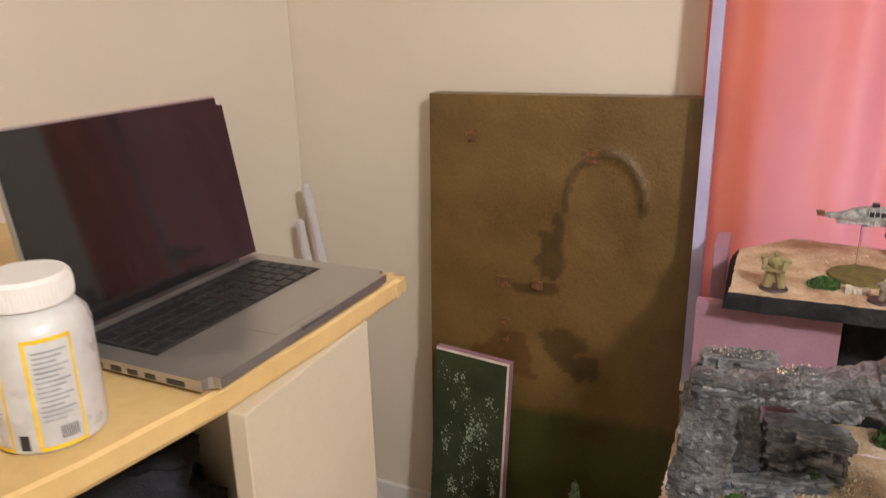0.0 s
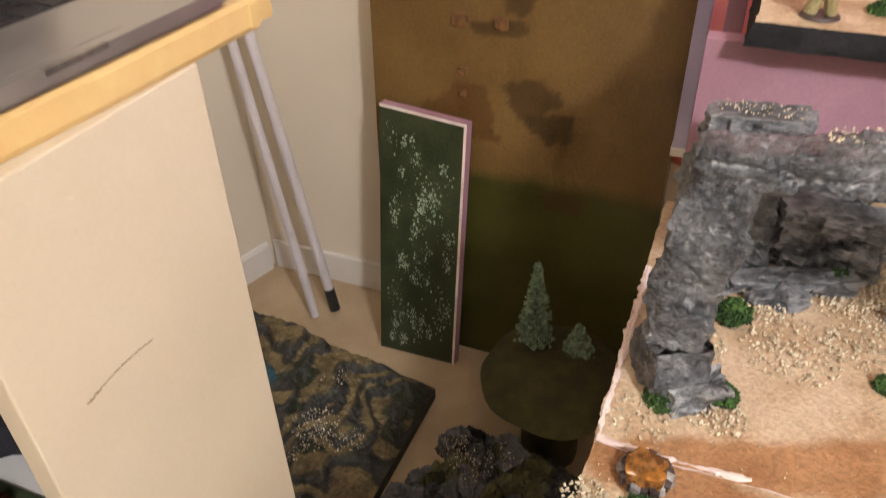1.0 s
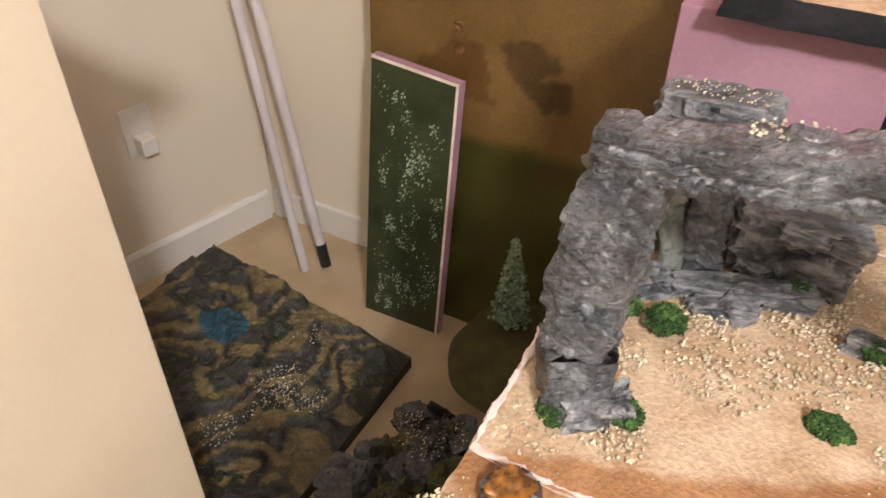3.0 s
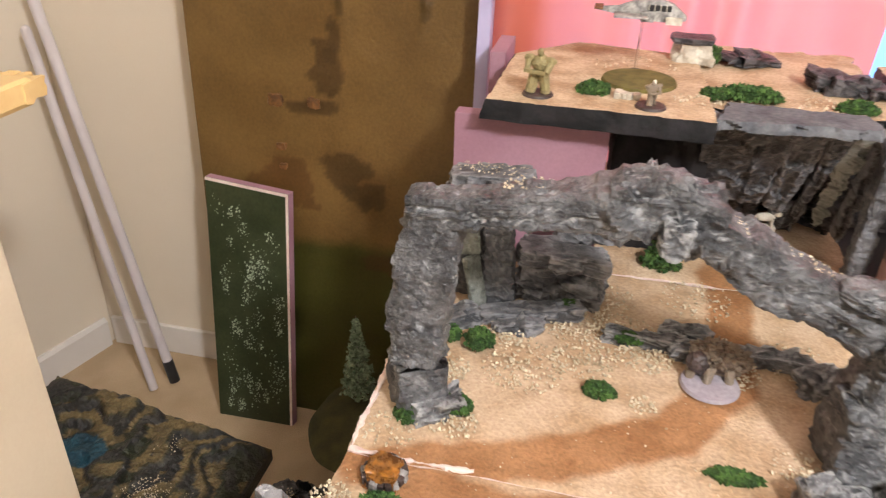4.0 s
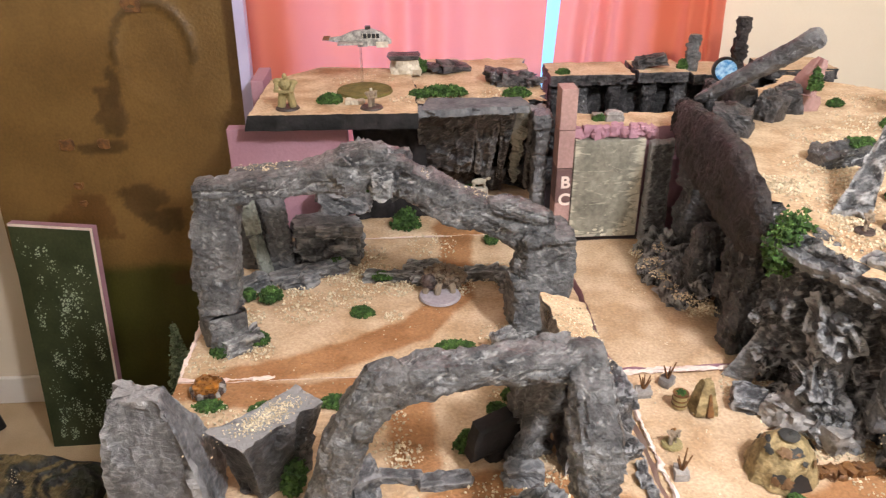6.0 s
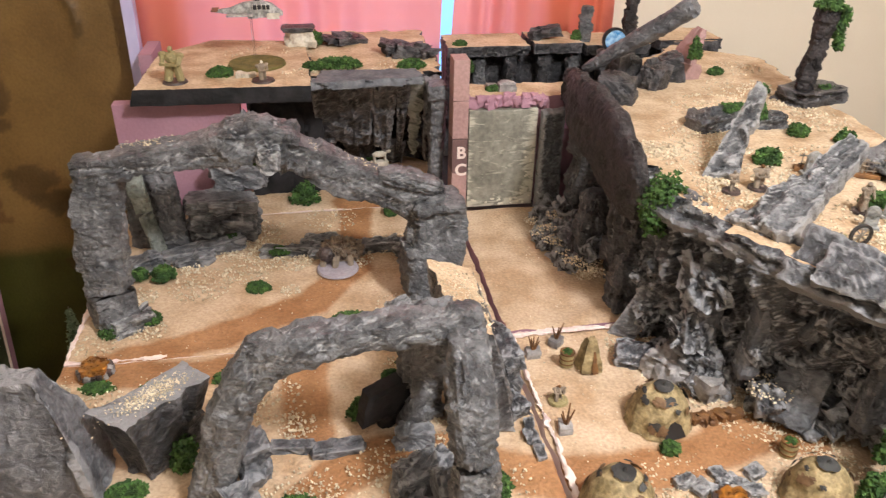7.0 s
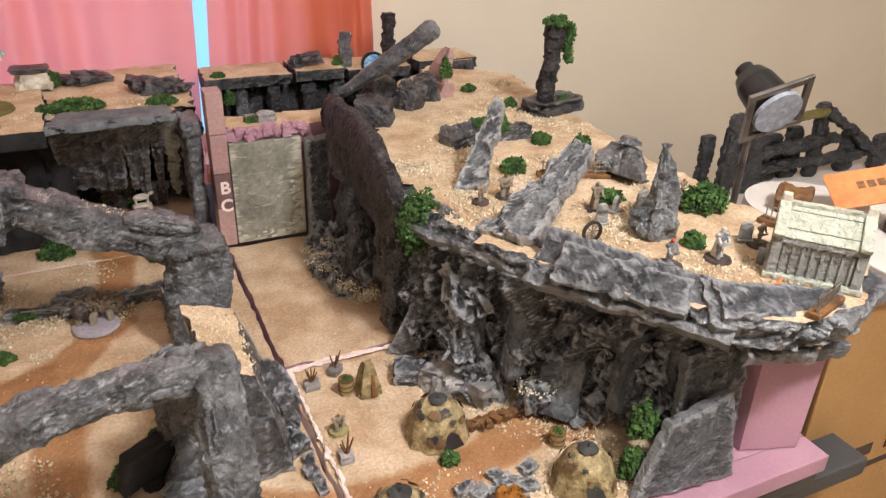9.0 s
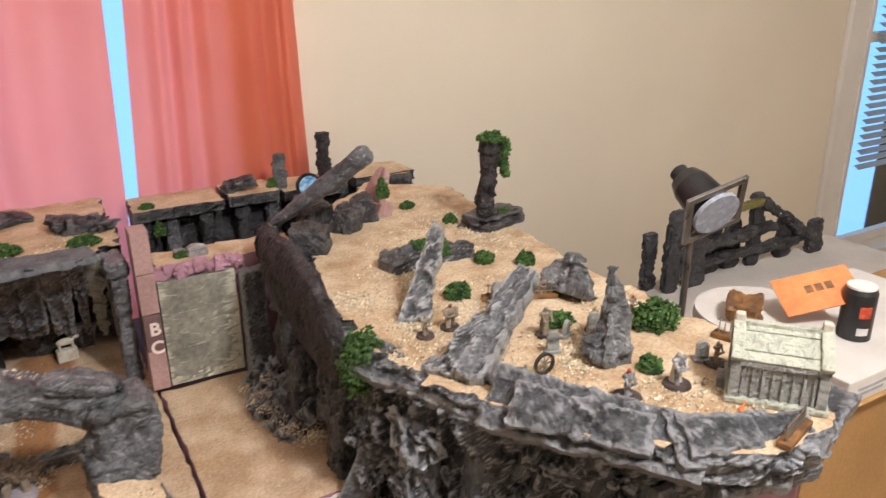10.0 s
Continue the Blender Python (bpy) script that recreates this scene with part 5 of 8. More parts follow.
rock_path(bm, [(0.50, 1.21, 1.0), (0.58, 1.21, 0.958), (0.66, 1.208, 0.922), (0.735, 1.20, 0.885)], [0.028, 0.026, 0.026, 0.03], [0.026, 0.024, 0.026, 0.034], 3, amp=0.008, freq=14)
rock_path(bm, [(0.722, 1.20, 0.92), (0.718, 1.20, 0.85), (0.703, 1.19, 0.745)], [0.036, 0.042, 0.036], [0.035, 0.038, 0.042], 4, amp=0.012, freq=20)
rock_path(bm, [(0.635, 1.195, 0.958), (0.68, 1.195, 0.948), (0.728, 1.195, 0.932)], [0.014, 0.024, 0.018], [0.006, 0.010, 0.006], 5, amp=0.006, freq=30)
chunk(bm, (0.492, 1.178, 0.992), (0.014, 0.012, 0.016), (0, 0, 0), 6, amp=0.006, freq=40)
chunk(bm, (0.278, 1.172, 0.758), (0.030, 0.018, 0.014), (0, 0, 30), 7, amp=0.010, freq=40, cuts=9)
pieces("rock_arch", bm, M_ARCH, "grey dry-brushed rock arch spanning the sandy tile", "model rock arch", "rock", AG)
bm = bmesh.new()
rng = random.Random(52)
for a, b, hw in (((0.33, 1.22), (0.42, 1.225), 0.013), ((0.54, 1.212), (0.66, 1.21), 0.014)):
    for k in range(150):
        s = rng.random()
        x, y = a[0] + (b[0] - a[0]) * s, a[1] + (b[1] - a[1]) * s + rng.uniform(-hw, hw)
        zz = (1.002 + (x - 0.27) * 0.09) if x < 0.5 else 1.002 - (x - 0.54) * 0.45
        pebbles(bm, (x, y), 0.004, 1, 0.0028, rng, z=zz)
for _ in range(110):
    pebbles(bm, (rng.uniform(0.245, 0.332), rng.uniform(1.408, 1.44)), 0.002, 1, 0.0021, rng, z=0.9315)
single("gravel", bm, M_GRAVEL, "sand and grit glued along the top of the arch", "gravel", kind="stuff")

bm = bmesh.new()
rock_path(bm, [(0.262, 1.425, 0.745), (0.262, 1.425, 0.85), (0.258, 1.425, 0.905)], [0.030, 0.027, 0.027], [0.018, 0.016, 0.016], 11, amp=0.006, freq=14)
rock_path(bm, [(0.312, 1.405, 0.745), (0.304, 1.41, 0.84), (0.294, 1.415, 0.905)], [0.018, 0.018, 0.020], [0.014, 0.013, 0.014], 12, amp=0.006, freq=14)
chunk(bm, (0.385, 1.432, 0.782), (0.055, 0.030, 0.036), (0, 0, 2), 14, amp=0.014, freq=34, cuts=14)
chunk(bm, (0.388, 1.418, 0.823), (0.060, 0.026, 0.011), (0, 2, 0), 15, amp=0.009, freq=40, cuts=12)
chunk(bm, (0.415, 1.475, 0.848), (0.045, 0.018, 0.024), (0, 0, 0), 9, amp=0.010, freq=40, cuts=9)
chunk(bm, (0.355, 1.372, 0.758), (0.070, 0.014, 0.012), (0, -4, 14), 16, amp=0.010, freq=46, cuts=9)
chunk(bm, (0.345, 1.345, 0.755), (0.030, 0.012, 0.009), (0, 0, 20), 17, amp=0.010, freq=44, cuts=8)
chunk(bm, (0.286, 1.425, 0.916), (0.052, 0.024, 0.014), (0, -4, 0), 19, amp=0.007, freq=34, cuts=10)
chunk(bm, (0.268, 1.345, 0.757), (0.026, 0.016, 0.012), (0, 0, 40), 18, amp=0.010, freq=44, cuts=8)
pieces("rock_cave", bm, M_FLAT, "grey rock pillars and cave wall behind the arch", "model rocks")
bm = bmesh.new()
for k, (x, y, sx, sy, rz) in enumerate(((0.50, 1.352, 0.05, 0.012, -4), (0.575, 1.342, 0.045, 0.012, 6), (0.65, 1.35, 0.05, 0.013, 0), (0.70, 1.32, 0.03, 0.02, 30), (0.55, 1.375, 0.03, 0.012, 0))):
    chunk(bm, (x, y, 0.757), (sx, sy, 0.012), (0, 0, rz), 20 + k, amp=0.009, freq=46, cuts=9)
pieces("rock_ledge", bm, M_ARCH, "low broken grey rock ledge across the sand", "model rocks")

bm = bmesh.new()
rock_path(bm, [(0.287, 1.378, 0.752), (0.272, 1.385, 0.82), (0.258, 1.392, 0.905)], [0.014, 0.014, 0.013], [0.005, 0.005, 0.005], 13, amp=0.0025, freq=12)
single("leaning_rock", bm, M_BRANCH, "pale green-grey flat rock leaning in the cave", "model rock slab", "leaning rocks")

# rocks beside the arch's leg, and the tall column with a sandy top behind the nearer arch
bm = bmesh.new()
chunk(bm, (0.655, 1.128, 0.770), (0.016, 0.012, 0.020), (8, 0, 20), 32, amp=0.005, freq=44, cuts=8)
chunk(bm, (0.690, 1.115, 0.764), (0.034, 0.020, 0.018), (0, 8, 10), 33, amp=0.010, freq=40, cuts=9)
chunk(bm, (0.735, 1.11, 0.775), (0.020, 0.03, 0.028), (0, 0, 10), 31, amp=0.010, freq=40, cuts=9)
pieces("rock_stump", bm, M_ARCH, "grey square rocks at the foot of the arch", "model rocks")
tall = empty("rock_column", (0.70, 0.93, 0.752), "tall grey rock column with a sandy sloping top", "model rocks")
bm = bmesh.new()
mesa(bm, [(0.690, 0.880), (0.768, 0.880), (0.772, 1.005), (0.690, 1.012)], [(0.688, 0.874), (0.734, 0.874), (0.736, 1.022), (0.676, 1.004)], 0.751, 0.926, 34, amp=0.007, rows=26, freq=20, cap=1, upright=0.5)
for v in bm.verts:
    v.co.z -= max(0, v.co.x - 0.68) * 0.5 * (v.co.z - 0.751) / 0.173
for mi, nm, mt in ((0, "rock", M_DARK), (1, "sandy_top", M_SANDTOP)):
    b2 = bm.copy()
    bmesh.ops.delete(b2, geom=[f for f in b2.faces if f.material_index != mi], context="FACES")
    for f in b2.faces:
        f.material_index = 0
    part(nm, b2, mt, tall)
bm.free()
bm = bmesh.new()
rng = random.Random(53)
for _ in range(420):
    s = rng.random()
    x = rng.uniform(0.682, 0.738)
    pebbles(bm, (x, 0.882 + 0.118 * s), 0.001, 1, 0.0022, rng, z=0.9265 - max(0, x - 0.68) * 0.5)
single("gravel", bm, M_GRAVEL, "fine pale gravel on the rock column's sandy top", "gravel", kind="stuff")
bm = bmesh.new()
chunk(bm, (0.764, 0.985, 0.778), (0.024, 0.040, 0.036), (0, 0, 6), 44, amp=0.008, freq=34, cuts=12)
chunk(bm, (0.774, 0.925, 0.756), (0.014, 0.022, 0.010), (0, 0, 20), 37, amp=0.005, freq=44, cuts=8)
chunk(bm, (0.784, 0.880, 0.753), (0.008, 0.022, 0.005), (0, 0, -6), 38, amp=0.006, freq=44, cuts=8)
chunk(bm, (0.786, 0.845, 0.752), (0.006, 0.014, 0.004), (0, 0, 0), 39, amp=0.005, freq=44, cuts=7)
pieces("rock_ledge", bm, M_DARK, "broken dark grey rocks along the tile's edge", "model rocks")

# the second arch, nearer
bm = bmesh.new()
rock_path(bm, [(0.417, 0.832, 0.745), (0.436, 0.830, 0.805), (0.449, 0.828, 0.855), (0.466, 0.826, 0.900), (0.494, 0.826, 0.934), (0.530, 0.826, 0.947), (0.60, 0.828, 0.953), (0.66, 0.830, 0.953), (0.705, 0.832, 0.948)],
          [0.020, 0.019, 0.019, 0.019, 0.020, 0.019, 0.018, 0.020, 0.024], [0.021, 0.020, 0.019, 0.018, 0.020, 0.017, 0.014, 0.014, 0.018], 41, amp=0.0060, freq=20, box_pow=4.0)
rock_path(bm, [(0.688, 0.850, 0.946), (0.686, 0.80, 0.944), (0.682, 0.755, 0.922), (0.682, 0.733, 0.87), (0.684, 0.724, 0.80), (0.686, 0.722, 0.745)],
          [0.020, 0.018, 0.017, 0.018, 0.021, 0.025], [0.016, 0.017, 0.018, 0.018, 0.020, 0.022], 42, amp=0.0065, freq=20, box_pow=4.0)
rock_path(bm, [(0.652, 0.930, 0.745), (0.660, 0.912, 0.84), (0.668, 0.875, 0.94)], [0.026, 0.024, 0.024], [0.018, 0.018, 0.016], 43, amp=0.010, freq=26)
pieces("rock_arch", bm, M_ARCH, "grey plastered rock arch with a forked leg", "model rock arch", "rock", AG)
bm = bmesh.new()
plate(bm, (0.582, 0.900, 0.772), (0.652, 0.928, 0.778), (0.660, 0.925, 0.832), (0.590, 0.898, 0.818), 0.022, 46, amp=0.002)
chunk(bm, (0.625, 0.930, 0.764), (0.020, 0.012, 0.014), (0, 0, 20), 47, amp=0.007, freq=40, cuts=8)
pieces("dark_rocks", bm, M_EDGE, "black slab propped in the mouth of the nearer arch", "model rocks")
bm = bmesh.new()
for k, (x, y, z, sx, sy, sz, rz) in enumerate(((0.650, 0.820, 0.765, 0.034, 0.022, 0.020, 20), (0.668, 0.775, 0.772, 0.016, 0.022, 0.028, 0), (0.464, 0.862, 0.772, 0.016, 0.020, 0.026, 20),
                                               (0.455, 0.800, 0.768, 0.016, 0.014, 0.022, 30), (0.505, 0.893, 0.753, 0.028, 0.009, 0.007, -6), (0.556, 0.885, 0.752, 0.032, 0.012, 0.005, 4),
                                               (0.63, 0.775, 0.758, 0.02, 0.016, 0.010, 50), (0.645, 0.885, 0.760, 0.022, 0.014, 0.012, 0))):
    chunk(bm, (x, y, z), (sx, sy, sz), (0, 0, rz), 50 + k, amp=min(sx, sz) * 0.6, freq=44, cuts=9)
pieces("rock_ledge", bm, M_FLAT, "scattered flat grey rocks under the nearer arch", "model rocks")

# blocks at the left front
bm = bmesh.new()
mesa(bm, [(0.195, 0.855), (0.305, 0.835), (0.305, 0.925), (0.20, 0.945)], [(0.205, 0.877), (0.266, 0.868), (0.262, 0.903), (0.21, 0.910)], 0.752, 0.890, 3, amp=0.007, rows=22, freq=16, cap=0, upright=0.35)
single("rock_block", bm, M_FLAT, "tall slate grey split boulder at the tile's corner", "model rocks")
bm = bmesh.new()
mesa(bm, [(0.322, 0.888), (0.352, 0.868), (0.400, 0.915), (0.372, 0.938)], [(0.302, 0.876), (0.348, 0.840), (0.421, 0.918), (0.388, 0.950)], 0.750, 0.846, 6, amp=0.005, rows=18, freq=26, cap=1, upright=0.5)
single("rock_block", bm, [M_BLACKROCK, M_FLAT], "flat-topped grey boulder covered with sand", "model rocks")
bm = bmesh.new()
rng = random.Random(4)
for _ in range(620):
    u, v = 0.5 + rng.gauss(0, 0.20), 0.5 + rng.gauss(0, 0.17)
    p = Vector((0.304, 0.876)).lerp(Vector((0.346, 0.844)), v).lerp(Vector((0.387, 0.946)).lerp(Vector((0.416, 0.918)), v), u)
    pebbles(bm, p, 0.0008, 1, 0.0021, rng, z=0.8465)
single("gravel", bm, M_GRAVEL, "pale gravel on the flat boulder", "gravel", kind="stuff")

# ---- raised platform ----
plat = empty("raised_platform", (0.5, 1.65, 0.97), "raised sandy platform with a black foam edge", "terrain platform")
bm = bmesh.new()
mesa(bm, [(0.255, 1.487), (0.55, 1.48), (0.545, 1.80), (0.35, 1.83), (0.255, 1.73)], [(0.262, 1.492), (0.55, 1.485), (0.545, 1.79), (0.36, 1.82), (0.268, 1.72)], 0.972, 0.998, 8, amp=0.002, rows=8, freq=30, cap=1)
part("slab", bm, [M_EDGE, M_SANDTOP], plat)
bm = bmesh.new()
mesa(bm, [(0.50, 1.80), (0.60, 1.80), (0.70, 1.785), (0.785, 1.72), (0.785, 1.90), (0.50, 1.90)], [(0.545, 1.570), (0.61, 1.555), (0.745, 1.555), (0.79, 1.565), (0.785, 1.90), (0.545, 1.90)], 0.748, 0.990, 9, amp=0.012, rows=36, freq=22, cap=1, upright=0.5)
part("cliff", bm, [M_BLACKROCK, M_SANDTOP], plat, "black painted cliff below the platform")
for k, (x0_, x1_, zb, yb, zt, mt) in enumerate(((0.546, 0.664, 0.838, 1.655, 0.985, M_PLATE), (0.655, 0.706, 0.815, 1.680, 0.984, M_FLAT), (0.702, 0.730, 0.80, 1.690, 0.986, M_PLATE), (0.731, 0.750, 0.80, 1.665, 0.986, M_BRANCH),
                                              (0.600, 0.676, 0.756, 1.742, 0.835, M_BLACKROCK), (0.680, 0.735, 0.756, 1.735, 0.815, M_PLATE), (0.752, 0.782, 0.79, 1.650, 0.986, M_PLATE))):
    bm = bmesh.new()
    yt = 1.548 if zt > 0.9 else yb - 0.055
    plate(bm, (x0_ + 0.012, yb, zb), (x1_ - 0.006, yb + 0.008, zb - 0.012), (x1_, yt + 0.006 * (k % 2), zt), (x0_, yt, zt), 0.018, 260 + k, amp=0.0075, freq=24, ragged=0.008)
    part("plate", bm, mt, plat, "flat dark slate plate on the cliff")
bm = bmesh.new()
mesa(bm, [(0.545, 1.485), (0.745, 1.50), (0.74, 1.555), (0.56, 1.56)], [(0.55, 1.49), (0.742, 1.505), (0.735, 1.56), (0.57, 1.565)], 0.989, 1.001, 10, amp=0.004, rows=5, freq=40, cap=0)
part("grey_slab", bm, M_SLATE, plat, "smooth grey flat stone on the edge")
bm = bmesh.new()
rock_path(bm, [(0.772, 1.545, 0.75), (0.771, 1.535, 0.87), (0.770, 1.52, 0.985)], [0.013, 0.012, 0.017], [0.015, 0.013, 0.018], 61, amp=0.005, freq=14)
part("pillar", bm, M_FLAT, plat)
bm = bmesh.new()
mesa(bm, [(0.43, 1.60), (0.575, 1.60), (0.575, 1.80), (0.43, 1.80)], [(0.43, 1.60), (0.56, 1.60), (0.56, 1.80), (0.43, 1.80)], 0.751, 0.971, 62, amp=0.006, rows=18, freq=20, cap=0)
part("core", bm, M_EDGE, plat, "black foam core under the platform")
for k, (x, y, sx, sz) in enumerate(((0.725, 1.70, 0.038, 0.014), (0.62, 1.80, 0.05, 0.006), (0.765, 1.68, 0.02, 0.010))):
    bm = bmesh.new()
    chunk(bm, (x, y, 0.998), (sx, 0.03, sz), (0, 6, 20 * k), 63 + k, amp=0.016, freq=30, cuts=9)
    part("boulder", bm, M_BLACKROCK, plat)
bm = bmesh.new()
for c, r, n in (((0.60, 1.58), 0.04, 60), ((0.70, 1.60), 0.05, 80), ((0.53, 1.56), 0.03, 60), ((0.45, 1.70), 0.06, 60)):
    pebbles(bm, c, r, n, 0.003, random.Random(n), z=0.999 if c[0] < 0.55 else 0.992)
single("gravel", bm, M_GRAVEL, "thin gravel strewn on the raised platform", "gravel", kind="stuff")

# foam boards standing under the platform
bm = bmesh.new()
box(bm, (0.215, 1.526, 0.752), (0.425, 1.552, 0.9635), 0.0015)
single("pink_foam_board", bm, M_PINK, "upright pink insulation foam board propping the platform", "foam board")
bm = bmesh.new()
box(bm, (0.225, 1.74, 0.752), (0.25, 1.85, 0.992), 0.0015)
single("pink_foam_board", bm, M_PINK, "pink insulation foam board behind the platform", "foam board")

# printed foam column
col_thing = empty("foam_column", (0.80, 1.50, 0.75), "upright printed foam offcut beside the painted gate", "foam column")
zs = (0.757, 0.83, 0.895, 0.965, 1.038)
for k, mt in enumerate((M_PINKMID, M_PINKDARK, M_PINKMID, M_PINKMID)):
    bm = bmesh.new()
    box(bm, (0.792, 1.474, zs[k]), (0.820, 1.516, zs[k + 1] - 0.0012), 0.0012)
    part("segment", bm, mt, col_thing)
for ch, z in (("B", 0.868), ("C", 0.835)):
    cu = bpy.data.curves.new("letter", "FONT")
    cu.body, cu.size, cu.extrude, cu.offset, cu.align_x = ch, 0.031, 0.0003, 0.0009, "CENTER"
    tmp = new("letter", cu)
    me = bpy.data.meshes.new_from_object(tmp.evaluated_get(bpy.context.evaluated_depsgraph_get()))
    bpy.data.objects.remove(tmp)
    me.materials.append(M_PINKPALE)
    ob = new("letter", me)
    ob.parent = col_thing
    ob.matrix_parent_inverse = col_thing.matrix_basis.inverted()
    ob.matrix_basis = Matrix.Translation((0.8085, 1.4735, z - 0.01)) @ Euler((radians(90), 0, 0)).to_matrix().to_4x4()
    ob["label"] = "pale printed letter " + ch

# painted gate panel and the block behind it
gate = empty("painted_gate", (0.885, 1.475, 0.756), "grey-green brushed foam gate panel with cream streaks", "foam panel")
bm = bmesh.new()
box(bm, (0.822, 1.476, 0.757), (0.948, 1.500, 0.945), 0.002)
part("panel", bm, M_GREENGREY, gate)
rng = random.Random(77)
for k in range(26):
    bm = bmesh.new()
    x, z = (rng.uniform(0.925, 0.944), rng.uniform(0.765, 0.87)) if k % 2 else (rng.uniform(0.826, 0.944), rng.uniform(0.760, 0.772))
    ball(bm, (x, 1.4760, z), (rng.uniform(0.002, 0.006), 0.0012, rng.uniform(0.001, 0.003)), Euler((0, rng.uniform(-0.8, 0.8), 0)).to_matrix().to_4x4(), sub=2)
    part("paint_dab", bm, M_CREAM, gate, "thick dab of cream paint")
bm = bmesh.new()
mesa(bm, [(0.822, 1.502), (1.06, 1.502), (1.06, 1.575), (0.822, 1.575)], [(0.82, 1.487), (1.06, 1.49), (1.06, 1.57), (0.82, 1.57)], 0.75, 0.964, 12, amp=0.006, rows=24, freq=26, cap=1)
single("foam_block", bm, [M_PINK, M_SANDTOP], "pink foam block with a sandy top behind the gate", "foam block")
bm = bmesh.new()
for k in range(9):
    chunk(bm, (0.83 + k * 0.016, 1.488, 0.957 + 0.003 * math.sin(k * 2.1)), (0.012, 0.008, 0.010), (0, 0, k * 13), 70 + k, amp=0.005, freq=60, cuts=5)
pieces("foam_lip", bm, M_PINK, "rough torn pink foam lip over the gate", "foam edge")
bm = bmesh.new()
chunk(bm, (0.90, 1.53, 0.968), (0.016, 0.012, 0.010), (0, 0, 0), 81, cuts=6)
chunk(bm, (0.875, 1.54, 0.966), (0.010, 0.010, 0.007), (0, 0, 0), 82, cuts=6)
pieces("pebbles", bm, M_STONE, "small grey-green stones on the block's top", "pebbles")

# ---- ruined wall along the back ----
ruin = empty("ruined_wall", (1.15, 1.86, 0.75), "long black ruined foam wall with columns at the back", "model ruin")
bm = bmesh.new()
mesa(bm, [(0.845, 1.86), (1.46, 1.86), (1.46, 1.92), (0.845, 1.92)], [(0.845, 1.86), (1.46, 1.86), (1.46, 1.92), (0.845, 1.92)], 0.705, 0.955, 14, amp=0.006, rows=22, freq=22, cap=0)
part("wall", bm, M_BLACKROCK, ruin)
for x0_, x1_, zt in ((0.842, 1.02, 0.972), (1.03, 1.14, 0.975), (1.15, 1.30, 0.968), (1.32, 1.47, 0.975)):
    bm = bmesh.new()
    mesa(bm, [(x0_, 1.81), (x1_, 1.81), (x1_, 1.925), (x0_, 1.925)], [(x0_, 1.81), (x1_, 1.81), (x1_, 1.925), (x0_, 1.925)], zt - 0.022, zt, int(x0_ * 90), amp=0.004, rows=6, freq=40, cap=1)
    part("lintel", bm, [M_BLACKROCK, M_SANDTOP], ruin, "black lintel with a sandy top")
for k, x in enumerate((0.86, 0.915, 0.985, 1.06, 1.13, 1.20, 1.45)):
    bm = bmesh.new()
    rock_path(bm, [(x, 1.835, 0.78 if x > 1.1 else 0.80), (x, 1.835, 0.95)], [0.014, 0.013], [0.013, 0.013], 90 + k, amp=0.005, ring=20, freq=40)
    part("column", bm, M_ARCH if k % 3 == 1 else M_BLACKROCK, ruin)
bm = bmesh.new()
mesa(bm, [(1.35, 1.80), (1.465, 1.80), (1.465, 1.92), (1.35, 1.92)], [(1.355, 1.805), (1.46, 1.805), (1.46, 1.92), (1.355, 1.92)], 0.75, 0.972, 95, amp=0.006, rows=18, freq=30, cap=1)
part("corner_tower", bm, [M_BLACKROCK, M_SANDTOP], ruin)
for x, y, h, mt in ((1.155, 1.85, 0.085, M_ARCH), (1.262, 1.86, 0.118, M_LOG)):
    bm = bmesh.new()
    rock_path(bm, [(x, y, 0.96), (x + 0.002, y, 0.96 + h)], [0.013, 0.012], [0.012, 0.011], int(x * 70), amp=0.006, ring=20, freq=44)
    single("stone_post", bm, mt, "upright dark stone post on the ruined wall", "model post", "posts on the ruin")
bm = bmesh.new()
chunk(bm, (1.065, 1.85, 0.99), (0.034, 0.014, 0.012), (0, -8, 0), 99, amp=0.008, freq=44, cuts=8)
single("fallen_stone", bm, M_BLACKROCK, "fallen black stone on the ruined wall", "model rocks")
orb = empty("swirl_disc", (1.20, 1.80, 0.95), "round swirling blue disc in a black ring", "model portal")
bm = bmesh.new()
cyl(bm, (1.170, 1.705, 1.004), (1.171, 1.712, 1.004), 0.026, seg=32)
part("ring", bm, M_BLACK, orb)
bm = bmesh.new()
cyl(bm, (1.170, 1.701, 1.004), (1.171, 1.706, 1.004), 0.021, seg=32)
part("disc", bm, M_BLUEDISC, orb)

# ---- great slab, branch and rubble by the gate ----
bm = bmesh.new()
rock_path(bm, [(1.0, 1.475, 0.985), (0.99, 1.40, 0.985), (0.985, 1.30, 0.983), (0.980, 1.20, 0.975), (0.972, 1.10, 0.958), (0.968, 1.06, 0.945)], [0.012, 0.018, 0.019, 0.018, 0.014, 0.008], [0.030, 0.048, 0.058, 0.060, 0.048, 0.022], 101, amp=0.008, freq=14, box_pow=3.2)
single("leaning_slab", bm, M_LOG, "great dark brown rock slab leaning along the cliff", "model rock slab")
bm = bmesh.new()
rock_path(bm, [(1.018, 1.455, 1.02), (1.060, 1.41, 1.065), (1.10, 1.37, 1.108), (1.138, 1.33, 1.150)], [0.010, 0.015, 0.018, 0.015], [0.008, 0.012, 0.015, 0.016], 102, amp=0.0035, freq=14, box_pow=2.4)
single("fallen_branch", bm, M_FLAT, "smooth slate grey fallen branch propped over the rocks", "model branch")
bm = bmesh.new()
plate(bm, (0.949, 1.462, 0.756), (0.994, 1.462, 0.756), (0.992, 1.464, 0.950), (0.951, 1.464, 0.945), 0.022, 103, amp=0.003, freq=20)
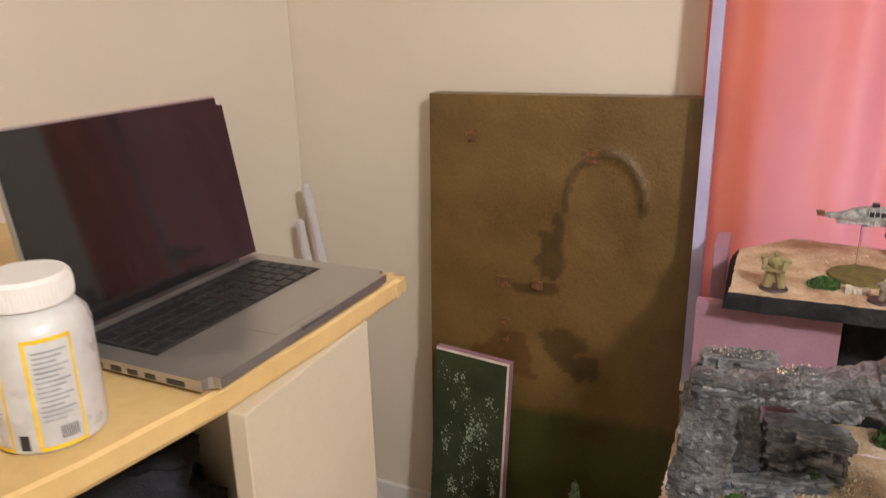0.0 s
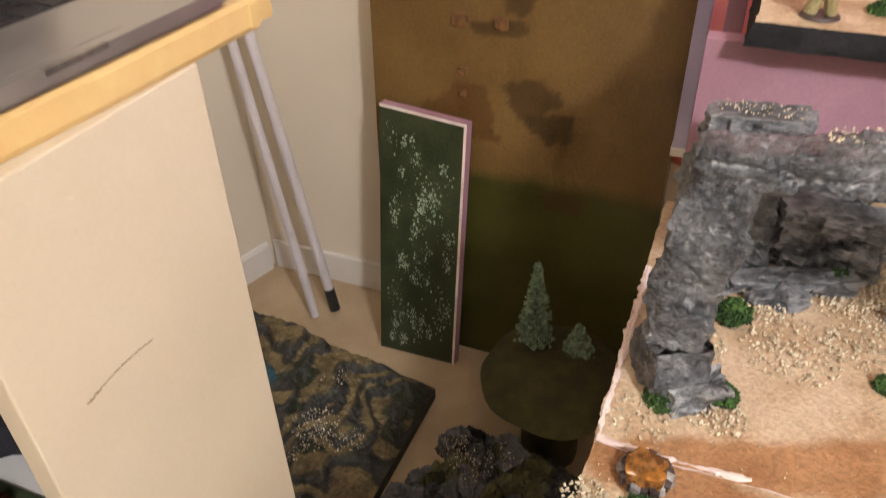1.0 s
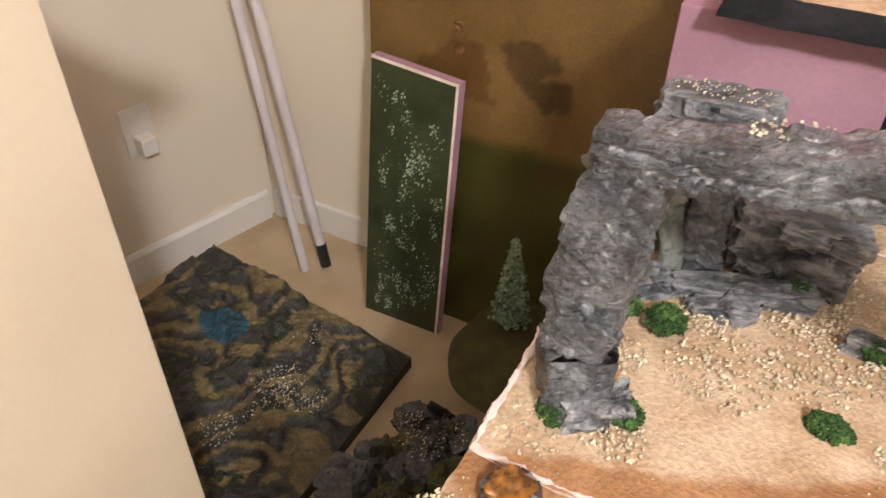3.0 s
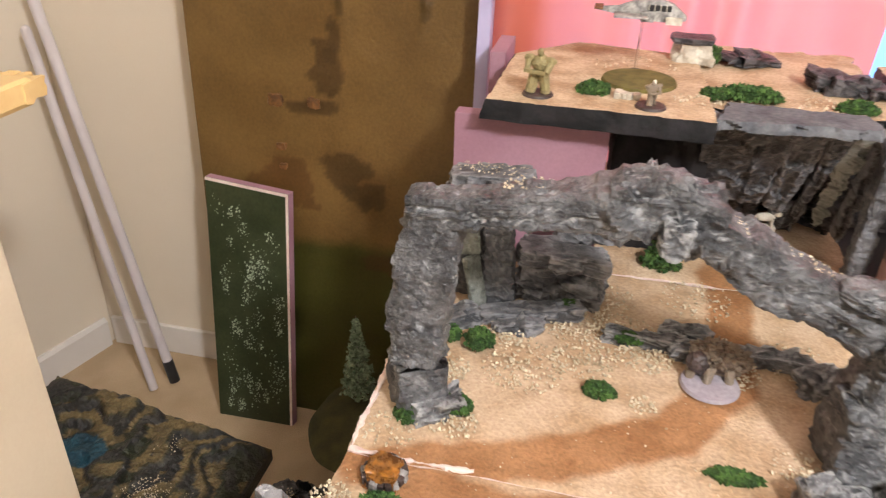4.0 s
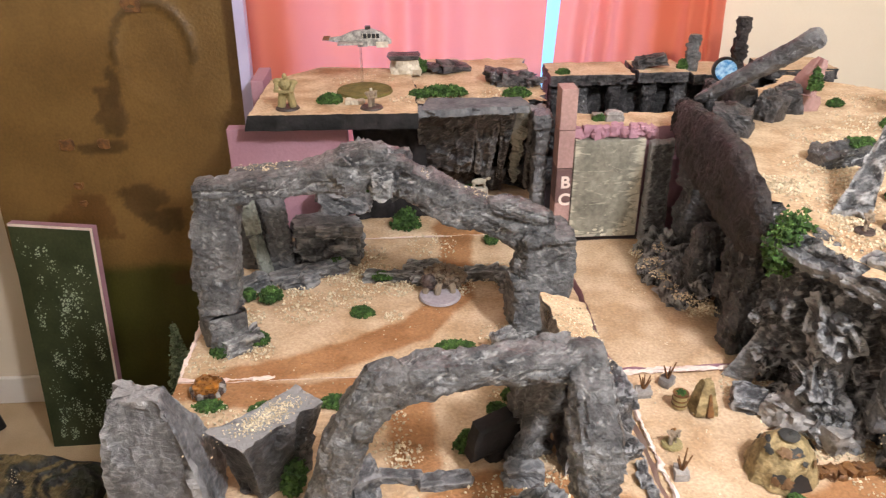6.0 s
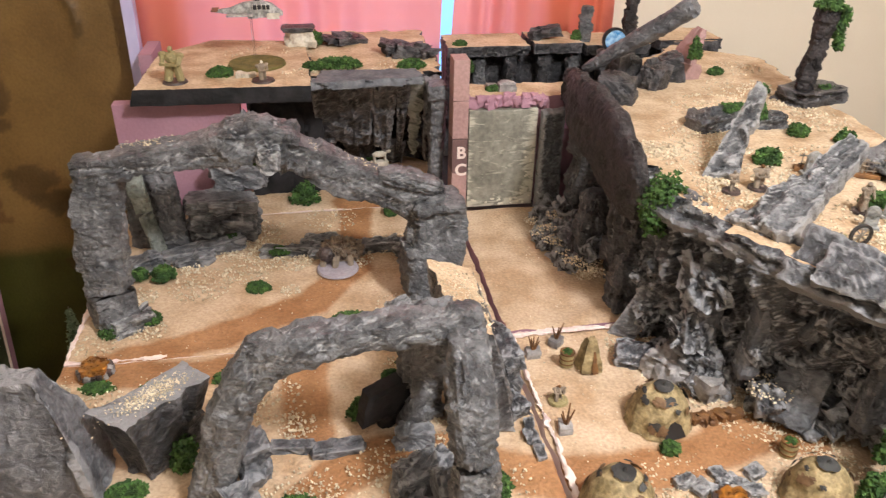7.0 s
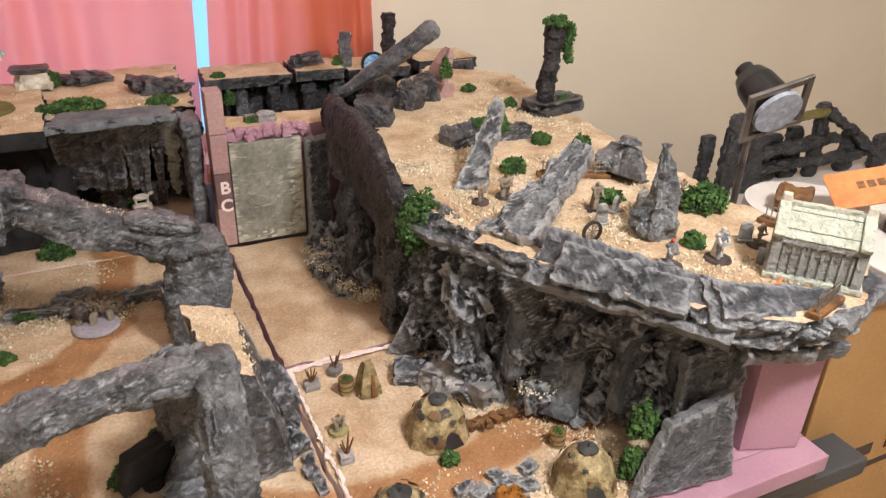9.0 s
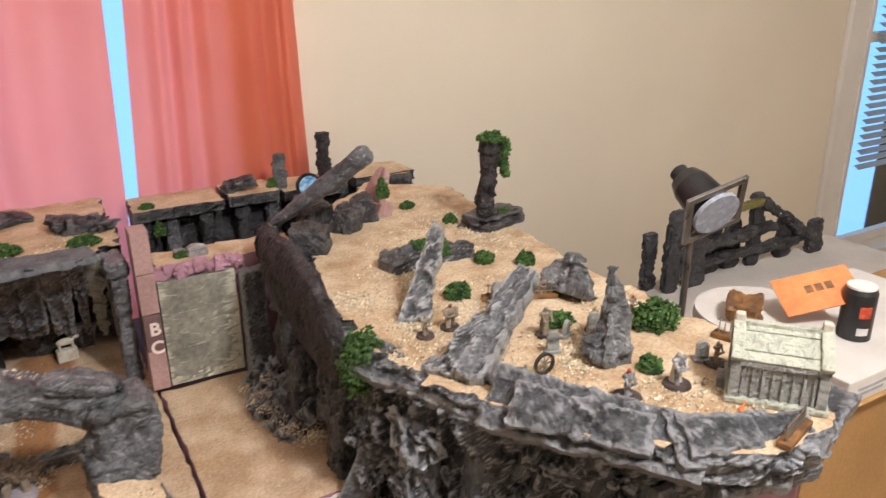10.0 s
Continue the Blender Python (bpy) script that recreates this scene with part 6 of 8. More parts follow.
rock_path(bm, [(1.02, 1.18, 0.75), (1.01, 1.18, 0.82), (1.0, 1.18, 0.90)], [0.03, 0.026, 0.02], [0.03, 0.026, 0.02], 104, amp=0.012)
rock_path(bm, [(0.975, 1.25, 0.75), (0.98, 1.25, 0.82), (0.985, 1.25, 0.885)], [0.028, 0.022, 0.014], [0.022, 0.02, 0.014], 105, amp=0.012)
rock_path(bm, [(0.99, 1.12, 0.75), (1.0, 1.12, 0.82), (1.005, 1.12, 0.93)], [0.024, 0.024, 0.02], [0.024, 0.02, 0.02], 106, amp=0.010)
rock_path(bm, [(1.02, 1.38, 0.75), (1.02, 1.38, 0.85), (1.03, 1.38, 0.96)], [0.04, 0.035, 0.03], [0.03, 0.03, 0.03], 107, amp=0.012)
pieces("rock_columns", bm, M_DARK, "dark rock columns beneath the leaning slab", "model rocks")
bm = bmesh.new()
rng = random.Random(61)
for k in range(34):
    x, y = rng.uniform(0.918, 0.990), rng.uniform(1.21, 1.42)
    s = rng.uniform(0.007, 0.017)
    chunk(bm, (x, y, 0.756 + s * 0.6 + max(0, x - 0.94) * 0.9), (s, s, s * 0.9), (rng.uniform(0, 90), 0, rng.uniform(0, 90)), 110 + k, amp=s * 0.5, freq=50, cuts=5)
pieces("rubble", bm, M_DARK, "tumbled grey stones at the cliff's foot", "model rocks", "stone")
bm = bmesh.new()
for k in range(14):
    pebbles(bm, (rng.uniform(0.915, 0.985), rng.uniform(1.17, 1.43)), 0.018, 70, 0.003, rng, z=0.764 + rng.uniform(0, 0.035))
single("gravel", bm, M_GRAVEL, "pale gravel caught among the tumbled stones", "gravel", kind="stuff")

# ---- the high plateau and its cliff ----
ptop = [(0.985, 1.03), (1.012, 0.93), (1.05, 0.84), (1.10, 0.765), (1.15, 0.70), (1.225, 0.635), (1.32, 0.635), (1.40, 0.70), (1.40, 0.88), (1.39, 1.10), (1.42, 1.36), (1.45, 1.62), (1.32, 1.74), (1.10, 1.56), (1.03, 1.32), (1.0, 1.16)]
pbot = [(0.985, 1.075), (1.005, 0.985), (1.05, 0.92), (1.12, 0.865), (1.17, 0.815), (1.22, 0.77), (1.32, 0.78), (1.38, 0.80), (1.39, 0.90), (1.39, 1.10), (1.42, 1.36), (1.45, 1.62), (1.32, 1.74), (1.10, 1.56), (1.04, 1.32), (1.02, 1.16)]
bm = bmesh.new()
mesa(bm, pbot, [(a[0] * 0.75 + b[0] * 0.25, a[1] * 0.75 + b[1] * 0.25) for a, b in zip(ptop, pbot)], 0.75, 0.955, 21, amp=0.019, rows=52, freq=24, cap=0, per=22, upright=0.42)
single("cliff", bm, M_DARK, "craggy varnished dark grey cliff below the plateau", "model cliff")
bm = bmesh.new()
mesa(bm, ptop, ptop, 0.950, 0.983, 22, amp=0.009, rows=12, freq=20, cap=1, per=16, strata=0.002, upright=2.5)
upland = empty("plateau", (1.2, 1.1, 0.95), "sandy plateau with a layered dark rock rim", "terrain plateau")
for mi, nm, mt in ((0, "rim", M_DARK), (1, "sand_top", M_SANDTOP)):
    b2 = bm.copy()
    bmesh.ops.delete(b2, geom=[f for f in b2.faces if f.material_index != mi], context="FACES")
    for f in b2.faces:
        f.material_index = 0
    part(nm, b2, mt, upland)
bm.free()
bm = bmesh.new()
rng = random.Random(71)
for k in range(64):
    s = rng.random()
    seg = min(4, int(s * 5))
    a, b = Vector(pbot[seg]), Vector(pbot[seg + 1])
    p = a.lerp(b, s * 5 - seg)
    zz = rng.uniform(0.755, 0.90)
    sz = rng.uniform(0.007, 0.020)
    chunk(bm, (p.x + rng.uniform(-0.015, 0.01), p.y - 0.012 + rng.uniform(-0.02, 0.005), zz), (sz, sz * 0.8, sz * rng.uniform(0.8, 1.6)),
          (rng.uniform(-40, 40), rng.uniform(-40, 40), rng.uniform(0, 90)), 130 + k, amp=sz * 0.8, freq=60, cuts=6)
pieces("cliff_boulders", bm, M_DARK, "jagged glossy boulders piled against the cliff", "model rocks")
# rim slabs
for k, (a, b, w, h, lean) in enumerate((((0.985, 1.06, 0.966), (1.068, 0.865, 0.966), 0.028, 0.011, 0.3), ((1.025, 0.955, 0.974), (1.10, 0.80, 0.968), 0.026, 0.008, 0.5), ((1.058, 0.868, 0.984), (1.190, 0.680, 0.975), 0.036, 0.011, 0.6),
                                        ((1.062, 0.830, 0.992), (1.152, 0.716, 0.987), 0.024, 0.007, 0.5), ((1.16, 0.705, 0.980), (1.30, 0.648, 0.974), 0.030, 0.010, 0.4), ((1.168, 0.698, 0.989), (1.245, 0.668, 0.984), 0.024, 0.007, 0.35),
                                        ((1.27, 0.645, 0.972), (1.41, 0.69, 0.966), 0.022, 0.010, 0.2), ((1.20, 0.690, 0.940), (1.285, 0.665, 0.930), 0.028, 0.007, 0.3))):
    bm = bmesh.new()
    a, b = Vector(a), Vector(b)
    out = (b - a).cross(Vector((-lean, -lean, 1))).normalized()
    plate(bm, a - out * w, a + out * w * 1.1, b + out * w, b - out * w * 0.8, h * 2.0, 140 + k, amp=0.0055, freq=24, ragged=0.010)
    single("rim_slab", bm, M_DARK if k == 1 else M_PLATE, "long layered grey slab along the plateau's rim", "model rock slab", "rim slabs")
bm = bmesh.new()
plate(bm, (0.948, 1.060, 0.752), (0.978, 1.036, 0.752), (1.026, 1.026, 0.872), (1.006, 1.050, 0.876), 0.012, 149, amp=0.003)
single("leaning_rock", bm, M_FLAT, "pale grey split plank leaning at the cliff's corner", "model rock slab", "leaning rocks")
bm = bmesh.new()
chunk(bm, (0.962, 0.990, 0.761), (0.028, 0.020, 0.013), (0, 0, -20), 148, amp=0.007, freq=40, cuts=10)
chunk(bm, (0.990, 0.968, 0.764), (0.018, 0.016, 0.015), (0, 0, 30), 147, amp=0.007, freq=40, cuts=8)
pieces("rock_shelf", bm, M_DARK, "low dark rocks with gravel at the cliff's corner", "model rocks")
for k, (pts, w, h) in enumerate(( 
                                 (((1.205, 0.765, 0.80), (1.205, 0.765, 0.87), (1.21, 0.77, 0.93)), 0.018, 0.016),
                                 (((1.085, 0.85, 0.88), (1.10, 0.84, 0.91), (1.105, 0.835, 0.94)), 0.014, 0.008), (((1.22, 0.70, 0.915), (1.29, 0.68, 0.91), (1.36, 0.68, 0.90)), 0.02, 0.008),
                                 (((1.085, 0.835, 0.76), (1.105, 0.85, 0.79), (1.12, 0.86, 0.83)), 0.026, 0.012), (((1.05, 0.885, 0.80), (1.055, 0.885, 0.85), (1.06, 0.88, 0.915)), 0.014, 0.012),
                                 (((1.02, 0.945, 0.77), (1.02, 0.945, 0.84), (1.022, 0.94, 0.92)), 0.016, 0.012), (((1.15, 0.785, 0.79), (1.155, 0.79, 0.84), (1.16, 0.79, 0.90)), 0.020, 0.012))):
    bm = bmesh.new()
    rock_path(bm, pts, w, h, 150 + k, amp=0.0035, freq=14, box_pow=9.0)
    single("leaning_rock", bm, M_FLAT, "flat grey rock leaning against the cliff", "model rock slab", "leaning rocks")
for k, (q, th, mt, lb) in enumerate(((((1.096, 0.690, 0.753), (1.230, 0.676, 0.753), (1.228, 0.700, 0.856), (1.146, 0.704, 0.834)), 0.018, M_PLATE, "broad split slate slab leaning at the cliff's end"),
                                     (((1.168, 0.722, 0.753), (1.258, 0.708, 0.753), (1.266, 0.722, 0.905), (1.190, 0.742, 0.890)), 0.016, M_PLATE, "dark slate slab standing behind another"))):
    bm = bmesh.new()
    plate(bm, *q, th, 301 + k, amp=0.0035, freq=18)
    single("leaning_rock", bm, mt, lb, "model rock slab", "leaning rocks")
bm = bmesh.new()
mesa(bm, [(1.268, 0.700), (1.338, 0.676), (1.366, 0.80), (1.26, 0.80)], [(1.285, 0.712), (1.372, 0.692), (1.395, 0.80), (1.26, 0.80)], 0.753, 0.948, 77, amp=0.0006, rows=10, freq=20, cap=0)
single("pink_foam_block", bm, M_PINK, "bare pink insulation foam block under the plateau", "foam block")
bm = bmesh.new()
for c, r, n in (((1.05, 0.99), 0.05, 260), ((1.10, 0.93), 0.05, 260), ((1.14, 0.84), 0.05, 300), ((1.20, 0.76), 0.05, 260), ((1.28, 0.72), 0.05, 200), ((1.08, 1.12), 0.06, 300), ((1.16, 1.04), 0.05, 220),
                ((1.12, 1.22), 0.06, 260), ((1.20, 1.34), 0.07, 300), ((1.30, 1.42), 0.07, 260), ((1.25, 1.1), 0.06, 220), ((1.33, 0.98), 0.05, 200), ((1.34, 1.25), 0.05, 200), ((1.21, 0.92), 0.06, 220), ((1.36, 1.55), 0.05, 120), ((1.03, 1.17), 0.035, 300), ((1.06, 1.05), 0.03, 240), ((1.14, 1.16), 0.03, 200), ((1.34, 1.33), 0.04, 260), ((1.19, 0.88), 0.03, 220)):
    pebbles(bm, c, r, n, 0.0034, rng, z=0.9835)
single("gravel", bm, M_GRAVEL, "pale gravel spread over the sandy plateau", "gravel", kind="stuff")
bm = bmesh.new()
pebbles(bm, (1.29, 0.685), 0.03, 160, 0.003, rng, z=0.921), pebbles(bm, (1.205, 0.765), 0.012, 60, 0.003, rng, z=0.948), pebbles(bm, (1.07, 0.86), 0.03, 120, 0.003, rng, z=0.80)
single("gravel", bm, M_GRAVEL, "pale gravel lodged on the cliff's ledges", "gravel", kind="stuff")
# rocks that stand on the plateau
for k, (q, th, lb) in enumerate(((((1.022, 0.942, 0.980), (1.060, 0.880, 0.982), (1.208, 0.976, 1.046), (1.196, 0.994, 1.058)), 0.022, "long pale rock splinter rising from the plateau"),
                                 (((1.056, 1.076, 0.980), (1.090, 1.050, 0.980), (1.166, 1.140, 1.072), (1.152, 1.150, 1.082)), 0.020, "leaning grey rock finger on the plateau"))):
    bm = bmesh.new()
    plate(bm, *q, th, 171 + k, amp=0.0085, freq=30, ragged=0.012)
    single("rock_splinter", bm, M_ARCH, lb, "model rocks")
for k, (pts, w, h, mt, lb) in enumerate(((((1.215, 0.853, 0.982), (1.222, 0.858, 1.03), (1.226, 0.866, 1.096)), [0.026, 0.015, 0.004], [0.018, 0.011, 0.004], M_PALE, "pointed grey rock spire on the plateau"),
                                         (((1.295, 1.03, 0.985), (1.31, 1.035, 1.012), (1.315, 1.035, 1.040)), [0.044, 0.028, 0.008], [0.026, 0.02, 0.008], M_PALE, "craggy grey rock heap on the plateau"),
                                         (((1.12, 1.24, 0.985), (1.2, 1.26, 0.99), (1.28, 1.25, 0.985)), [0.022, 0.026, 0.022], [0.014, 0.018, 0.014], M_DARK, "low dark rock ridge on the plateau"))):
    bm = bmesh.new()
    rock_path(bm, pts, w, h, 160 + k, amp=0.010, freq=40, box_pow=6.0)
    single("rock_spire", bm, mt, lb, "model rocks")
bm = bmesh.new()
for k, (x, y, z, sx, sy, sz, rx) in enumerate(((1.17, 1.71, 0.97, 0.03, 0.02, 0.022, 0), (1.10, 1.48, 1.0, 0.03, 0.02, 0.05, 0), (1.15, 1.46, 0.995, 0.025, 0.02, 0.04, 10), (1.06, 1.40, 1.0, 0.03, 0.03, 0.03, 0), (1.20, 1.50, 0.995, 0.02, 0.02, 0.045, -10))):
    chunk(bm, (x, y, z - 0.006), (sx, sy, sz * 0.9), (rx, 0, 20 * k), 170 + k, amp=0.009, freq=24, cuts=10)
pieces("rock_heap", bm, M_BLACKROCK, "heap of dark rocks under the fallen branch", "model rocks")
bm = bmesh.new()
rock_path(bm, [(1.215, 1.50, 0.98), (1.225, 1.50, 1.03), (1.245, 1.50, 1.075)], [0.040, 0.036, 0.018], [0.008, 0.008, 0.006], 175, amp=0.004)
single("pink_rock", bm, M_PINKMID, "dull pink foam slab standing on the plateau", "model rock slab")

# tree stump with hanging moss
stump = empty("tree_stump", (1.37, 1.35, 0.985), "tall dark tree stump draped with green moss", "model tree stump")
bm = bmesh.new()
chunk(bm, (1.385, 1.35, 0.995), (0.055, 0.035, 0.014), (0, 0, 15), 180, amp=0.010, freq=34, cuts=9)
part("root_plate", bm, M_BLACKROCK, stump)
bm = bmesh.new()
rock_path(bm, [(1.362, 1.345, 1.0), (1.368, 1.345, 1.06), (1.375, 1.342, 1.145)], [0.018, 0.015, 0.016], [0.016, 0.014, 0.014], 181, amp=0.006, ring=22, freq=30, box_pow=2.4)
part("trunk", bm, M_LOG, stump)
rng = random.Random(91)
bm = bmesh.new()
leafy(bm, (1.375, 1.342, 1.14), (0.026, 0.024, 0.016), 260, rng)
for k in range(9):
    leafy(bm, (1.398 + 0.003 * math.sin(k), 1.335, 1.135 - k * 0.0075), (0.009, 0.009, 0.008), 45, rng)
part("hanging_moss", bm, M_MOSS, stump, "green hanging moss")

# bushes
for k, (c, s) in enumerate((((0.253, 1.160, 0.752), (0.020, 0.020, 0.018)), ((0.298, 1.180, 0.754), (0.022, 0.016, 0.016)), ((0.302, 1.298, 0.755), (0.022, 0.018, 0.022)), ((0.263, 1.302, 0.755), (0.018, 0.014, 0.016)),
                            ((0.450, 1.245, 0.752), (0.022, 0.014, 0.014)), ((0.402, 1.388, 0.757), (0.016, 0.012, 0.022)), ((0.48, 1.345, 0.760), (0.018, 0.010, 0.010)), ((0.524, 1.552, 0.752), (0.034, 0.022, 0.045)),
                            ((0.680, 1.478, 0.752), (0.014, 0.012, 0.024)), ((0.587, 1.150, 0.752), (0.030, 0.012, 0.008)), ((0.655, 1.03, 0.752), (0.017, 0.014, 0.014)), ((0.59, 0.935, 0.752), (0.022, 0.018, 0.032)),
                            ((0.62, 0.94, 0.752), (0.02, 0.02, 0.026)), ((0.26, 1.035, 0.752), (0.022, 0.013, 0.006)), ((0.335, 1.025, 0.752), (0.026, 0.014, 0.008)), ((0.42, 1.03, 0.752), (0.018, 0.012, 0.012)),
                            ((0.385, 0.895, 0.752), (0.016, 0.03, 0.035)), ((0.33, 0.85, 0.752), (0.024, 0.018, 0.01)), ((0.51, 0.80, 0.752), (0.026, 0.02, 0.014)), ((0.717, 0.775, 0.775), (0.018, 0.016, 0.024)),
                            ((0.63, 1.005, 0.752), (0.014, 0.012, 0.008)), ((0.935, 0.823, 0.754), (0.013, 0.010, 0.012)),
                            ((0.985, 1.035, 0.945), (0.034, 0.030, 0.075)), ((0.985, 1.04, 0.925), (0.026, 0.024, 0.06)), ((1.136, 0.732, 0.800), (0.022, 0.016, 0.050)), ((1.118, 0.718, 0.760), (0.020, 0.015, 0.040)),
                            ((1.165, 1.105, 0.985), (0.022, 0.018, 0.022)), ((1.17, 1.155, 1.03), (0.010, 0.010, 0.026)), ((1.20, 1.27, 1.0), (0.026, 0.014, 0.014)), ((1.27, 1.20, 0.985), (0.018, 0.016, 0.018)),
                            ((1.32, 1.16, 0.985), (0.018, 0.015, 0.020)), ((1.23, 0.965, 0.985), (0.026, 0.020, 0.014)), ((1.335, 0.90, 0.985), (0.042, 0.032, 0.036)), ((1.245, 0.815, 0.985), (0.014, 0.016, 0.018)),
                            ((1.325, 1.40, 0.985), (0.014, 0.012, 0.016)), ((1.405, 1.34, 1.0), (0.018, 0.016, 0.014)), ((1.30, 1.52, 0.985), (0.018, 0.012, 0.012)), ((1.225, 1.47, 1.03), (0.012, 0.012, 0.04)),
                            ((0.395, 1.56, 0.999), (0.026, 0.016, 0.016)), ((0.60, 1.61, 0.995), (0.055, 0.022, 0.018)), ((0.735, 1.60, 0.993), (0.03, 0.02, 0.014)), ((0.56, 1.78, 0.996), (0.02, 0.018, 0.03)),
                            ((0.555, 1.60, 0.995), (0.022, 0.016, 0.014)), ((0.87, 1.83, 0.972), (0.016, 0.012, 0.01)), ((1.135, 1.845, 0.972), (0.013, 0.012, 0.026)), ((0.875, 1.53, 0.965), (0.014, 0.010, 0.008)),
                            ((0.47, 1.205, 0.985), (0.010, 0.028, 0.012)), ((0.665, 1.73, 0.752), (0.018, 0.015, 0.02)), ((0.885, 1.805, 0.92), (0.012, 0.012, 0.03)))):
    bush(c, s, 200 + k)


# ---- figures and props ----
def figure(c, h, base_r, mats, seed, label, cloak=False, broad=1.0, rot=0.0, base_h=0.003, gun=True):
    """A painted gaming figure on its round base, as one plain mesh."""
    rng = random.Random(seed)
    bm = bmesh.new()
    cyl(bm, (0, 0, 0), (0, 0, base_h), base_r, base_r * 0.92, 24, 1)
    b, hh = base_h, h - base_h
    w = 0.13 * h * broad
    for s in (-1, 1):
        cyl(bm, (s * w * 0.75, 0.004 * s, b), (s * w * 0.45, 0, b + hh * 0.45), hh * 0.075 * broad, hh * 0.085 * broad, 10, 0)
        ball(bm, (s * w * 0.8, -hh * 0.03, b + hh * 0.03), (hh * 0.06, hh * 0.09, hh * 0.04), sub=1, mi=0)
        ball(bm, (s * w * 1.15, 0, b + hh * 0.74), (hh * 0.10 * broad, hh * 0.09, hh * 0.09), sub=2, mi=0)
        cyl(bm, (s * w * 1.25, 0, b + hh * 0.72), (s * w * 1.1, -hh * 0.16, b + hh * 0.5), hh * 0.055 * broad, hh * 0.045 * broad, 8, 0)
        ball(bm, (s * w * 0.95, -hh * 0.2, b + hh * 0.5), (hh * 0.05, hh * 0.05, hh * 0.05), sub=1, mi=0)
    ball(bm, (0, 0, b + hh * 0.46), (w * 0.85, w * 0.6, hh * 0.10), sub=2, mi=0)
    ball(bm, (0, 0, b + hh * 0.65), (w * 1.05, w * 0.75, hh * 0.19), sub=2, mi=0)
    ball(bm, (0, w * 0.75, b + hh * 0.68), (w * 0.7, w * 0.4, hh * 0.14), sub=1, mi=2)
    ball(bm, (0, -w * 0.1, b + hh * 0.90), (hh * 0.075, hh * 0.08, hh * 0.095), sub=2, mi=2)
    if gun:
        box(bm, (-w * 1.3, -hh * 0.25, b + hh * 0.47), (w * 1.2, -hh * 0.19, b + hh * 0.55), 0, None, 0)
    if cloak:
        cyl(bm, (0, w * 0.5, b + hh * 0.05), (0, w * 0.35, b + hh * 0.82), w * 1.3, w * 0.6, 14, 2)
    for v in bm.verts:
        if v.co.z > base_h * 1.2:
            v.co += Vector((noise.noise(v.co * 300 + Vector((seed, 0, 0))), noise.noise(v.co * 300 + Vector((0, seed, 0))), 0)) * hh * 0.02
    bmesh.ops.transform(bm, matrix=Matrix.Translation(c) @ Euler((0, 0, radians(rot))).to_matrix().to_4x4(), verts=bm.verts[:])
    return single("gaming_figure", bm, mats, label, "gaming miniature", "painted gaming figures")


PZ = 0.9985
figure((0.325, 1.528, PZ), 0.062, 0.021, [M_MINIG, M_BASE, M_MINIG], 1, "tall mustard green armoured gaming figure on a brown base", broad=1.55, rot=-20)
figure((0.470, 1.520, PZ), 0.036, 0.020, [M_MINI, M_BASE, M_BONE], 2, "crouching white and brown gaming figure on a brown base", broad=1.4, rot=30)
QZ = 0.984
for c, h, br, mats, lb, kw in (((1.066, 1.02, QZ), 0.030, 0.012, [M_MINI, M_BASE, M_MINI], "brown painted gaming figure on the plateau", {}),
                               ((1.105, 1.025, QZ), 0.034, 0.013, [M_MINI, M_BASE, M_RUST], "dark brown hunched gaming figure on the plateau", dict(broad=1.5)),
                               ((1.195, 0.945, QZ), 0.040, 0.013, [M_MINI, M_BASE, M_MINI], "dark cloaked gaming figure on the plateau", dict(cloak=True, gun=False)),
                               ((1.255, 0.925, QZ), 0.032, 0.011, [M_MINI, M_BASE, M_MINIG], "small brown gaming figure among gravestones", {}),
                               ((1.105, 0.862, QZ), 0.024, 0.013, [M_MINIG, M_BASE, M_MINI], "crouching olive gaming figure by a cannon wheel", dict(broad=1.3)),
                               ((1.180, 0.783, QZ), 0.036, 0.0165, [M_MINIS, M_BASE, M_MINIR], "dark red and steel gaming figure near the rim", {}),
                               ((1.245, 0.775, QZ), 0.042, 0.016, [M_MINIS, M_BASE, M_BONE], "silver armoured gaming figure with white cloak", dict(cloak=True)),
                               ((1.318, 0.785, QZ), 0.030, 0.014, [M_MINI, M_BASE, M_BONE], "kneeling brown gaming figure on the plateau", {}),
                               ((1.330, 0.752, QZ), 0.040, 0.016, [M_BASE, M_BASE, M_MINIR], "black gaming figure in a red robe", dict(cloak=True)),
                               ((1.265, 1.045, QZ), 0.028, 0.010, [M_MINI, M_BASE, M_MINI], "small distant brown gaming figure", {}),
                               ((1.330, 0.935, QZ), 0.028, 0.012, [M_MINI, M_BASE, M_MINIR], "small brown gaming figure beside a bush", {}),
                               ((0.832, 0.925, 0.754), 0.026, 0.013, [M_MINI, M_MINIG, M_RUST], "spiny brown gaming creature on the sand", dict(broad=1.5, gun=False)),
                               ((1.02, 1.50, 0.984), 0.024, 0.010, [M_MINIG, M_BASE, M_ORANGE], "small olive gaming figure among the rocks", {})):
    figure(c, h, br, mats, int(c[0] * 1000), lb, **kw)


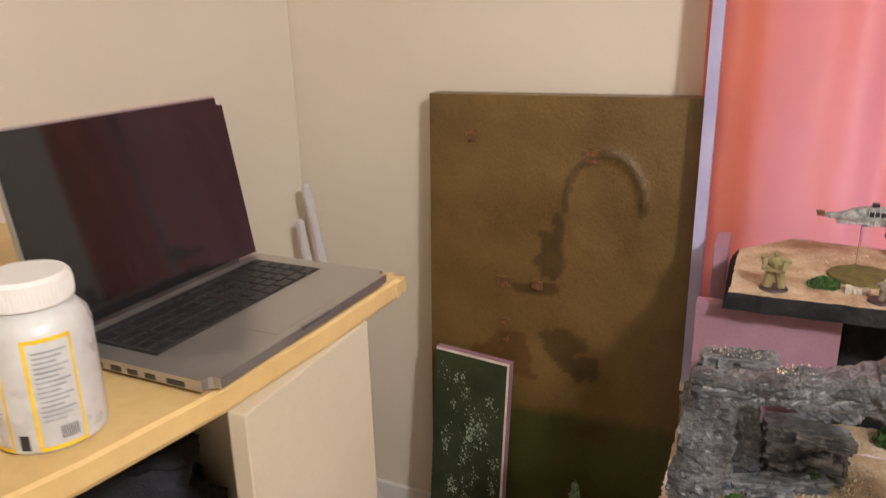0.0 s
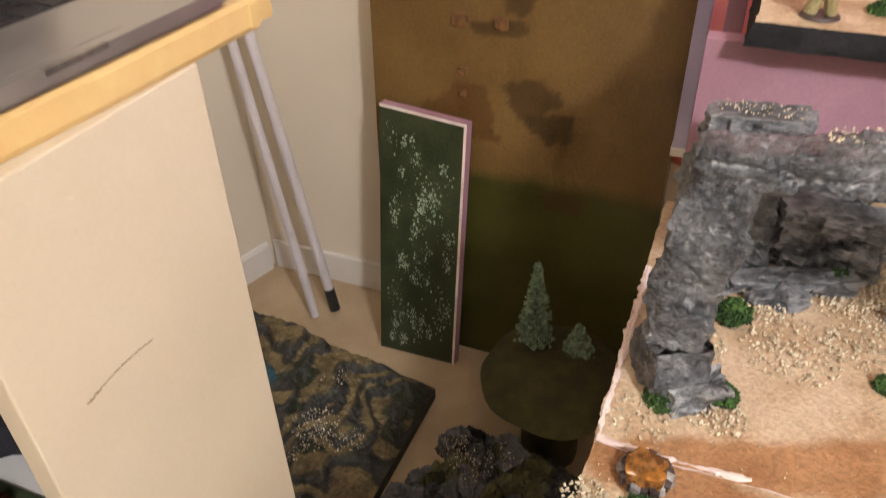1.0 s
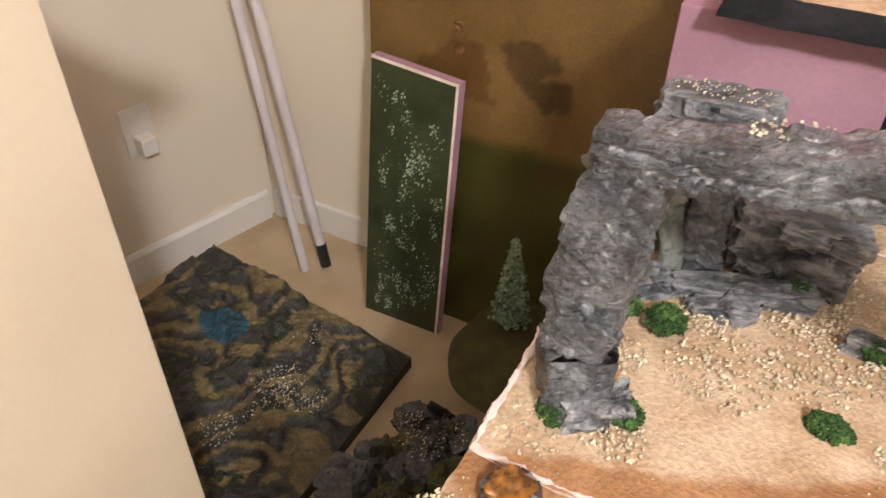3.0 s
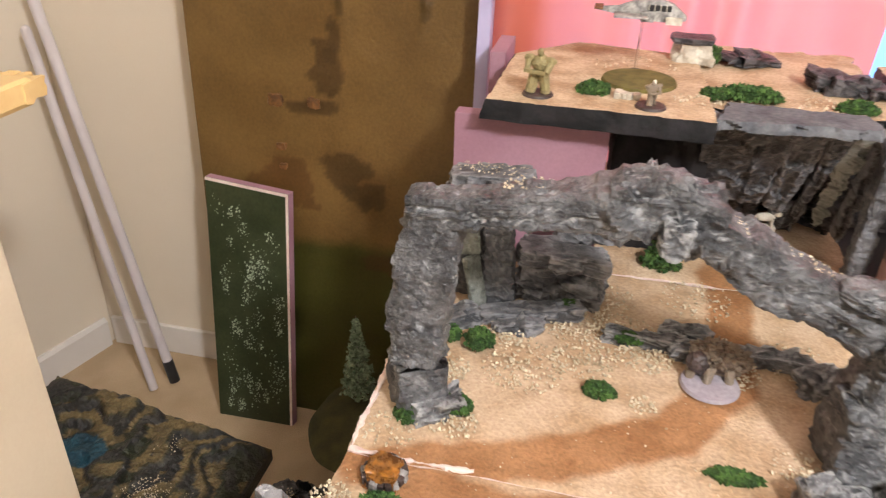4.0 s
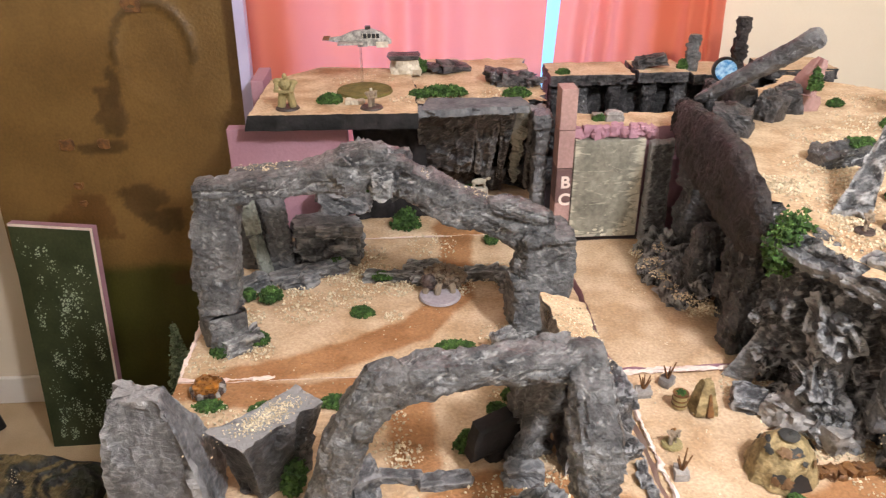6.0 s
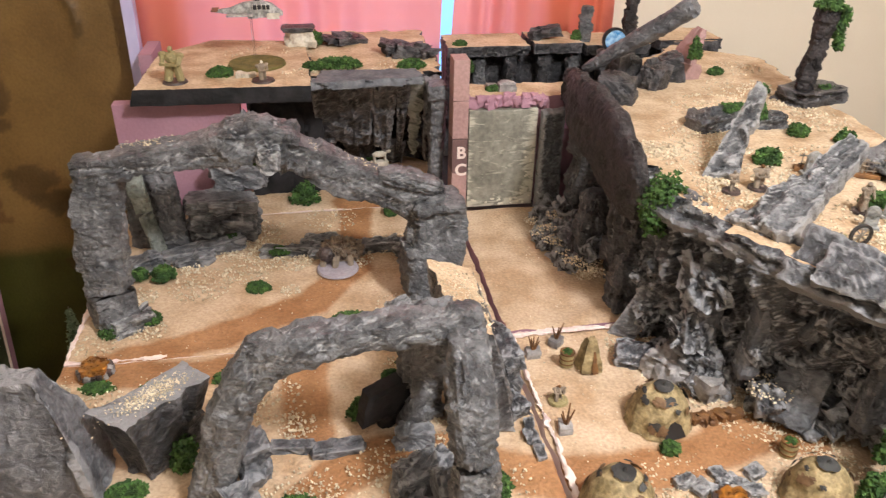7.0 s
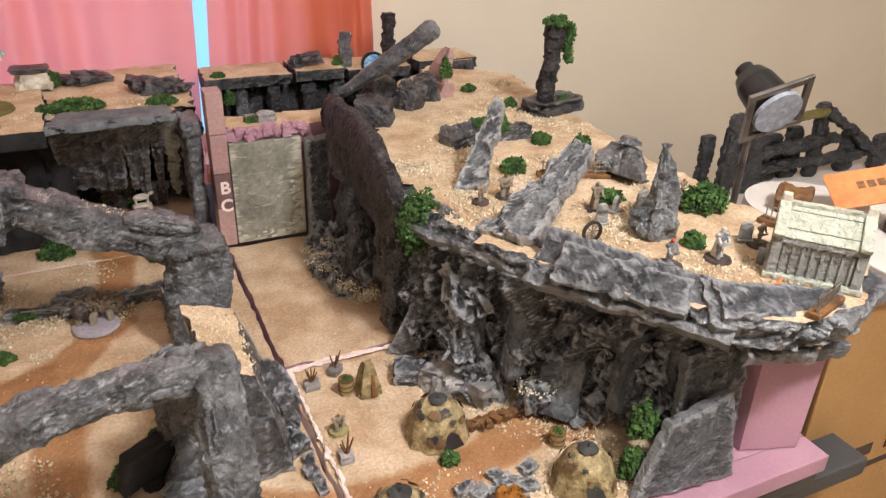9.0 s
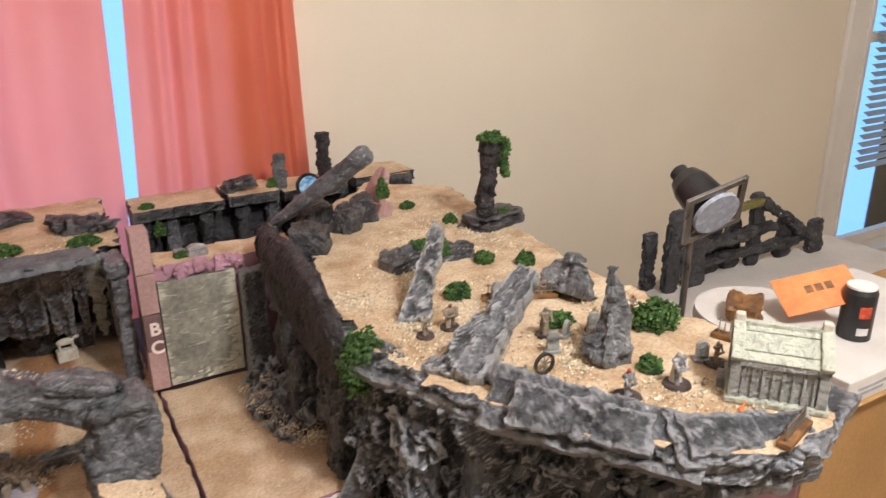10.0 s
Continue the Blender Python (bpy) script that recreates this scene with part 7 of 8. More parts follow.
def beast(c, label):
    """A squat many-legged gaming monster on a lilac base, one plain mesh."""
    bm = bmesh.new()
    cyl(bm, (0, -0.012, 0), (0, -0.012, 0.004), 0.034, 0.032, 36, 1)
    rng = random.Random(7)
    ball(bm, (0.004, 0.014, 0.022), (0.034, 0.020, 0.018), sub=4, mi=0)
    ball(bm, (-0.018, -0.006, 0.022), (0.013, 0.013, 0.012), sub=3, mi=2)
    for x, y in ((-0.024, -0.008), (-0.004, -0.010), (0.020, 0.0), (0.026, 0.02), (-0.02, 0.022)):
        cyl(bm, (x * 0.9, y + 0.004, 0.020), (x, y - 0.004, 0.002), 0.007, 0.005, 10, 0)
    for k in range(120):
        d = Vector((rng.gauss(0, 1), rng.gauss(0, 1), abs(rng.gauss(0, 1)))).normalized()
        p = Vector((0.004 + d.x * 0.032, 0.014 + d.y * 0.019, 0.022 + d.z * 0.016))
        cyl(bm, p, p + Vector((d.x * 0.006, d.y * 0.006, d.z * 0.004 + 0.002)), 0.003, 0.0006, 5, 0)
    for v in bm.verts:
        if v.co.z > 0.006:
            v.co += Vector((fbm(v.co, 160, 2), fbm(v.co + Vector((3, 0, 0)), 160, 2), fbm(v.co + Vector((0, 3, 0)), 160, 2))) * 0.005
    bmesh.ops.transform(bm, matrix=Matrix.Translation(c) @ Euler((0, 0, radians(-12))).to_matrix().to_4x4(), verts=bm.verts[:])
    single("gaming_monster", bm, [M_MINI, M_LILAC, M_BASE], label, "gaming miniature", "painted gaming figures")


beast((0.576, 1.302, 0.753), "shaggy brown gaming monster on a lilac round base")


def cow(c):
    bm = bmesh.new()
    box(bm, (-0.022, -0.010, 0), (0.022, 0.010, 0.028), 0.002, None, 0)
    ball(bm, (0, 0, 0.046), (0.020, 0.008, 0.009), sub=2, mi=0)
    ball(bm, (0.024, 0, 0.053), (0.008, 0.005, 0.006), sub=2, mi=0)
    for x in (-0.014, 0.014):
        for y in (-0.005, 0.005):
            cyl(bm, (x, y, 0.028), (x, y, 0.042), 0.0022, 0.003, 8, 0)
    for y in (-0.006, 0.006):
        cyl(bm, (0.024, y * 0.6, 0.057), (0.026, y, 0.066), 0.0016, 0.0005, 6, 0)
    bmesh.ops.transform(bm, matrix=Matrix.Translation(c) @ Euler((0, 0, radians(8))).to_matrix().to_4x4() @ Matrix.Diagonal((0.8, 0.8, 0.8, 1)), verts=bm.verts[:])
    single("bull_statue", bm, M_BONE, "small bone white bull statue on a block plinth", "model statue")


cow((0.678, 1.685, 0.751))

# felt disc on the platform, stones, bones
bm = bmesh.new()
cyl(bm, (0.455, 1.625, 0.9985), (0.455, 1.625, 1.003), 0.052, 0.050, 40)
single("felt_disc", bm, M_OLIVE, "round olive felt disc on the platform", "felt disc")
bm = bmesh.new()
for k in range(9):
    chunk(bm, (0.428 + 0.008 * (k % 4), 1.545 + 0.006 * (k // 4), 1.002), (0.005, 0.004, 0.004), (0, 0, k * 31), 300 + k, cuts=3)
pieces("pebbles", bm, M_BONE, "small pale stones beside the felt disc", "pebbles")
bm = bmesh.new()
chunk(bm, (0.535, 1.765, 1.012), (0.026, 0.02, 0.016), (0, 0, 0), 312, amp=0.008, cuts=7)
single("rock_mound", bm, M_BONE, "whitish rock mound at the platform's back", "model rocks")
bm = bmesh.new()
chunk(bm, (0.53, 1.765, 1.030), (0.032, 0.022, 0.005), (0, 0, 0), 313, amp=0.004, cuts=7)
single("flat_stone", bm, M_BLACKROCK, "flat dark capstone on the rock mound", "model rocks")


def aircraft():
    c = Vector((0.449, 1.672, 1.084))
    top = empty("model_aircraft", (c.x, c.y, 0.999), "small grey and white model gunship on a clear stand", "model aircraft")
    bm = bmesh.new()
    rows = []
    for x, hw, z0, z1 in ((-0.064, 0.002, -0.001, 0.003), (-0.035, 0.006, -0.005, 0.006), (-0.012, 0.010, -0.008, 0.015), (0.020, 0.013, -0.010, 0.019), (0.040, 0.012, -0.010, 0.012), (0.058, 0.004, -0.008, -0.002)):
        rows.append([bm.verts.new(c + Vector((x, y, z))) for y, z in ((-hw, z0), (hw, z0), (hw, (z0 + z1) / 2), (hw * 0.6, z1), (-hw * 0.6, z1), (-hw, (z0 + z1) / 2))])
    for a, b in zip(rows, rows[1:]):
        for k in range(6):
            bm.faces.new((a[k], a[(k + 1) % 6], b[(k + 1) % 6], b[k]))
    bm.faces.new(rows[0][::-1]), bm.faces.new(rows[-1])
    bmesh.ops.recalc_face_normals(bm, faces=bm.faces[:])
    part("hull", bm, M_HULL, top)
    for k, (lo, hi, mt, nm) in enumerate((((-0.040, -0.034, -0.004), (0.006, 0.034, -0.001), M_HULL, "wing"), ((-0.068, -0.016, 0.002), (-0.056, 0.016, 0.004), M_RUST, "tailplane"),
                                          ((0.004, -0.0128, 0.004), (0.036, -0.0105, 0.012), M_KEYS, "window"), ((0.010, -0.006, 0.018), (0.020, 0.006, 0.024), M_BLACK, "engine"),
                                          ((-0.004, -0.020, -0.010), (0.014, -0.014, 0.004), M_HULL, "side_pod"), ((0.030, -0.019, -0.012), (0.052, -0.013, -0.002), M_BONE, "skid"))):
        bm = bmesh.new()
        box(bm, lo, hi, 0.0008, Matrix.Translation(c))
        part(nm, bm, mt, top)
    for k in range(4):
        bm = bmesh.new()
        box(bm, (0.005 + k * 0.008, -0.0132, 0.004), (0.006 + k * 0.008, -0.010, 0.013), 0, Matrix.Translation(c))
        part("window_bar", bm, M_BONE, top)
    bm = bmesh.new()
    cyl(bm, c + Vector((0, 0, -0.085)), c + Vector((0, 0, -0.007)), 0.0022, 0.0016, 10)
    part("stand_rod", bm, M_ACRYL, top, "clear acrylic rod")
    bm = bmesh.new()
    cyl(bm, c + Vector((0, 0, -0.0855)), c + Vector((0, 0, -0.082)), 0.011, 0.010, 20)
    part("stand_base", bm, M_BASE, top)


aircraft()


def tent(c, r, h, rot, seed, label):
    c = Vector(c)
    top = empty("tent", c, label, "model tent", "camouflage tents")
    bm = bmesh.new()
    seg, rows = 44, 16
    V = []
    for j in range(rows):
        s = j / (rows - 1)
        row = []
        for k in range(seg):
            a = 6.2832 * k / seg
            rr = r * math.cos(s * 1.48) ** 0.84 * (1 + (0.035 * math.sin(a * 6 + 1) + 0.045 * math.sin(a * 11 + seed + 5 * s)) * (1 - s) + 0.10 * (1 - s) ** 5) + 0.0006
            door = math.exp(-((a - 4.71) / 0.32) ** 2) * max(0, 1 - s * 2.4)
            z = h * math.sin(s * 1.5)
            p = Vector((rr * math.cos(a), rr * math.sin(a), z))
            p += p.normalized() * 0.003 * fbm(p + Vector((seed, 0, 0)), 60, 3)
            p.y += door * r * 0.35
            p.z = max(0, p.z)
            row.append(bm.verts.new(p))
        V.append(row)
    for j in range(rows - 1):
        for k in range(seg):
            bm.faces.new((V[j][k], V[j][(k + 1) % seg], V[j + 1][(k + 1) % seg], V[j + 1][k])).smooth = True
    bm.faces.new(V[-1]), bm.faces.new(V[0][::-1])
    m = Matrix.Translation(c) @ Euler((0, 0, radians(rot))).to_matrix().to_4x4()
    bmesh.ops.transform(bm, matrix=m, verts=bm.verts[:])
    part("canopy", bm, M_TENT, top)
    rng = random.Random(seed)
    spots = [(1.5, 0, 1.35)] + [(rng.uniform(0, 6.28), 0, rng.uniform(0.2, 1.15)) for _ in range(20)]
    for i, (a, _, s) in enumerate(spots):
        bm = bmesh.new()
        big = 0.17 if i == 0 else rng.choice((0.06, 0.08, 0.10, 0.13, 0.17))
        ring = []
        for k in range(18):
            an = 6.2832 * k / 18
            q = big * (1 + 0.65 * noise.noise(Vector((math.cos(an) * 2.6, math.sin(an) * 2.6, i * 3.7 + seed))))
            if i == 0:
                u, w = 1.5 * (1 - q * 0.4), an
            else:
                u, w = s + q * math.sin(an) * 0.9, a + q * math.cos(an) * 1.1 / max(0.3, math.cos(s))
            u = max(0.02, min(1.5, u))
            rr = r * math.cos(u / 1.5 * 1.48) ** 0.84 + 0.0032
            ring.append(bm.verts.new(m @ Vector((rr * math.cos(w), rr * math.sin(w), h * math.sin(u) + 0.0022))))
        cu, cw = (1.5, 0) if i == 0 else (s, a)
        rr = r * math.cos(cu / 1.5 * 1.48) ** 0.84 + 0.0036 if i else 0
        cv = bm.verts.new(m @ Vector((rr * math.cos(cw), rr * math.sin(cw), h * math.sin(cu) + 0.0036)))
        for k in range(18):
            bm.faces.new((ring[k], ring[(k + 1) % 18], cv)).smooth = True
        bmesh.ops.recalc_face_normals(bm, faces=bm.faces[:])
        part("camouflage_patch", bm, M_TENTDARK if i % 2 == 0 else M_TENTRUST, top)
    # black solid in the doorway in place of the shade inside the tent
    bm = bmesh.new()
    pts = [(-0.42, 0.0), (0.42, 0.0), (0.25, 0.30), (0.0, 0.42), (-0.25, 0.30)]
    f = [bm.verts.new(m @ Vector((x * r, -r * 1.02 + z * r * 0.45, 0.001 + z * h))) for x, z in pts]
    g = [bm.verts.new(m @ Vector((x * r, -r * 0.60, 0.001 + z * h))) for x, z in pts]
    bm.faces.new(f), bm.faces.new(g[::-1])
    for k in range(5):
        bm.faces.new((f[(k + 1) % 5], f[k], g[k], g[(k + 1) % 5]))
    part("doorway", bm, M_BLACK, top, "black block standing for the tent's shaded opening")
    bm = bmesh.new()
    cyl(bm, c + Vector((0, 0, h * 0.99)), c + Vector((0.001, 0, h + 0.008)), 0.0035, 0.0008, 10)
    part("peak", bm, M_TENTDARK, top, "charcoal tent peak")


tent((0.942, 0.874, 0.753), 0.036, 0.052, 10, 3, "tan camouflage tent with its flap open")
tent((0.840, 0.744, 0.753), 0.038, 0.060, 60, 5, "tan camouflage dome tent with a charcoal crown")
tent((1.060, 0.730, 0.753), 0.034, 0.052, -10, 9, "tan camouflage dome tent near the cliff")


def barrel(c):
    c = Vector(c)
    top = empty("barrel", c, "small olive barrel filled with green flock", "model barrel", "olive barrels")
    bm = bmesh.new()
    cyl(bm, c, c + Vector((0, 0, 0.020)), 0.0095, 0.0095, 20)
    part("drum", bm, M_MINIG, top)
    for z in (0.004, 0.011, 0.019):
        bm = bmesh.new()
        cyl(bm, c + Vector((0, 0, z)), c + Vector((0, 0, z + 0.0018)), 0.0103, 0.0103, 20)
        part("hoop", bm, M_RUST, top)
    bm = bmesh.new()
    leafy(bm, c + Vector((0, 0, 0.0195)), (0.008, 0.008, 0.004), 70, random.Random(3), 0.0025)
    part("flock", bm, M_MOSS, top)


barrel((0.865, 0.995, 0.754)), barrel((1.067, 0.797, 0.754))

hut = empty("watch_post", (0.892, 0.985, 0.754), "narrow tan upright tent shelter with a slit", "model shelter")
bm = bmesh.new()
mesa(bm, [(0.878, 0.972), (0.906, 0.972), (0.906, 0.998), (0.878, 0.998)], [(0.886, 0.980), (0.898, 0.980), (0.898, 0.990), (0.886, 0.990)], 0.753, 0.800, 33, amp=0.002, rows=12, freq=60, cap=0)
part("cover", bm, M_TENT, hut)
bm = bmesh.new()
mesa(bm, [(0.892, 0.968), (0.900, 0.968), (0.900, 0.975), (0.892, 0.975)], [(0.893, 0.974), (0.896, 0.974), (0.896, 0.978), (0.893, 0.978)], 0.754, 0.785, 34, amp=0.0005, rows=4, freq=60, cap=0)
part("slit", bm, M_RUST, hut)


def campfire(c, r, label):
    c = Vector(c)
    top = empty("campfire", c, label, "model campfire", "model campfires")
    for k in range(17):
        a = k * 0.3696
        bm = bmesh.new()
        chunk(bm, c + Vector((r * math.cos(a), r * math.sin(a), 0.004)), (0.0048, 0.0038, 0.0046), (0, 0, math.degrees(a)), 400 + k, amp=0.002, freq=80, cuts=3)
        part("stone", bm, M_BASE if k % 3 else M_STONE, top)
    bm = bmesh.new()
    chunk(bm, c + Vector((0, 0, 0.004)), (r * 0.86, r * 0.86, 0.012), (0, 0, 0), 7, amp=0.004, freq=90, cuts=8)
    part("flame", bm, M_EMBER, top, "amber resin flames")


campfire((0.252, 1.066, 0.753), 0.018, "ring of stones round an amber model campfire")
campfire((0.968, 0.735, 0.753), 0.018, "rusty ring of stones round a model campfire")
for k, (x, y) in enumerate(((0.826, 1.022), (0.865, 1.042), (0.826, 0.875), (0.823, 0.735))):
    tp = empty("dead_shrub", (x, y, 0.754), "grey stone with a bare brown shrub", "model shrub", "dead shrubs")
    bm = bmesh.new()
    chunk(bm, (x, y, 0.757), (0.011, 0.009, 0.006), (0, 0, k * 40), 420 + k, cuts=5)
    part("stone", bm, M_STONE, tp)
    bm = bmesh.new()
    for j in range(5):
        a = j * 1.3 + k
        cyl(bm, (x, y, 0.758), (x + 0.008 * math.cos(a), y + 0.008 * math.sin(a), 0.776 + 0.003 * j), 0.0018, 0.0008, 6)
    part("twig", bm, M_RUST, tp)
bm = bmesh.new()
for k in range(12):
    chunk(bm, (0.985 + 0.011 * (k % 6), 0.868 - 0.006 * (k // 6), 0.758), (0.007, 0.005, 0.005), (0, 0, k * 33), 440 + k, amp=0.004, freq=70, cuts=4)
pieces("scrap_pile", bm, M_RUST, "pile of rusty scrap beside the tent", "model scrap")
bm = bmesh.new()
for k in range(7):
    chunk(bm, (0.93 + 0.014 * k, 0.775 - 0.012 * (k % 3), 0.756), (0.012, 0.009, 0.004), (0, 0, k * 33), 460 + k, amp=0.004, freq=50, cuts=6)
pieces("rock_ledge", bm, M_ARCH, "flat grey stones between the tents", "model rocks")
bm = bmesh.new()
for (x, y, s) in ((0.995, 0.955, 0.03), (1.03, 0.915, 0.026)):
    chunk(bm, (x, y, 0.768), (s, s * 0.8, 0.018), (0, 0, 20), int(x * 500), amp=0.012, freq=40, cuts=8)
pieces("rock_shelf", bm, [M_STONE], "rounded brown-grey rocks behind the tent", "model rocks")


def gravestone(c, h, w, rot):
    bm = bmesh.new()
    box(bm, (-w, -0.006, 0), (w, 0.006, 0.004), 0.001)
    box(bm, (-w * 0.75, -0.0025, 0.004), (w * 0.75, 0.0025, h * 0.75), 0.0008)
    cyl(bm, (0, -0.0025, h * 0.72), (0, 0.0025, h * 0.72), w * 0.75, w * 0.75, 18)
    bmesh.ops.transform(bm, matrix=Matrix.Translation(c) @ Euler((radians(5), 0, radians(rot))).to_matrix().to_4x4(), verts=bm.verts[:])
    single("gravestone", bm, M_CRYPT, "small grey model gravestone with a rounded top", "model gravestone", "gravestones")


for c, h, w, r in (((1.175, 0.905, QZ), 0.030, 0.010, -20), ((1.225, 0.895, QZ), 0.026, 0.011, 10), ((1.245, 0.915, QZ), 0.034, 0.011, -10), ((1.20, 1.06, QZ), 0.032, 0.013, 0), ((1.31, 0.80, QZ), 0.026, 0.010, -30), ((1.215, 0.93, QZ), 0.022, 0.009, 30)):
    gravestone(c, h, w, r)
wheel = empty("cannon_wheel", (1.135, 0.868, QZ), "small black spoked model wheel lying upright", "model wheel")
bm = bmesh.new()
R = 0.012
rows = []
for k in range(28):
    a = 6.2832 * k / 28
    rows.append([bm.verts.new(Vector((1.135, 0.868, QZ + 0.0135)) + Vector(((R + du) * math.cos(a), dv, (R + du) * math.sin(a)))) for du, dv in ((-0.0016, -0.0016), (0.0016, -0.0016), (0.0016, 0.0016), (-0.0016, 0.0016))])
for k in range(28):
    for j in range(4):
        bm.faces.new((rows[k][j], rows[k][(j + 1) % 4], rows[(k + 1) % 28][(j + 1) % 4], rows[(k + 1) % 28][j]))
bmesh.ops.recalc_face_normals(bm, faces=bm.faces[:])
part("rim", bm, M_BLACK, wheel)
for k in range(4):
    a = k * 0.785
    bm = bmesh.new()
    d = Vector((math.cos(a), 0, math.sin(a))) * 0.0115
    cyl(bm, Vector((1.135, 0.868, QZ + 0.0135)) - d, Vector((1.135, 0.868, QZ + 0.0135)) + d, 0.0009, seg=6)
    part("spoke", bm, M_STEEL, wheel)


def fence(a, b, z, h, n, label):
    a, b = Vector((*a, z)), Vector((*b, z))
    top = empty("iron_fence", a.lerp(b, 0.5), label, "model fence", "model fences")
    bm = bmesh.new()
    t2 = (b - a).normalized()
    mm = Matrix.Translation(a.lerp(b, 0.5)) @ Euler((0, 0, math.atan2(t2.y, t2.x))).to_matrix().to_4x4()
    L = (b - a).length / 2
    box(bm, (-L - 0.004, -0.007, 0), (L + 0.004, 0.007, 0.006), 0.001, mm)
    part("plinth", bm, M_RUST, top)
    for zz in (h * 0.35, h * 0.85):
        bm = bmesh.new()
        box(bm, (-L, -0.0008, zz), (L, 0.0008, zz + 0.0016), 0, mm)
        part("rail", bm, M_STEEL, top)
    for k in range(n):
        bm = bmesh.new()
        cyl(bm, a.lerp(b, (k + 0.5) / n) + Vector((0, 0, 0.005)), a.lerp(b, (k + 0.5) / n) + Vector((0, 0, h)), 0.001, 0.0008, 6)
        part("bar", bm, M_STEEL, top)


fence((1.245, 0.640), (1.295, 0.655), 0.984, 0.026, 9, "small rusty iron graveyard fence on a brown plinth")
fence((1.375, 0.835), (1.392, 0.775), 0.984, 0.026, 9, "small iron graveyard fence behind the crypt")
fence((1.19, 1.075), (1.28, 1.035), 0.984, 0.024, 11, "small iron graveyard fence across the plateau")


def crypt():
    m = Matrix.Translation((1.324, 0.713, 0.984)) @ Euler((0, 0, radians(-50))).to_matrix().to_4x4()
    top = empty("crypt", (1.324, 0.713, 0.984), "grey model crypt with ribbed walls and a pale green roof", "model crypt")
    L, D, H = 0.042, 0.032, 0.047

    def bx(nm, lo, hi, mt, bev=0.001, rotm=None, label=""):
        bm = bmesh.new()
        box(bm, lo, hi, bev, m @ rotm if rotm is not None else m)
        return part(nm, bm, mt, top, label)
    bx("plinth", (-L - 0.008, -D - 0.008, 0), (L + 0.008, D + 0.008, 0.006), M_CRYPTROOF)
    bx("wall", (-L, -D, 0.006), (L, D, H), M_CRYPT)
    for s in (-1, 1):
        for k in range(8):
            x = -L + 0.008 + k * (2 * L - 0.016) / 7
            bx("pilaster", (x - 0.0015, s * D - (0.0025 if s < 0 else 0), 0.006), (x + 0.0015, s * D + (0.0025 if s > 0 else 0), H - 0.006), M_CRYPT, 0.0004)
            if k < 7:
                bm = bmesh.new()
                cx = x + (2 * L - 0.016) / 14
                cyl(bm, m @ Vector((cx, s * D - 0.0012, H - 0.010)), m @ Vector((cx, s * D + 0.0012, H - 0.010)), 0.0055, 0.0055, 12)
                part("arch_head", bm, M_CRYPT, top)
        bx("cornice", (-L - 0.005, s * D - 0.005, H - 0.004), (L + 0.005, s * D + 0.005, H + 0.002), M_CRYPT)
        for e in (-1, 1):
            bx("corner_pier", (e * L - 0.005, s * D - 0.005, 0.006), (e * L + 0.005, s * D + 0.005, H + 0.006), M_CRYPT)
    for s in (-1, 1):
        rm = Matrix.Translation((0, s * D * 0.5, H + 0.014)) @ Euler((radians(-s * 33), 0, 0)).to_matrix().to_4x4()
        for k in range(4):
            y0 = -0.024 + k * 0.012
            bx("roof_slab", (-L - 0.006, y0 if s > 0 else y0, -0.001 + 0.0008 * (k % 2)), (L + 0.006, y0 + 0.0115, 0.004 + 0.0008 * (k % 2)), M_CRYPTROOF, 0.0008, rm, "weathered pale green roof slab")
        for e in (-1, 1):
            bx("gable_rib", (e * L - 0.006, -0.026, 0.002), (e * L + 0.006, 0.026, 0.009), M_CRYPTROOF, 0.0015, rm)
    for e in (-1, 1):
        bm = bmesh.new()
        vs = [bm.verts.new(m @ Vector((e * L * x, y, z))) for x in (0.92, 1.0) for y, z in ((-D, H), (D, H), (0, H + 0.024))]
        bm.faces.new(vs[:3]), bm.faces.new(vs[3:][::-1])
        for k in range(3):
            bm.faces.new((vs[k], vs[(k + 1) % 3], vs[3 + (k + 1) % 3], vs[3 + k]))
        bmesh.ops.recalc_face_normals(bm, faces=bm.faces[:])
        part("gable", bm, M_CRYPT, top)
        bx("finial", (e * L - 0.005, -0.005, H + 0.022), (e * L + 0.005, 0.005, H + 0.040), M_BONE, 0.002)
    bx("ridge", (-L, -0.004, H + 0.026), (L, 0.004, H + 0.032), M_CRYPTROOF)
    bx("steps", (-L - 0.016, -0.012, 0), (-L - 0.008, 0.012, 0.012), M_STONE)


crypt()
bm = bmesh.new()
cyl(bm, (1.255, 0.70, 0.987), (1.300, 0.722, 0.987), 0.002, 0.0012, 8)
single("red_rod", bm, M_ORANGE, "thin orange-red plastic rod lying on the sand", "plastic rod")

# ---- boxes, lamp and ruin at the far end ----
low = empty("cardboard_box", (1.75, 0.83, 0.0), "plain brown cardboard box standing on the carpet", "cardboard box", "stacked cardboard boxes")
bm = bmesh.new()
box(bm, (1.412, 0.715, 0.001), (2.10, 0.945, 0.440), 0.003)
part("carton", bm, M_CARD, low)
cb = empty("cardboard_box", (1.75, 0.83, 0.44), "brown cardboard shipping box with dark printing, stacked on another", "cardboard box", "stacked cardboard boxes")
bm = bmesh.new()
box(bm, (1.412, 0.715, 0.441), (2.10, 0.945, 0.920), 0.003)
part("carton", bm, M_CARD, cb)
bm = bmesh.new()
box(bm, (1.40, 0.700, 0.9205), (1.74, 0.935, 0.9235), 0.001)
part("flap", bm, M_CARD, cb, "folded cardboard flap")
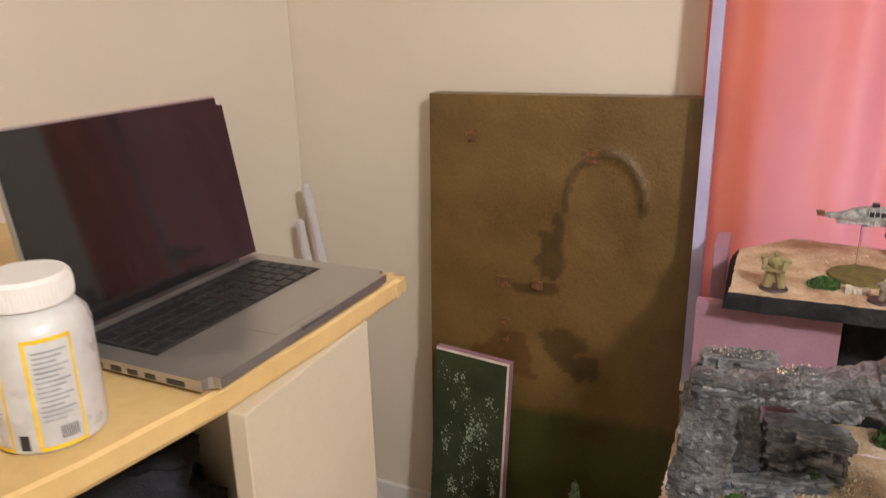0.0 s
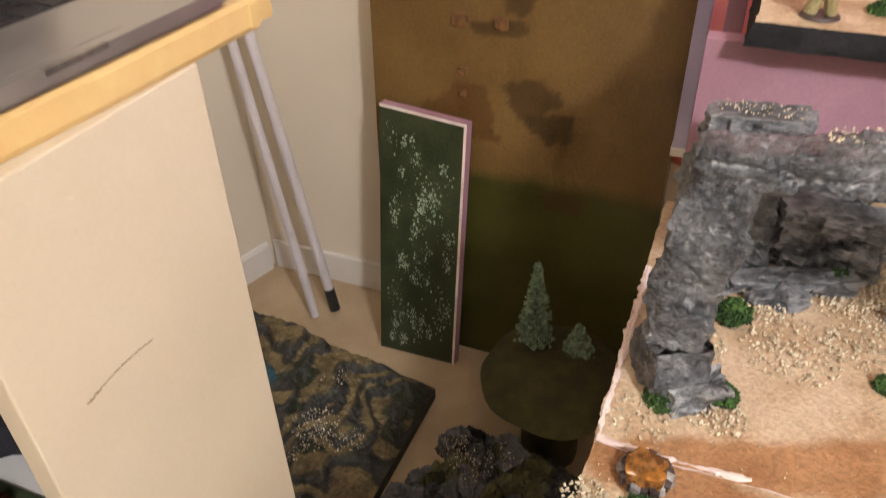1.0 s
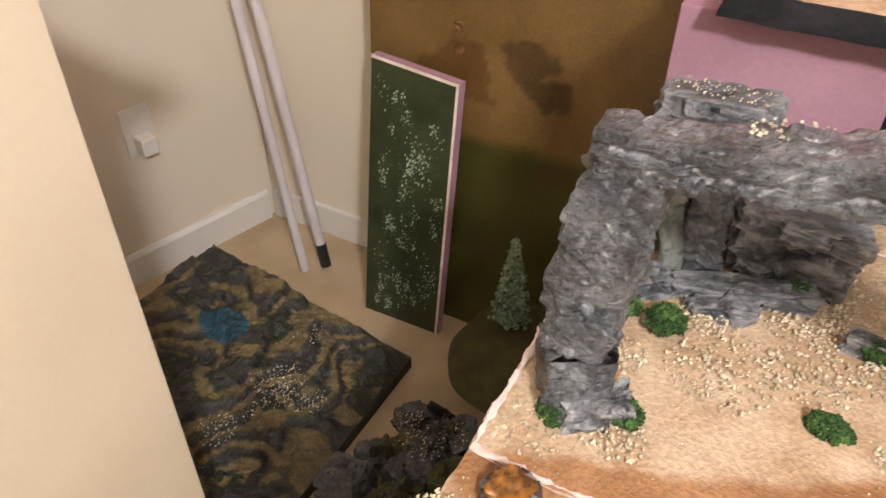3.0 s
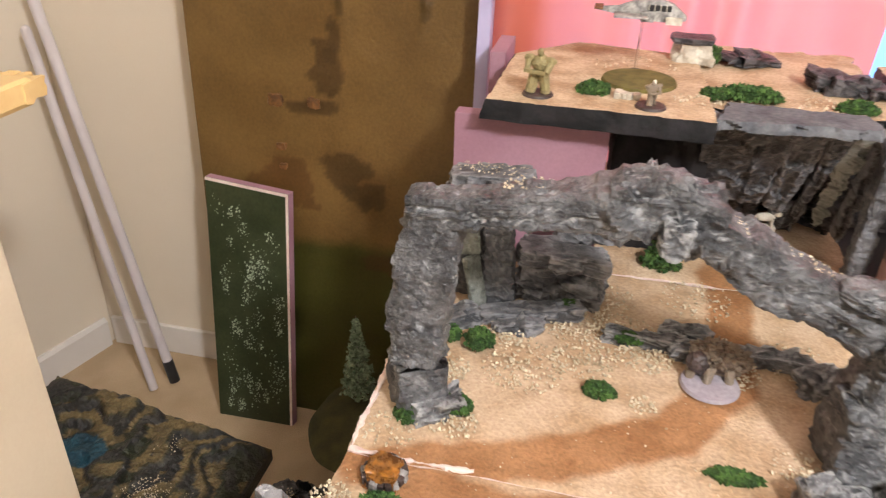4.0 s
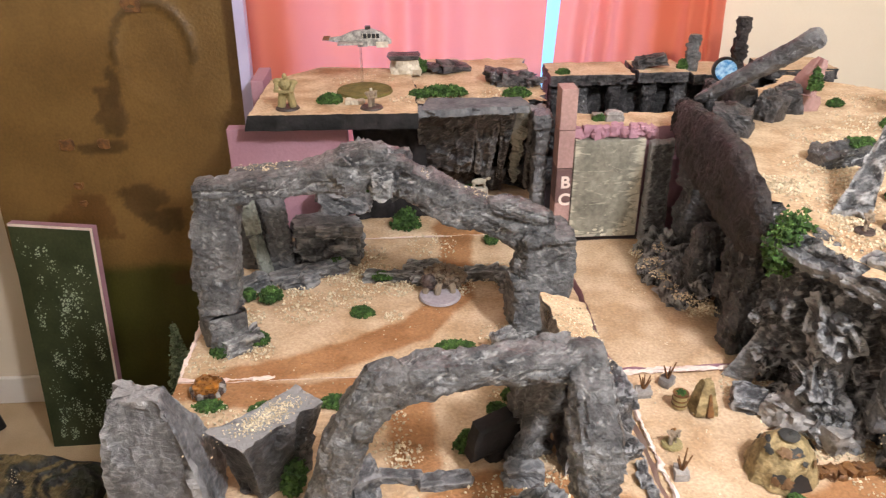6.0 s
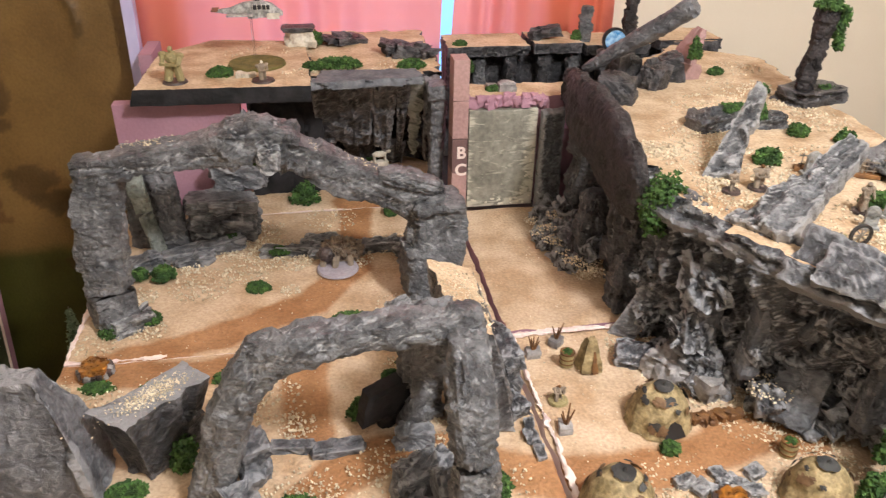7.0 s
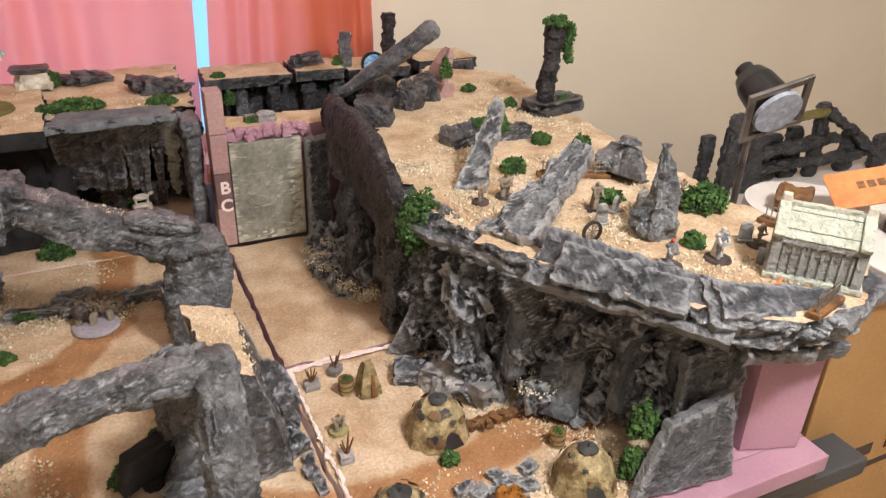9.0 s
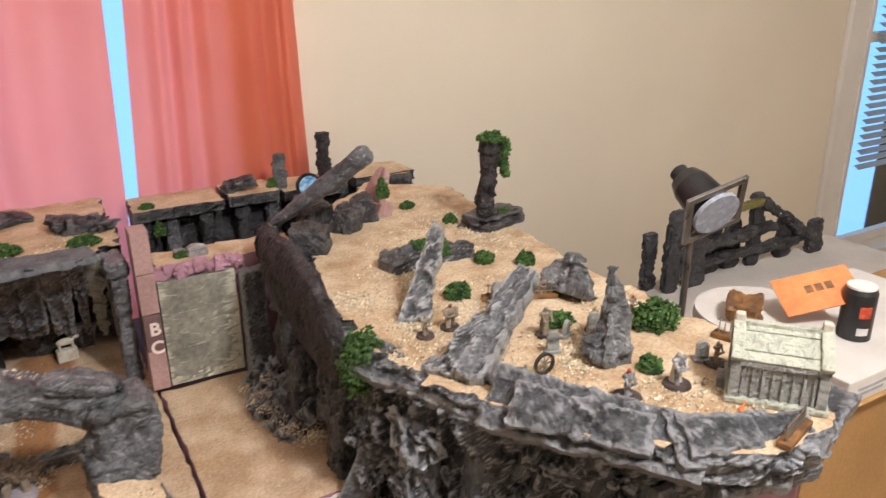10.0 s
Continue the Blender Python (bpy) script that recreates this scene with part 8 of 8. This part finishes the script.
for x, w, z, h in ((1.430, 0.050, 0.628, 0.020), (1.490, 0.080, 0.628, 0.020), (1.60, 0.05, 0.628, 0.020), (1.435, 0.065, 0.600, 0.010), (1.51, 0.050, 0.600, 0.010), (1.57, 0.05, 0.600, 0.010)):
    bm = bmesh.new()
    box(bm, (x, 0.7138, z), (x + w, 0.7152, z + h))
    part("print_bar", bm, M_CARDINK, cb)
wb = empty("white_box", (1.62, 0.85, 0.924), "flat white cardboard box on the brown box", "white box")
bm = bmesh.new()
box(bm, (1.455, 0.705, 0.924), (1.80, 0.925, 0.9565), 0.002)
part("carton", bm, M_WBOX, wb)
for k in range(2):
    bm = bmesh.new()
    box(bm, (1.475, 0.7042, 0.940 - k * 0.007), (1.535 - 0.01 * k, 0.7052, 0.944 - k * 0.007))
    part("print_bar", bm, M_INK, wb)
bm = bmesh.new()
cyl(bm, (1.508, 0.872, 0.957), (1.508, 0.872, 0.971), 0.088, 0.086, 64)
single("round_board", bm, M_WBOX, "round white cake board lying on the box", "round board")
card = empty("orange_card", (1.52, 0.80, 0.957), "orange printed card tilted against the crypt", "card")
cm = Matrix.Translation((1.545, 0.82, 1.012)) @ Euler((radians(28), radians(-14), radians(-30))).to_matrix().to_4x4()
bm = bmesh.new()
box(bm, (-0.050, -0.030, -0.001), (0.050, 0.030, 0.001), 0, cm)
part("sheet", bm, M_ORANGE, card)
for k in range(3):
    bm = bmesh.new()
    box(bm, (-0.014 + k * 0.013, -0.002, 0.001), (-0.004 + k * 0.013, 0.010, 0.0014), 0, cm)
    part("print_bar", bm, M_RUST, card)
bm = bmesh.new()
chunk(bm, (1.470, 0.872, 0.982), (0.03, 0.02, 0.016), (0, 0, 30), 500, amp=0.01, cuts=7)
single("rust_scrap", bm, M_RUST, "lump of rusty brown scenery on the round board", "model scrap")
can = empty("drink_can", (1.573, 0.778, 0.957), "black drink can with a white top and red mark", "drink can")
for nm, z0, z1, r0, r1, mt in (("body", 0.957, 1.020, 0.0205, 0.0205, M_BLACK), ("shoulder", 1.020, 1.026, 0.0205, 0.0175, M_BLACK), ("lid", 1.026, 1.029, 0.0180, 0.0180, M_WHITE)):
    bm = bmesh.new()
    cyl(bm, (1.573, 0.778, z0), (1.573, 0.778, z1), r0, r1, 36)
    part(nm, bm, mt, can)
for a0, z0, z1, mt in ((-2.5, 0.990, 1.006, M_MINIR), (-2.5, 0.966, 0.976, M_BOTTLE)):
    bm = bmesh.new()
    V = [[bm.verts.new((1.573 + 0.0208 * math.cos(a0 + k * 0.09), 0.778 + 0.0208 * math.sin(a0 + k * 0.09), z)) for z in (z0, z1)] for k in range(9)]
    for k in range(8):
        bm.faces.new((V[k][0], V[k + 1][0], V[k + 1][1], V[k][1]))
    part("mark", bm, mt, can)
bm = bmesh.new()
box(bm, (1.575, 0.720, 0.9568), (1.62, 0.735, 0.962), 0.001)
single("orange_eraser", bm, M_ORANGE, "small orange block on the white box", "block")


def spot_lamp():
    foot = Vector((1.685, 1.162, 0.70))
    top = empty("spot_lamp", foot, "black adjustable spot lamp with a square frame, switched off", "spot lamp")
    bm = bmesh.new()
    cyl(bm, foot, foot + Vector((0, 0, 0.015)), 0.06, 0.055, 32)
    part("foot", bm, M_BLACK, top)
    bm = bmesh.new()
    cyl(bm, foot + Vector((0, 0, 0.015)), (1.699, 1.172, 0.985), 0.0065, 0.0065, 16)
    part("pole", bm, M_STEEL, top, "bare steel pole")
    c = Vector((1.699, 1.152, 1.030))
    ax = Vector((-0.10, -0.88, -0.42)).normalized()
    prof = [(-0.082, 0.012), (-0.078, 0.017), (-0.060, 0.017), (-0.056, 0.028), (-0.035, 0.035), (0.0, 0.038), (0.022, 0.038), (0.026, 0.034)]
    bm = bmesh.new()
    q = ax.to_track_quat("Z", "Y").to_matrix()
    rows = [[bm.verts.new(c + q @ Vector((r * math.cos(6.2832 * k / 36), r * math.sin(6.2832 * k / 36), s))) for k in range(36)] for s, r in prof]
    for a, b in zip(rows, rows[1:]):
        for k in range(36):
            bm.faces.new((a[k], a[(k + 1) % 36], b[(k + 1) % 36], b[k]))
    bm.faces.new(rows[0][::-1]), bm.faces.new(rows[-1])
    head = part("head", bm, M_BLACK, top, "black cylindrical lamp housing")
    bm = bmesh.new()
    cyl(bm, c + ax * 0.034, c + ax * 0.042, 0.044, 0.043, 40)
    part("lens", bm, M_LENS, head, "pale frosted lens")
    m = Matrix.Translation(c + ax * 0.032) @ q.to_4x4() @ Matrix.Rotation(radians(20), 4, "Z") @ Matrix.Diagonal((0.88, 0.88, 0.88, 1))
    for lo, hi in (((-0.066, -0.066, -0.004), (0.066, -0.052, 0.004)), ((-0.066, 0.052, -0.004), (0.066, 0.066, 0.004)), ((-0.066, -0.052, -0.004), (-0.052, 0.052, 0.004)), ((0.052, -0.052, -0.004), (0.066, 0.052, 0.004))):
        bm = bmesh.new()
        box(bm, lo, hi, 0.001, m)
        part("frame_bar", bm, M_STEEL, head)
    bm = bmesh.new()
    cyl(bm, (1.699, 1.172, 0.978), c + Vector((0, 0.005, -0.03)), 0.006, 0.009, 12)
    part("bracket", bm, M_BLACK, top)


spot_lamp()
rr = empty("plank_ruin", (2.25, 1.45, 0.70), "ring of charred black planks forming a ruin", "model ruin")
rng = random.Random(88)
for k, (x, y, z0, h, w, tilt) in enumerate(((1.93, 1.42, 0.70, 0.20, 0.022, 3), (1.90, 1.46, 0.70, 0.14, 0.020, -4), (2.01, 1.42, 0.70, 0.17, 0.03, 0), (2.10, 1.46, 0.70, 0.12, 0.04, 6), (2.18, 1.46, 0.70, 0.13, 0.03, 0),
                                            (2.24, 1.44, 0.70, 0.19, 0.02, -3), (2.36, 1.44, 0.70, 0.11, 0.03, 4), (2.05, 1.50, 0.70, 0.10, 0.05, 0), (2.46, 1.42, 0.70, 0.09, 0.03, 0))):
    bm = bmesh.new()
    rock_path(bm, [(x, y, z0), (x + 0.2 * h * math.sin(radians(tilt)), y, z0 + h)], [w, w * 0.8], [0.012, 0.010], 510 + k, amp=0.006, ring=18, freq=26)
    part("plank", bm, M_BLACKROCK, rr)
for k, (a, b) in enumerate((((1.92, 1.43, 0.78), (2.30, 1.43, 0.80)), ((2.24, 1.43, 0.875), (2.48, 1.42, 0.72)), ((1.95, 1.43, 0.75), (2.45, 1.43, 0.745)))):
    bm = bmesh.new()
    rock_path(bm, [a, b], [0.014, 0.014], [0.012, 0.012], 530 + k, amp=0.006, ring=18, freq=26)
    part("beam", bm, M_BLACKROCK, rr)
bm = bmesh.new()
rock_path(bm, [(2.0, 1.425, 0.885), (2.12, 1.425, 0.868), (2.24, 1.43, 0.872)], 0.012, 0.009, 540, amp=0.004, ring=16)
part("mossy_beam", bm, M_OLIVE, rr, "olive mossy beam")
